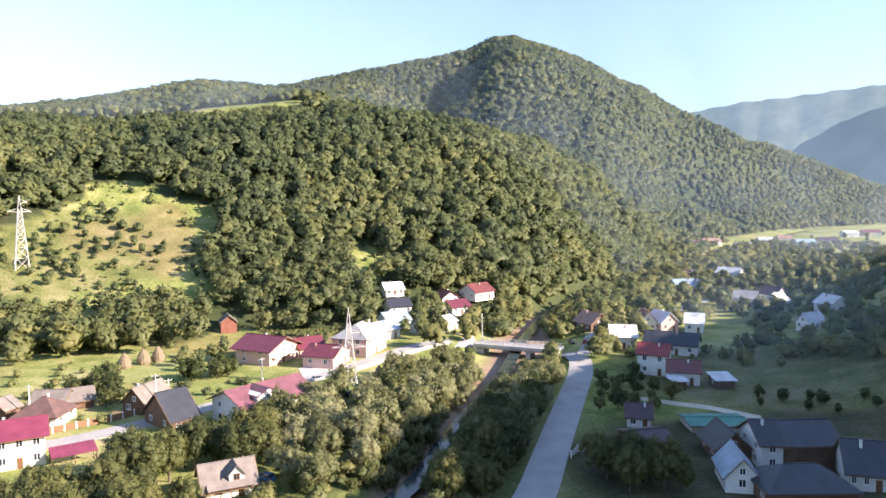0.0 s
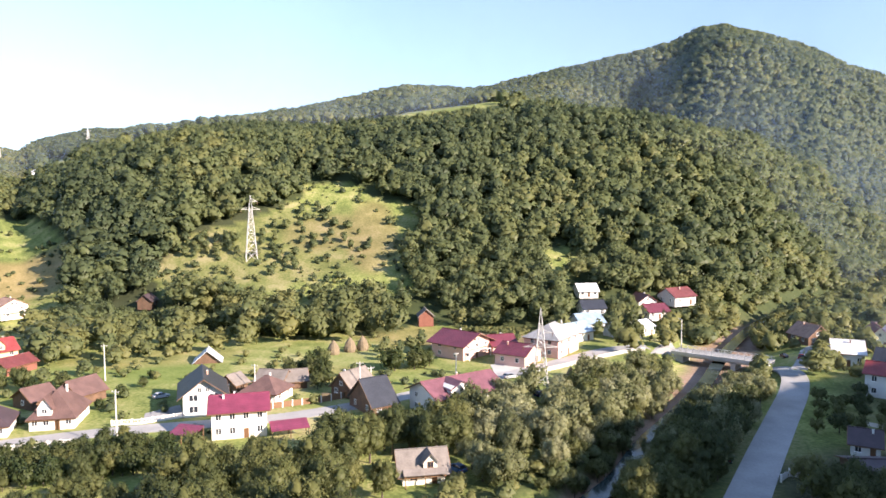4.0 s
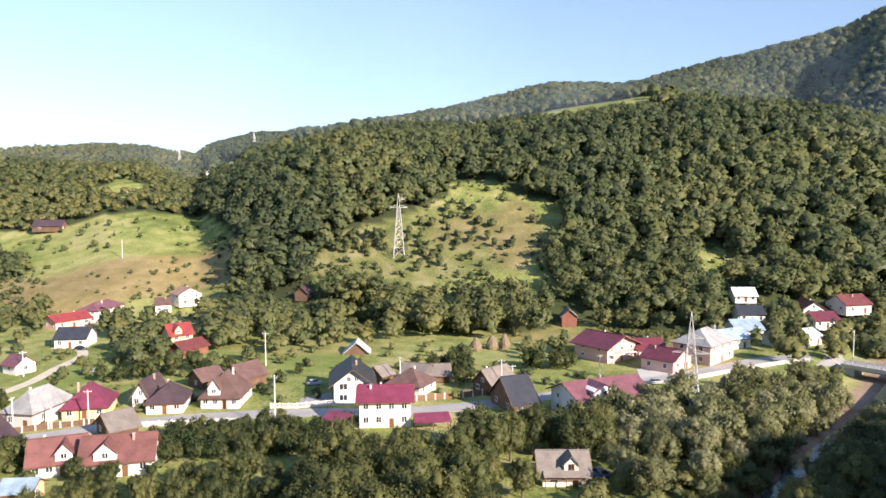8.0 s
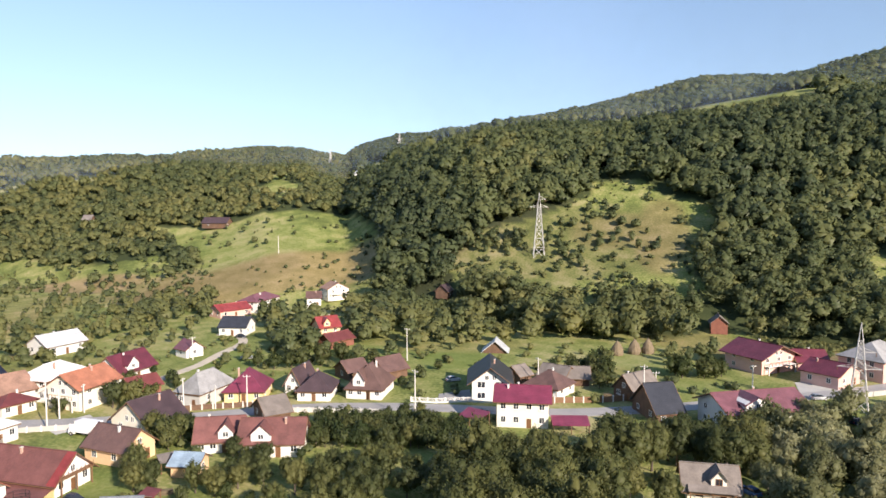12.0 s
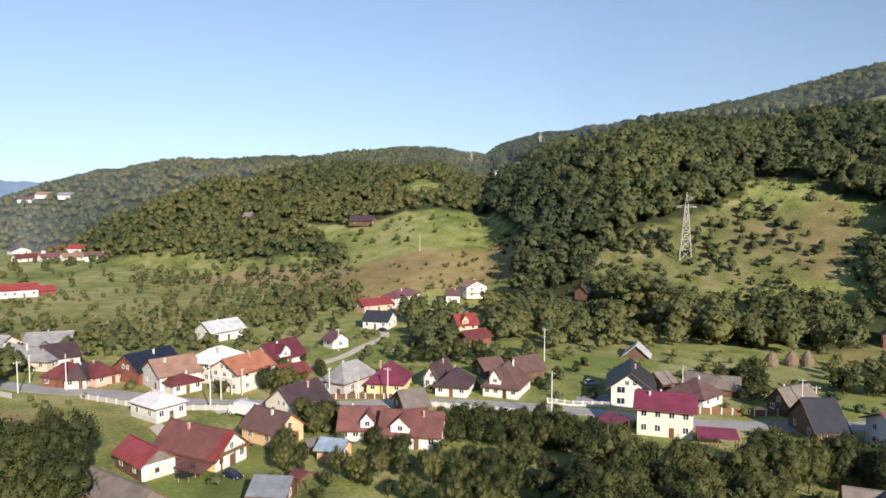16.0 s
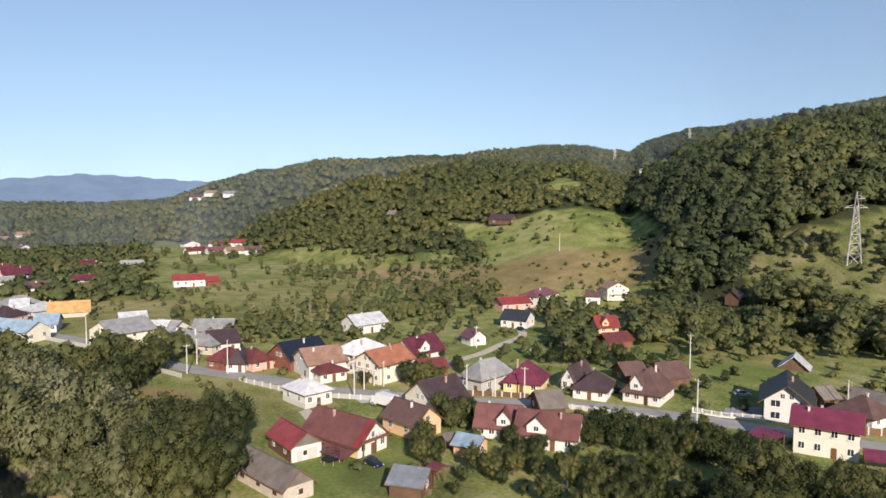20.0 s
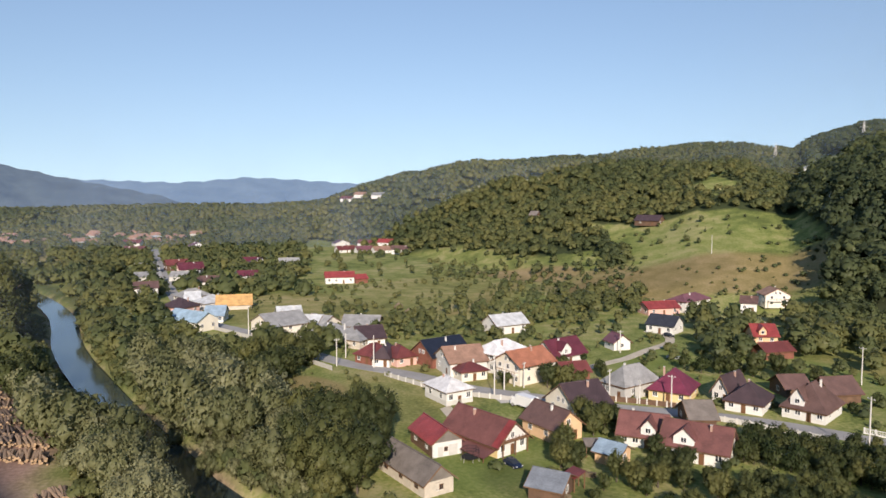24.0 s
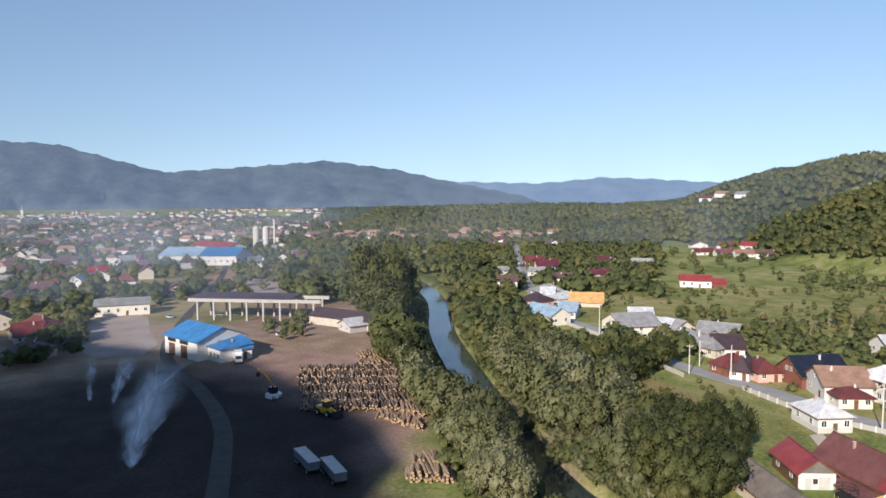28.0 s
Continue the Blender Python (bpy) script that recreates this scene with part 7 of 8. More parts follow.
patch("driveway", ((47.2, 176.5), (55.0, 172), (64.3, 167), (73, 159), (70, 148), (66.5, 149.5), (69, 157), (63.5, 163.4), (54.5, 168.4), (47, 173)), M_GRAVEL, "pale gravel driveway in deep shade")
patch("plaza", ((-4.0, 243.5), (1.5, 270), (10.5, 264), (13.5, 249.5), (4.0, 238.5)), M_ASPHALT, "pale paved junction before the bridge")
patch("courtyard", ((-43.4, 206.9), (-35.5, 217.9), (-30.0, 204.6), (-39.1, 194.1)), M_CONCRETE, "paved courtyard between pink houses")
patch("house_yard", ((-112.0, 137.7), (-108.4, 146.0), (-101.4, 137.8), (-107.1, 130.9)), M_ASPHALT, "dark paved yard beside a white house")
patch("gravel_yard", ((-263, -210), (-272, -192), (-262, -178), (-236, -160), (-214, -142), (-199, -137), (-192, -148), (-197, -159), (-222, -178), (-246, -196)), M_DUST, "pale gravel yard before a long building")
patch("storage_yard", ((-314.9, -175.7), (-409.1, -206.4), (-451.9, -200.5), (-339.0, -155.4), (-300.8, -152.1)), M_DUST, "pale storage yard behind the workshop hall")
patch("driveway", ((-155.9, 47.1), (-157.7, 50.1), (-143.6, 50.0), (-141.2, 46.4)), M_GRAVEL, "gravel driveway between farm buildings")
patch("forecourt", ((-163.7, 62.8), (-164.5, 73.4), (-155.5, 72.3), (-155.9, 62.5)), M_CONCRETE, "concrete forecourt beside the street")


def trampoline(x, y):
    ob = thing("trampoline", pose(x, y, gz(x, y)), "round black garden trampoline with a safety net", "trampoline")
    part("mat", beam(bmesh.new(), (0, 0, 0.78), (0, 0, 0.84), 1.7, 1.7, 20), M_TYRE, ob)
    for k in range(6):
        a = k * 1.047
        px_, py_ = math.cos(a) * 1.75, math.sin(a) * 1.75
        part("leg", beam(bmesh.new(), (px_, py_, 0), (px_, py_, 0.8), 0.04), M_STEEL, ob)
        part("net_pole", beam(bmesh.new(), (px_, py_, 0.8), (px_, py_, 2.5), 0.035), M_TYRE, ob)
    for z in (1.3, 1.8, 2.4):
        bm = bmesh.new()
        for k in range(12):
            a, b_ = k * 0.5236, (k + 1) * 0.5236
            beam(bm, (math.cos(a) * 1.75, math.sin(a) * 1.75, z), (math.cos(b_) * 1.75, math.sin(b_) * 1.75, z), 0.03)
        part("net_band", bm, M_TYRE, ob)


trampoline(-123, 43.1)


def lean_to(x, y, turn, w, d, h, top, label):
    """An open roof on posts."""
    ob = thing("lean_to", pose(x, y, gz(x, y), 0, 0, turn), label, "lean-to")
    part("roof_slope", slab(bmesh.new(), ((-w / 2, -d / 2, h), (w / 2, -d / 2, h), (w / 2, d / 2, h + d * 0.25), (-w / 2, d / 2, h + d * 0.25)), 0.14), ROOFS[top], ob)
    for sx in (-1, 0, 1):
        for sy in (-1, 1):
            part("post", boxed(sx * (w / 2 - 0.2) - 0.08, sx * (w / 2 - 0.2) + 0.08, sy * (d / 2 - 0.2) - 0.08, sy * (d / 2 - 0.2) + 0.08, -0.3, h - 0.13 + (d * 0.25 - 0.06 if sy > 0 else 0.0)), M_TRIM, ob)


lean_to(-90.5, 123.6, 0, 6, 4, 2, "magenta", "low raspberry-coloured shed roof on posts")
lean_to(-71.5, 132.6, 37, 8, 4, 2, "magenta", "low raspberry-coloured roof over a terrace")
lean_to(-118.7, 67.1, 74, 4, 3, 2.2, "shingle", "grey open shelter beside an orange house")
lean_to(-105.9, 56.0, 21, 3, 3, 2.4, "maroon", "small red wooden shelter in a farmyard")
lean_to(-137.8, 45.2, 58, 5, 3, 2.2, "maroon", "low reddish lean-to roof along a barn")


def wood_stack(x, y, turn, n):
    ob = thing("firewood_stack", pose(x, y, gz(x, y), 0, 0, turn), "stacked firewood beside a shed", "firewood")
    g_ = random.Random(int(x))
    for i in range(n):
        for k in range(4):
            lg = part("billet", BILLET, None, ob)
            lg.matrix_local = pose(i * 0.24 + (k % 2) * 0.12, g_.uniform(-0.05, 0.05), 0.12 + k * 0.21, 0, 0, 90)


BILLET = finish(beam(bmesh.new(), (-0.5, 0, 0), (0.5, 0, 0), 0.11, 0.1, 6), "billet", M_HAY)
wood_stack(-104, 52, 20, 12)
wood_stack(-110, 60, 60, 10)
wood_stack(-78, 162, 30, 9)


# ---- the timber yard ----
LOGS = [surface("log_bark_" + n, ((0.3, c), (0.7, tuple(v * 1.7 for v in c))), 1.5, 0.95, fine=8) for n, c in (("dark", (0.06, 0.045, 0.038)), ("brown", (0.1, 0.072, 0.056)), ("pale", (0.2, 0.14, 0.095)))]
M_SAWN = tinted("sawn_wood", (0.4, 0.28, 0.17), 0.9, 0.25)


def log_mesh(k, mat, ln, r):
    g_ = random.Random(k)
    bm = bmesh.new()
    n = 7
    rings = []
    for i in range(3):
        u = i / 2 - 0.5
        rr = r * (1.1 - 0.25 * (i / 2))
        bend = g_.uniform(-0.1, 0.1)
        rings.append([bm.verts.new((u * ln, math.cos(j * 6.283 / n) * rr + bend, math.sin(j * 6.283 / n) * rr)) for j in range(n)])
    for a, b_ in zip(rings[:-1], rings[1:]):
        for j in range(n):
            bm.faces.new((a[j], a[(j + 1) % n], b_[(j + 1) % n], b_[j]))
    for f in (bm.faces.new(rings[0][::-1]), bm.faces.new(rings[-1])):
        f.material_index = 1
    return finish(bm, "log", (mat, M_SAWN))


LOG_MESHES = [log_mesh(k, LOGS[k % 3], 4.6 + 0.5 * (k % 4), 0.24 + 0.04 * (k % 3)) for k in range(9)]


def log_pile(a, b_, turn, rows, label, pale=False, wide=0.62):
    """Logs lying side by side along the line from a to b, in rows on top of each other."""
    a, b_ = Vector(a), Vector(b_)
    g_ = random.Random(int(a.x * 7 + a.y))
    ob = thing("log_pile", Matrix.Translation((a.x, a.y, gz(a.x, a.y))), label, "log pile", "log piles")
    ln = (b_ - a).length
    for row in range(rows):
        n = int(ln / wide) - row * 2
        for i in range(n):
            p = (b_ - a) * ((i + row + 0.5) * wide / ln)
            me = LOG_MESHES[g_.choice((2, 5, 8)) if pale and g_.random() < 0.75 else g_.choice((0, 1, 3, 4, 6, 7, 5))]
            lg = part("log", me, None, ob)
            lg.matrix_local = pose(p.x + g_.uniform(-0.5, 0.5), p.y + g_.uniform(-0.5, 0.5), 0.28 + row * 0.42 + g_.uniform(-0.05, 0.14), g_.uniform(0, 360), g_.uniform(-7, 7), turn + g_.uniform(-13, 13))


for k in range(6):  # rows of one long stack, one behind the other
    u = k * 6.9
    log_pile((-154.3 - u, -65.6 - 2.9 * k), (-158.9 - u * 1.05, -41.1 - 1.85 * k), 19, 3 if k == 0 else 2, "long row of dark bark-covered logs in the timber yard", wide=0.66)
log_pile((-196, -66), (-202, -56), 22, 3, "stack of fresh orange-brown logs", True)
log_pile((-208, -69), (-213, -60), 22, 3, "stack of fresh orange-brown logs", True)
log_pile((-152.3, -45.4), (-146, -33), 15, 2, "loose row of pale logs at the yard's edge", True)
log_pile((-160.5, -45), (-154, -35), 15, 2, "loose row of pale logs at the yard's edge", True)
log_pile((-119, -31), (-120, -21.4), 20, 4, "stack of pale cut logs beside trees", True)
log_pile((-126, -31.4), (-127, -22.5), 20, 3, "stack of pale cut logs beside trees", True)


def blue_hall():
    """The workshop hall with blue roofs and a white front."""
    ob = thing("workshop_hall", pose(-205, -119, 0, 0, 0, 60), "white workshop hall with bright blue metal roofs", "hall")
    part("wall", gable_body(20, 17, 6.0, 3.4, "x"), M_WHITE, ob)
    for sg in (-1, 1):
        part("roof_slope", slab(bmesh.new(), ((-10.6, sg * 9.2, 5.85), (10.6, sg * 9.2, 5.85), (10.6, sg * 0.01, 9.62), (-10.6, sg * 0.01, 9.62)), 0.18), ROOFS["blue"], ob)
    wing = part("wing", boxed(10.02, 17, -5, 6, -0.5, 4.2), M_WHITE, ob)
    part("wing_roof", slab(bmesh.new(), ((9.6, -5.8, 4.5), (17.6, -5.8, 4.2), (17.6, 6.6, 4.4), (9.6, 6.6, 6.4)), 0.18), ROOFS["blue"], wing)
    for dx in (-5.5, 2.0):
        part("gate", boxed(dx - 1.9, dx + 1.9, -8.58, -8.44, 0.0, 3.9), M_WOODWALL, ob)
        fr = part("high_window", boxed(dx - 2.6, dx + 2.6, -8.56, -8.46, 4.3, 5.4), M_BROWNFRAME, ob)
        part("pane", boxed(dx - 2.45, dx + 2.45, -8.6, -8.5, 4.42, 5.28), M_GLASS, fr)
    for dx in (11.6, 13.8, 15.8):
        add_window(ob, pose(dx, -5, 1.2), 1.2, 1.5)


blue_hall()


def gantry():
    """A long runway beam on concrete columns."""
    ob = thing("crane_runway", pose(-260, -154, 0, 0, 0, 94), "concrete crane runway on tall columns", "crane runway")
    part("runway_beam", boxed(-4, 52, -0.5, 0.5, 7.6, 8.9), M_CONCRETE, ob)
    part("rear_beam", boxed(-4, 52, 11.5, 12.5, 7.6, 8.9), M_CONCRETE, ob)
    part("roof", slab(bmesh.new(), ((-4, -0.2, 9.3), (40, -0.2, 9.3), (40, 12.6, 9.9), (-4, 12.6, 9.9)), 0.3), ROOFS["slate"], ob)
    for i in range(8):
        for y in (0, 12):
            part("column", boxed(i * 7 - 0.35, i * 7 + 0.35, y - 0.35, y + 0.35, -0.3, 7.596), M_CONCRETE, ob)


gantry()
house("shed", -260, -90, 68, 30, 11, 3.4, "x", 2.4, "stone", "slate", "long dark-roofed open shed beside the river trees", "shed", windows=0, chimney=0, detail=1)
house("hall", -488, -296, 100, 29, 38, 7, "x", 5, "white", "skyblue", "large factory hall with a faded blue roof", "hall", windows=8, chimney=0, detail=1, door=False)
house("hall", -492, -266, 100, 27, 38, 7, "x", 5, "white", "blue", "factory hall with a blue roof", "hall", windows=6, chimney=0, detail=1, door=False)
house("hall", -585, -325, 62, 60, 20, 6, "x", 4, "cream", "red", "long factory building with a red roof", "hall", windows=9, chimney=0, detail=1, door=False)


def silo(x, y, h, r, label):
    ob = thing("silo", pose(x, y, gz(x, y)), label, "silo", "factory silos")
    part("shell", beam(bmesh.new(), (0, 0, -0.5), (0, 0, h), r, r, 20), M_GREYWALL, ob)
    part("cap", beam(bmesh.new(), (0, 0, h + 0.01), (0, 0, h + r * 0.6), r, r * 0.1, 20), M_GREYWALL, ob)


silo(-624, -306, 21, 3.0, "tall pale steel silo at a factory")
silo(-626, -297, 21, 3.0, "tall pale steel silo beside its twin")
chim = thing("factory_chimney", pose(-671, -309, 0), "tall thin dark factory chimney", "chimney")
part("stack", beam(bmesh.new(), (0, 0, -0.5), (0, 0, 27), 1.2, 0.9, 14), M_GREYWALL, chim)
part("rim", beam(bmesh.new(), (0, 0, 27.01), (0, 0, 27.6), 1.05, 1.05, 14), M_BRICK, chim)


def loader(x, y, turn):
    ob = thing("wheel_loader", pose(x, y, gz(x, y), 0, 0, turn), "yellow wheel loader at the log stacks", "loader")
    part("body", loft(((-3.0, 1.0, 0.9, 0.9, 2.0), (-0.6, 1.1, 1.0, 0.8, 2.1), (1.2, 0.9, 0.8, 0.8, 1.6))), P_YELLOW, ob)
    cb = part("cab", boxed(-0.8, 0.7, -0.8, 0.8, 2.104, 3.4), M_GLASS, ob)
    part("cab_roof", boxed(-0.95, 0.85, -0.92, 0.92, 3.404, 3.56), P_YELLOW, cb)
    bm = bmesh.new()
    for sy in (-0.6, 0.6):
        beam(bm, (0.9, sy, 1.6), (3.2, sy, 1.1), 0.16)
    part("lift_arm", bm, P_YELLOW, ob)
    part("grapple", loft(((3.1, 1.3, 1.3, 0.4, 1.5), (3.7, 1.3, 1.3, 0.2, 0.9), (4.3, 1.3, 1.3, 0.2, 0.35))), M_TYRE, ob)
    for wx in (-2.0, 1.3):
        for wy in (-1.1, 1.1):
            wheel(ob, wx, wy, 0.75, 0.5)


loader(-150, -57, 60)


def log_crane(x, y, turn):
    ob = thing("log_crane", pose(x, y, gz(x, y), 0, 0, turn), "yellow log-handling crane with a raised arm", "crane")
    part("base", loft(((-1.6, 1.3, 1.2, 0.2, 1.4), (1.6, 1.3, 1.2, 0.2, 1.4))), P_WHITE, ob)
    part("cab", boxed(-1.0, 0.6, -0.9, 0.9, 1.404, 3.0), M_GLASS, ob)
    part("boom", beam(bmesh.new(), (0.8, 0, 1.5), (-2.2, 0, 6.4), 0.28, 0.2), P_YELLOW, ob)
    part("jib", beam(bmesh.new(), (-2.2, 0, 6.4), (-4.4, 0, 8.4), 0.18, 0.12), P_YELLOW, ob)
    part("grab", loft(((-4.8, 0.3, 0.2, 6.4, 7.4), (-4.0, 0.3, 0.2, 6.4, 7.4))), M_TYRE, ob)
    for wx in (-1.1, 1.1):
        for wy in (-1.2, 1.2):
            wheel(ob, wx, wy, 0.45, 0.35)


log_crane(-160.6, -75, 150)


# ---- the far town and the mountains beyond ----
def far_town():
    g_ = random.Random(21)
    tops = ("terracotta", "brown", "grey", "maroon", "mauve", "lead", "rust", "grey", "slate")
    spots, tries = [(o.location.x, o.location.y) for o in scene.objects if o.get("category") in ("house", "barn", "shed", "hall", "building")], 0
    made = 0
    while made < 118 and tries < 9000:
        tries += 1
        az, r = radians(g_.uniform(-136, -108)), g_.uniform(300, 1300) ** 1.0
        x, y = math.sin(az) * r, math.cos(az) * r
        if min((x - a) ** 2 + (y - b_) ** 2 for a, b_ in spots) < 19 ** 2 or (r < 460 and az > radians(-121)) or line_distance(np.array([x]), np.array([y]), RIVER_LINE)[0] < 40:
            continue
        spots.append((x, y))
        made += 1
        top = g_.choice(tops)
        house("house", x, y, math.degrees(-az) + g_.choice((0, 90)) + g_.uniform(-14, 14), g_.uniform(9, 14), g_.uniform(8, 11), g_.uniform(3, 5.5), g_.choice("xxyh"), g_.uniform(2.5, 3.8), g_.choice(("white", "grey", "cream", "grey", "pink", "stone")), top,
              "distant town house with a %s roof" % {"terracotta": "tiled", "lead": "dull grey", "rust": "weathered red", "slate": "dark brown"}.get(top, top), "house", windows=3 if r < 430 else 0, chimney=0, detail=1 if r < 420 else 0, door=False, group="town houses")


far_town()


def town_rest():
    """The farthest roofs, too small to tell apart."""
    g_ = random.Random(8)
    spots = np.array([(o.location.x, o.location.y) for o in scene.objects if o.get("category") in ("house", "hall", "silo")])
    near_homes = lambda x, y: np.hypot(spots[:, 0] - x, spots[:, 1] - y).min()
    for nm, mat, kind in (("far_walls", M_GREYWALL, 0), ("far_roofs", ROOFS["terracotta"], 1), ("far_dark_roofs", ROOFS["brown"], 2)):
        g_.seed(8)
        bm = bmesh.new()
        for i in range(1000):
            az = radians(g_.uniform(-140, -78))
            r = g_.uniform(520, 2500)
            if az > radians(-110):
                r = g_.uniform(780, 930)
                az = radians(g_.uniform(-112, -92))
                if i % 14:
                    continue
            x, y, w, d, h, t = math.sin(az) * r, math.cos(az) * r, g_.uniform(5, 9), g_.uniform(4, 6), g_.uniform(3, 7), g_.uniform(0, 3.14)
            z = gz(x, y)
            if z > 12 or (r < 1300 and near_homes(x, y) < 14) or (az > radians(-121) and r < 720):
                continue
            c, s = math.cos(t), math.sin(t)
            P = lambda u, v, k: (x + u * c - v * s, y + u * s + v * c, z + k)
            if kind == 0:
                pts = [bm.verts.new(P(u * w, v * d, k)) for k in (-1, h) for u, v in ((-1, -1), (1, -1), (1, 1), (-1, 1))]
                for f in ((0, 1, 5, 4), (1, 2, 6, 5), (2, 3, 7, 6), (3, 0, 4, 7)):
                    bm.faces.new([pts[q] for q in f])
            elif (i % 2) == kind - 1:
                o = 1.08
                e = [bm.verts.new(P(u * w * o, v * d * o, h - 0.2)) for u, v in ((-1, -1), (1, -1), (1, 1), (-1, 1))]
                rdg = [bm.verts.new(P(u * w * 0.8, 0, h + 3.2)) for u in (-1, 1)]
                bm.faces.new((e[0], e[1], rdg[1], rdg[0]))
                bm.faces.new((e[2], e[3], rdg[0], rdg[1]))
                bm.faces.new((e[1], e[2], rdg[1]))
                bm.faces.new((e[3], e[0], rdg[0]))
        tagged(new(nm, finish(bm, nm, mat)), "tiny distant houses of a valley town", "town", kind="stuff")


town_rest()


def church(x, y):
    ob = thing("church", pose(x, y, gz(x, y), 0, 0, 40), "distant white church with a bell tower", "church")
    part("nave", gable_body(26, 13, 9, 6, "x"), M_WHITE, ob)
    for sg in (-1, 1):
        part("roof_slope", slab(bmesh.new(), ((-13.5, sg * 7.2, 8.9), (13.5, sg * 7.2, 8.9), (13.5, 0, 15.4), (-13.5, 0, 15.4)), 0.25), ROOFS["grey"], ob)
    part("tower", boxed(13.02, 18, -2.5, 2.5, -1, 24), M_WHITE, ob)
    part("spire", beam(bmesh.new(), (15.5, 0, 24.01), (15.5, 0, 36), 3.4, 0.1), ROOFS["grey"], ob)


church(-1303, -1177)


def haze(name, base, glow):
    """Far mountains, plain: distance haze painted into their colour as a faint bluish glow."""
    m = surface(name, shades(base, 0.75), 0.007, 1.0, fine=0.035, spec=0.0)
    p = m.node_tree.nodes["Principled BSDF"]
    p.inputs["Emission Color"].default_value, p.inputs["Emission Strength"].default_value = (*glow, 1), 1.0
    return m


def mountains(name, rows, dist, mat, label, low=-60.0):
    """A distant range: its crest over a line of bearings, with folds down its face."""
    az = np.arange(rows[0][0], rows[-1][0] + 0.01, 0.35)
    el = np.interp(az, [q[0] for q in rows], [q[1] for q in rows])
    el = el + 0.05 * np.sin(az * 3.1) + 0.03 * np.sin(az * 7.7 + 1)
    bm = bmesh.new()
    grid = []
    for k in range(9):
        u = k / 8
        ring = []
        for a, e_ in zip(az, el):
            fold = abs(math.sin(a * 0.5 + 2.4 * u + 0.7 * math.sin(a * 1.1 + 3 * u))) + 0.5 * abs(math.sin(a * 1.3 - 4.1 * u))
            d = dist * (1 - (0.18 + 0.05 * fold) * (1 - u))
            top = 50 + dist * math.tan(radians(e_))
            z = low + (top - low) * (u ** 1.2)
            ring.append(bm.verts.new((math.sin(radians(a)) * d, math.cos(radians(a)) * d, z)))
        grid.append(ring)
    for p, q in zip(grid[:-1], grid[1:]):
        for i in range(len(az) - 1):
            f = bm.faces.new((p[i], p[i + 1], q[i + 1], q[i]))
            f.smooth = True
    return tagged(new(name, finish(bm, name, mat)), label, "mountains", kind="structure")


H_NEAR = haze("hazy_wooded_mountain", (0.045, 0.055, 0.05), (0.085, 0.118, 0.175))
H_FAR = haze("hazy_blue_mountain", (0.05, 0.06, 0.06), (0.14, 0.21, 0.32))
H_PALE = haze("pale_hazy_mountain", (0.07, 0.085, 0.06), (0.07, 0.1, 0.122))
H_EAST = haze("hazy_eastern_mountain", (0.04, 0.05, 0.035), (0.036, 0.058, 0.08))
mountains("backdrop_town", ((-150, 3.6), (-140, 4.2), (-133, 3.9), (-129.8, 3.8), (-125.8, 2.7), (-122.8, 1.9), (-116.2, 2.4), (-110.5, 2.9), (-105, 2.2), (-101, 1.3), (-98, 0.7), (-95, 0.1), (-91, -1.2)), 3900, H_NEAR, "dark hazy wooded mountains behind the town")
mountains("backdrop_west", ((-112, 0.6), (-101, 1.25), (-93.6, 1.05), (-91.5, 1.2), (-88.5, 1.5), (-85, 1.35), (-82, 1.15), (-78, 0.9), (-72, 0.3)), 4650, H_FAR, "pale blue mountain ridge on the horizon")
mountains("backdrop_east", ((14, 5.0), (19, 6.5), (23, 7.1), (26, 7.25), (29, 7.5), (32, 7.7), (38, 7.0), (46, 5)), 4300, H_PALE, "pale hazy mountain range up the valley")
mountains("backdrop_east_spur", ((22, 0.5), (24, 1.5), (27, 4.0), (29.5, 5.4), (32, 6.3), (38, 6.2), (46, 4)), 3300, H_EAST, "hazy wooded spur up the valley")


# ---- smoke drifting from fires in the shade ----
def haze_material(name, c, grain, low, high):
    """Thin sheets that stand in for mist and smoke: mostly clear, some diffuse colour."""
    m = bpy.data.materials.new(name)
    m.use_nodes = True
    n, l = m.node_tree.nodes, m.node_tree.links
    at, tc, tn, mul = n.new("ShaderNodeAttribute"), n.new("ShaderNodeTexCoord"), n.new("ShaderNodeTexNoise"), n.new("ShaderNodeMath")
    at.attribute_name, mul.operation = "veil", "MULTIPLY"
    tn.inputs["Scale"].default_value, tn.inputs["Detail"].default_value = grain, 3
    l.new(tc.outputs["Object"], tn.inputs["Vector"])
    wisp = n.new("ShaderNodeMapRange")
    wisp.inputs["From Min"].default_value, wisp.inputs["From Max"].default_value = 0.3, 0.7
    wisp.inputs["To Min"].default_value, wisp.inputs["To Max"].default_value = low, high
    l.new(tn.outputs[0], wisp.inputs[0])
    l.new(at.outputs["Fac"], mul.inputs[0])
    l.new(wisp.outputs[0], mul.inputs[1])
    clear, dif, tra, both, mx = (n.new("ShaderNode" + k) for k in ("BsdfTransparent", "BsdfDiffuse", "BsdfTranslucent", "MixShader", "MixShader"))
    for k in (dif, tra):
        k.inputs[0].default_value = (*c, 1)
    l.new(dif.outputs[0], both.inputs[1])
    l.new(tra.outputs[0], both.inputs[2])
    l.new(mul.outputs[0], mx.inputs[0])
    l.new(clear.outputs[0], mx.inputs[1])
    l.new(both.outputs[0], mx.inputs[2])
    l.new(mx.outputs[0], n["Material Output"].inputs[0])
    return m


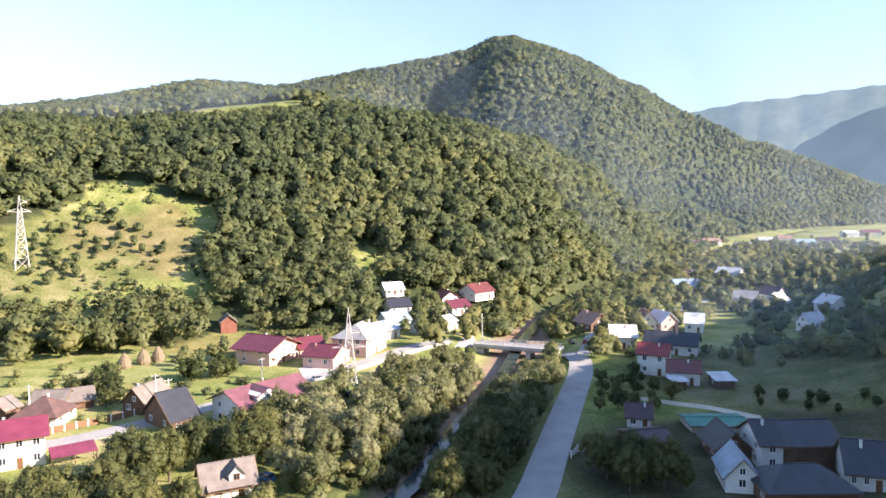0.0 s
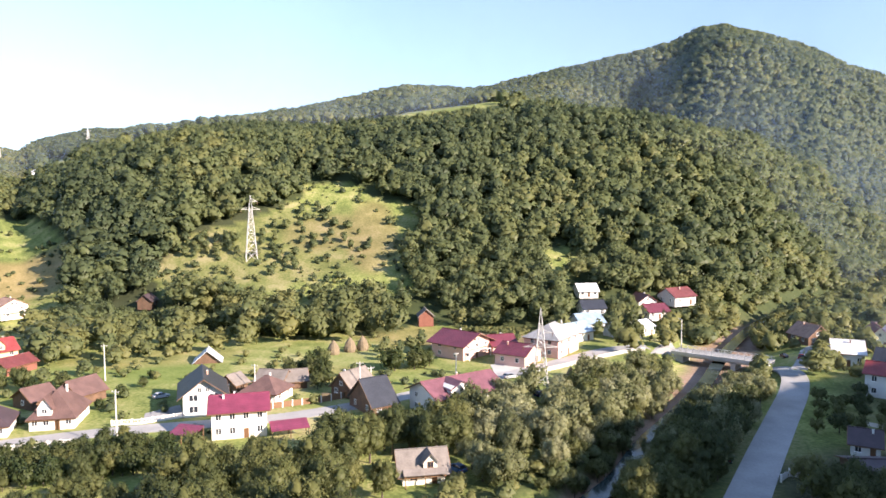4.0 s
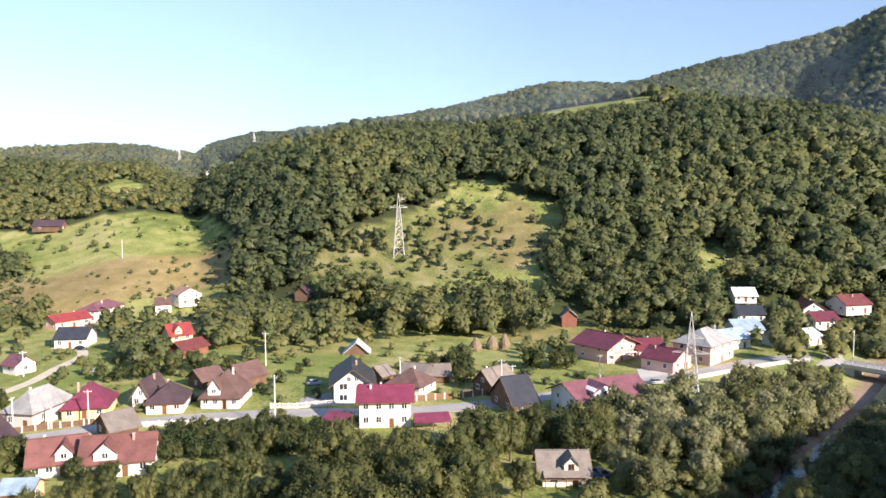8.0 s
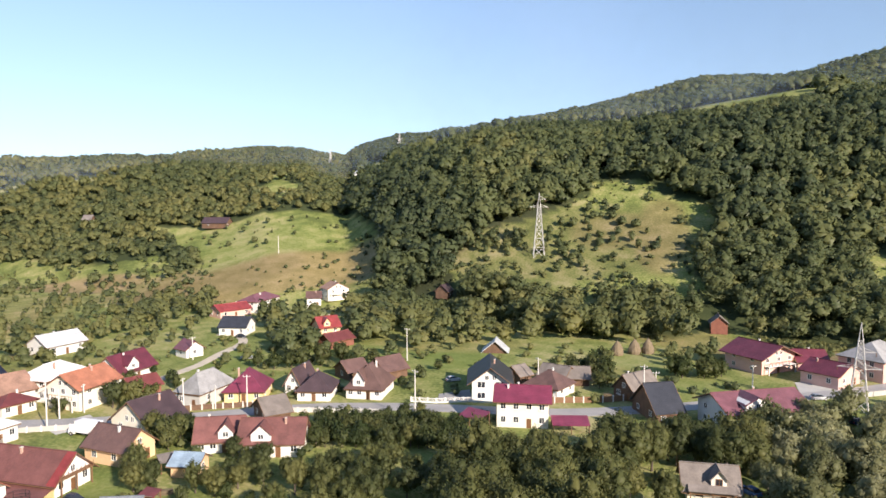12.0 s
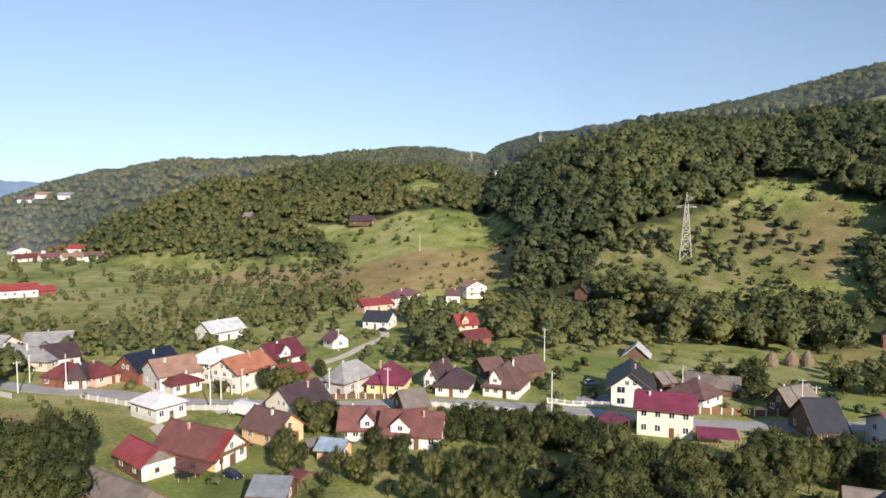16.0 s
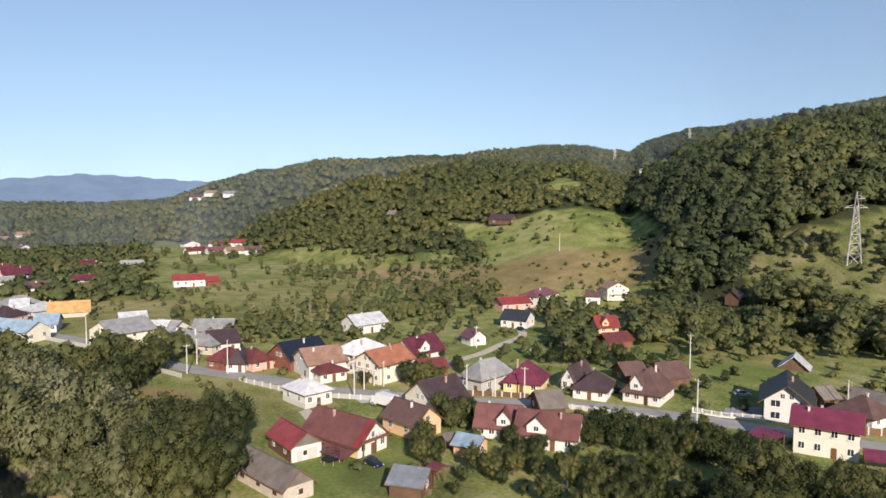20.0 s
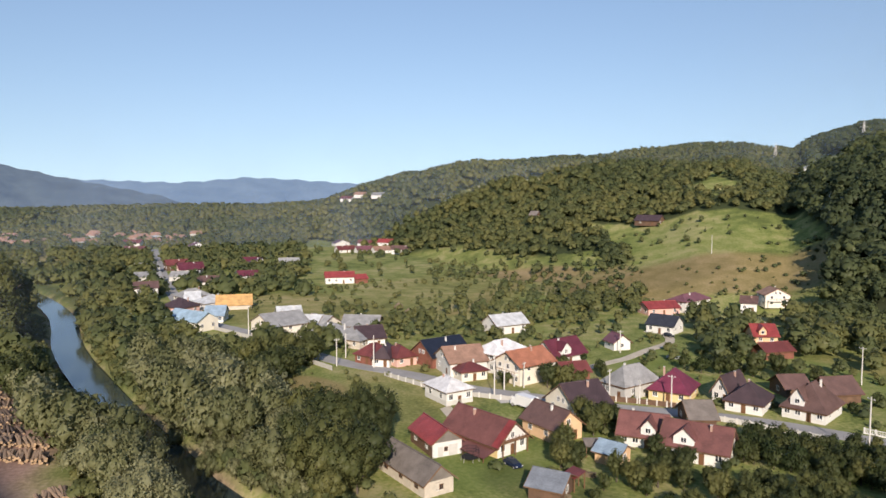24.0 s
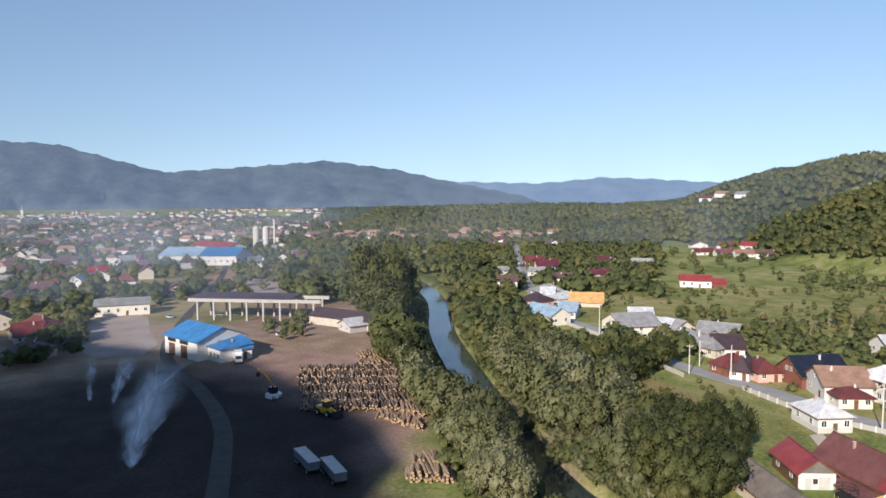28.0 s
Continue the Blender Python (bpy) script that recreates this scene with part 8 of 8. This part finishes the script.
def smoke(label, points, veil, seed, n=4):
    """A plume of soft ribbons that cross each other along one line, spreading and thinning as it drifts."""
    g = np.random.default_rng(seed)
    p = np.array(points, float)
    u = np.linspace(0, 1, 40)
    c = np.stack([np.interp(u * (len(p) - 1), np.arange(len(p)), p[:, k]) for k in range(4)], -1)
    t = np.gradient(c[:, :3], axis=0)
    t /= np.linalg.norm(t, axis=1)[:, None]
    side = np.cross(t, (0, 0, 1.0))
    side /= np.linalg.norm(side, axis=1)[:, None]
    up = np.cross(side, t)
    v = np.linspace(-1, 1, 11)
    Vs, Fs, Ks = [], [], []
    for j in range(n):
        a = math.pi * (j + g.uniform(-0.3, 0.3)) / n
        sway = np.sin(u * g.uniform(6, 13) + g.uniform(0, 6))[:, None] * c[:, 3:4] * 0.35
        mid = c[:, :3] + (side * math.cos(a * 2 + 1) + up * math.sin(a * 2 + 1)) * sway + np.stack((0 * u, 0 * u, 0.5 * c[:, 3]), -1)
        across = side * math.cos(a) + up * math.sin(a)
        wide = c[:, 3] * g.uniform(1.3, 1.9) * (1 + 0.25 * np.sin(u * g.uniform(14, 26)))
        V = mid[:, None, :] + across[:, None, :] * (wide[:, None] * v[None])[:, :, None]
        idx = np.arange(440).reshape(40, 11) + 440 * j
        q = np.stack((idx[:-1, :-1], idx[:-1, 1:], idx[1:, 1:], idx[1:, :-1]), -1).reshape(-1, 4)
        Vs.append(V.reshape(-1, 3))
        Fs += [q[:, :3], q[:, (0, 2, 3)]]
        Ks.append((veil * ((1 - v[None] ** 2) ** 2) * ((1 - smooth(0.35, 1, u)) * smooth(0, 0.03, u))[:, None]).ravel())
    ob = new("smoke_plume", tri_mesh("smoke_plume", np.vstack(Vs), np.vstack(Fs), M_SMOKE))
    at = ob.data.attributes.new("veil", "FLOAT", "POINT")
    at.data.foreach_set("value", np.concatenate(Ks))
    ob.data.polygons.foreach_set("use_smooth", np.ones(len(ob.data.polygons), bool))
    return tagged(ob, label, "smoke", kind="stuff")


M_SMOKE = haze_material("white_smoke", (0.9, 0.91, 0.94), 0.12, 0.35, 1.5)
smoke("white smoke plume rising from a fire in the shaded yard", ((-112.5, -80.8, 0.2, 0.5), (-121.1, -86, 0.4, 2.4), (-131.7, -91.5, 1.5, 4.2), (-143.6, -96.1, 2.3, 5.2), (-156.5, -102.3, 3.1, 6.0), (-166, -107, 5.0, 7.0)), 0.8, 17)
smoke("thin wisp of drifting grey smoke", ((-146.4, -110.0, 0.2, 0.4), (-160.8, -118.3, 0.6, 1.6), (-175.5, -126.1, 1.2, 3.0), (-190.5, -133.4, 2.0, 4.6)), 0.55, 18, 3)
smoke("thin wisp of drifting grey smoke", ((-147.8, -117.2, 0.4, 0.4), (-161.4, -127.4, 0.8, 1.0), (-175.0, -137.6, 1.4, 1.8), (-188.8, -147.5, 2.2, 3.0)), 0.6, 19, 2)
# ---- morning haze: painted in as see-through blue sheets across the valley ----
M_HAZE_SHEET = haze_material("thin_haze_sheet", (0.44, 0.55, 0.74), 0.02, 0.55, 1.45)


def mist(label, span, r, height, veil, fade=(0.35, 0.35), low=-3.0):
    """A see-through sheet for haze, on an arc round the camera, fading upwards and towards its ends."""
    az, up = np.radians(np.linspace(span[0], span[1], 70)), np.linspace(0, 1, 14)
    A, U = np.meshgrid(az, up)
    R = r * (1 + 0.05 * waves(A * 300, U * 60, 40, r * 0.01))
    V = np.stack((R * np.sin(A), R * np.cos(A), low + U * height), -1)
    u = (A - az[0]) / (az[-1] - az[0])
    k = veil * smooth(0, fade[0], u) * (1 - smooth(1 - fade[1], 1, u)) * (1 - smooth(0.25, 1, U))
    idx = np.arange(A.size).reshape(A.shape)
    quads = np.stack((idx[:-1, :-1], idx[:-1, 1:], idx[1:, 1:], idx[1:, :-1]), -1).reshape(-1, 4)
    F = np.vstack((quads[:, :3], quads[:, (0, 2, 3)]))
    ob = new("haze_sheet", tri_mesh("haze_sheet", V.reshape(-1, 3), F, M_HAZE_SHEET))
    a = ob.data.attributes.new("veil", "FLOAT", "POINT")
    a.data.foreach_set("value", k.ravel())
    ob.data.polygons.foreach_set("use_smooth", np.ones(len(F), bool))
    return tagged(ob, label, "mist", kind="stuff")


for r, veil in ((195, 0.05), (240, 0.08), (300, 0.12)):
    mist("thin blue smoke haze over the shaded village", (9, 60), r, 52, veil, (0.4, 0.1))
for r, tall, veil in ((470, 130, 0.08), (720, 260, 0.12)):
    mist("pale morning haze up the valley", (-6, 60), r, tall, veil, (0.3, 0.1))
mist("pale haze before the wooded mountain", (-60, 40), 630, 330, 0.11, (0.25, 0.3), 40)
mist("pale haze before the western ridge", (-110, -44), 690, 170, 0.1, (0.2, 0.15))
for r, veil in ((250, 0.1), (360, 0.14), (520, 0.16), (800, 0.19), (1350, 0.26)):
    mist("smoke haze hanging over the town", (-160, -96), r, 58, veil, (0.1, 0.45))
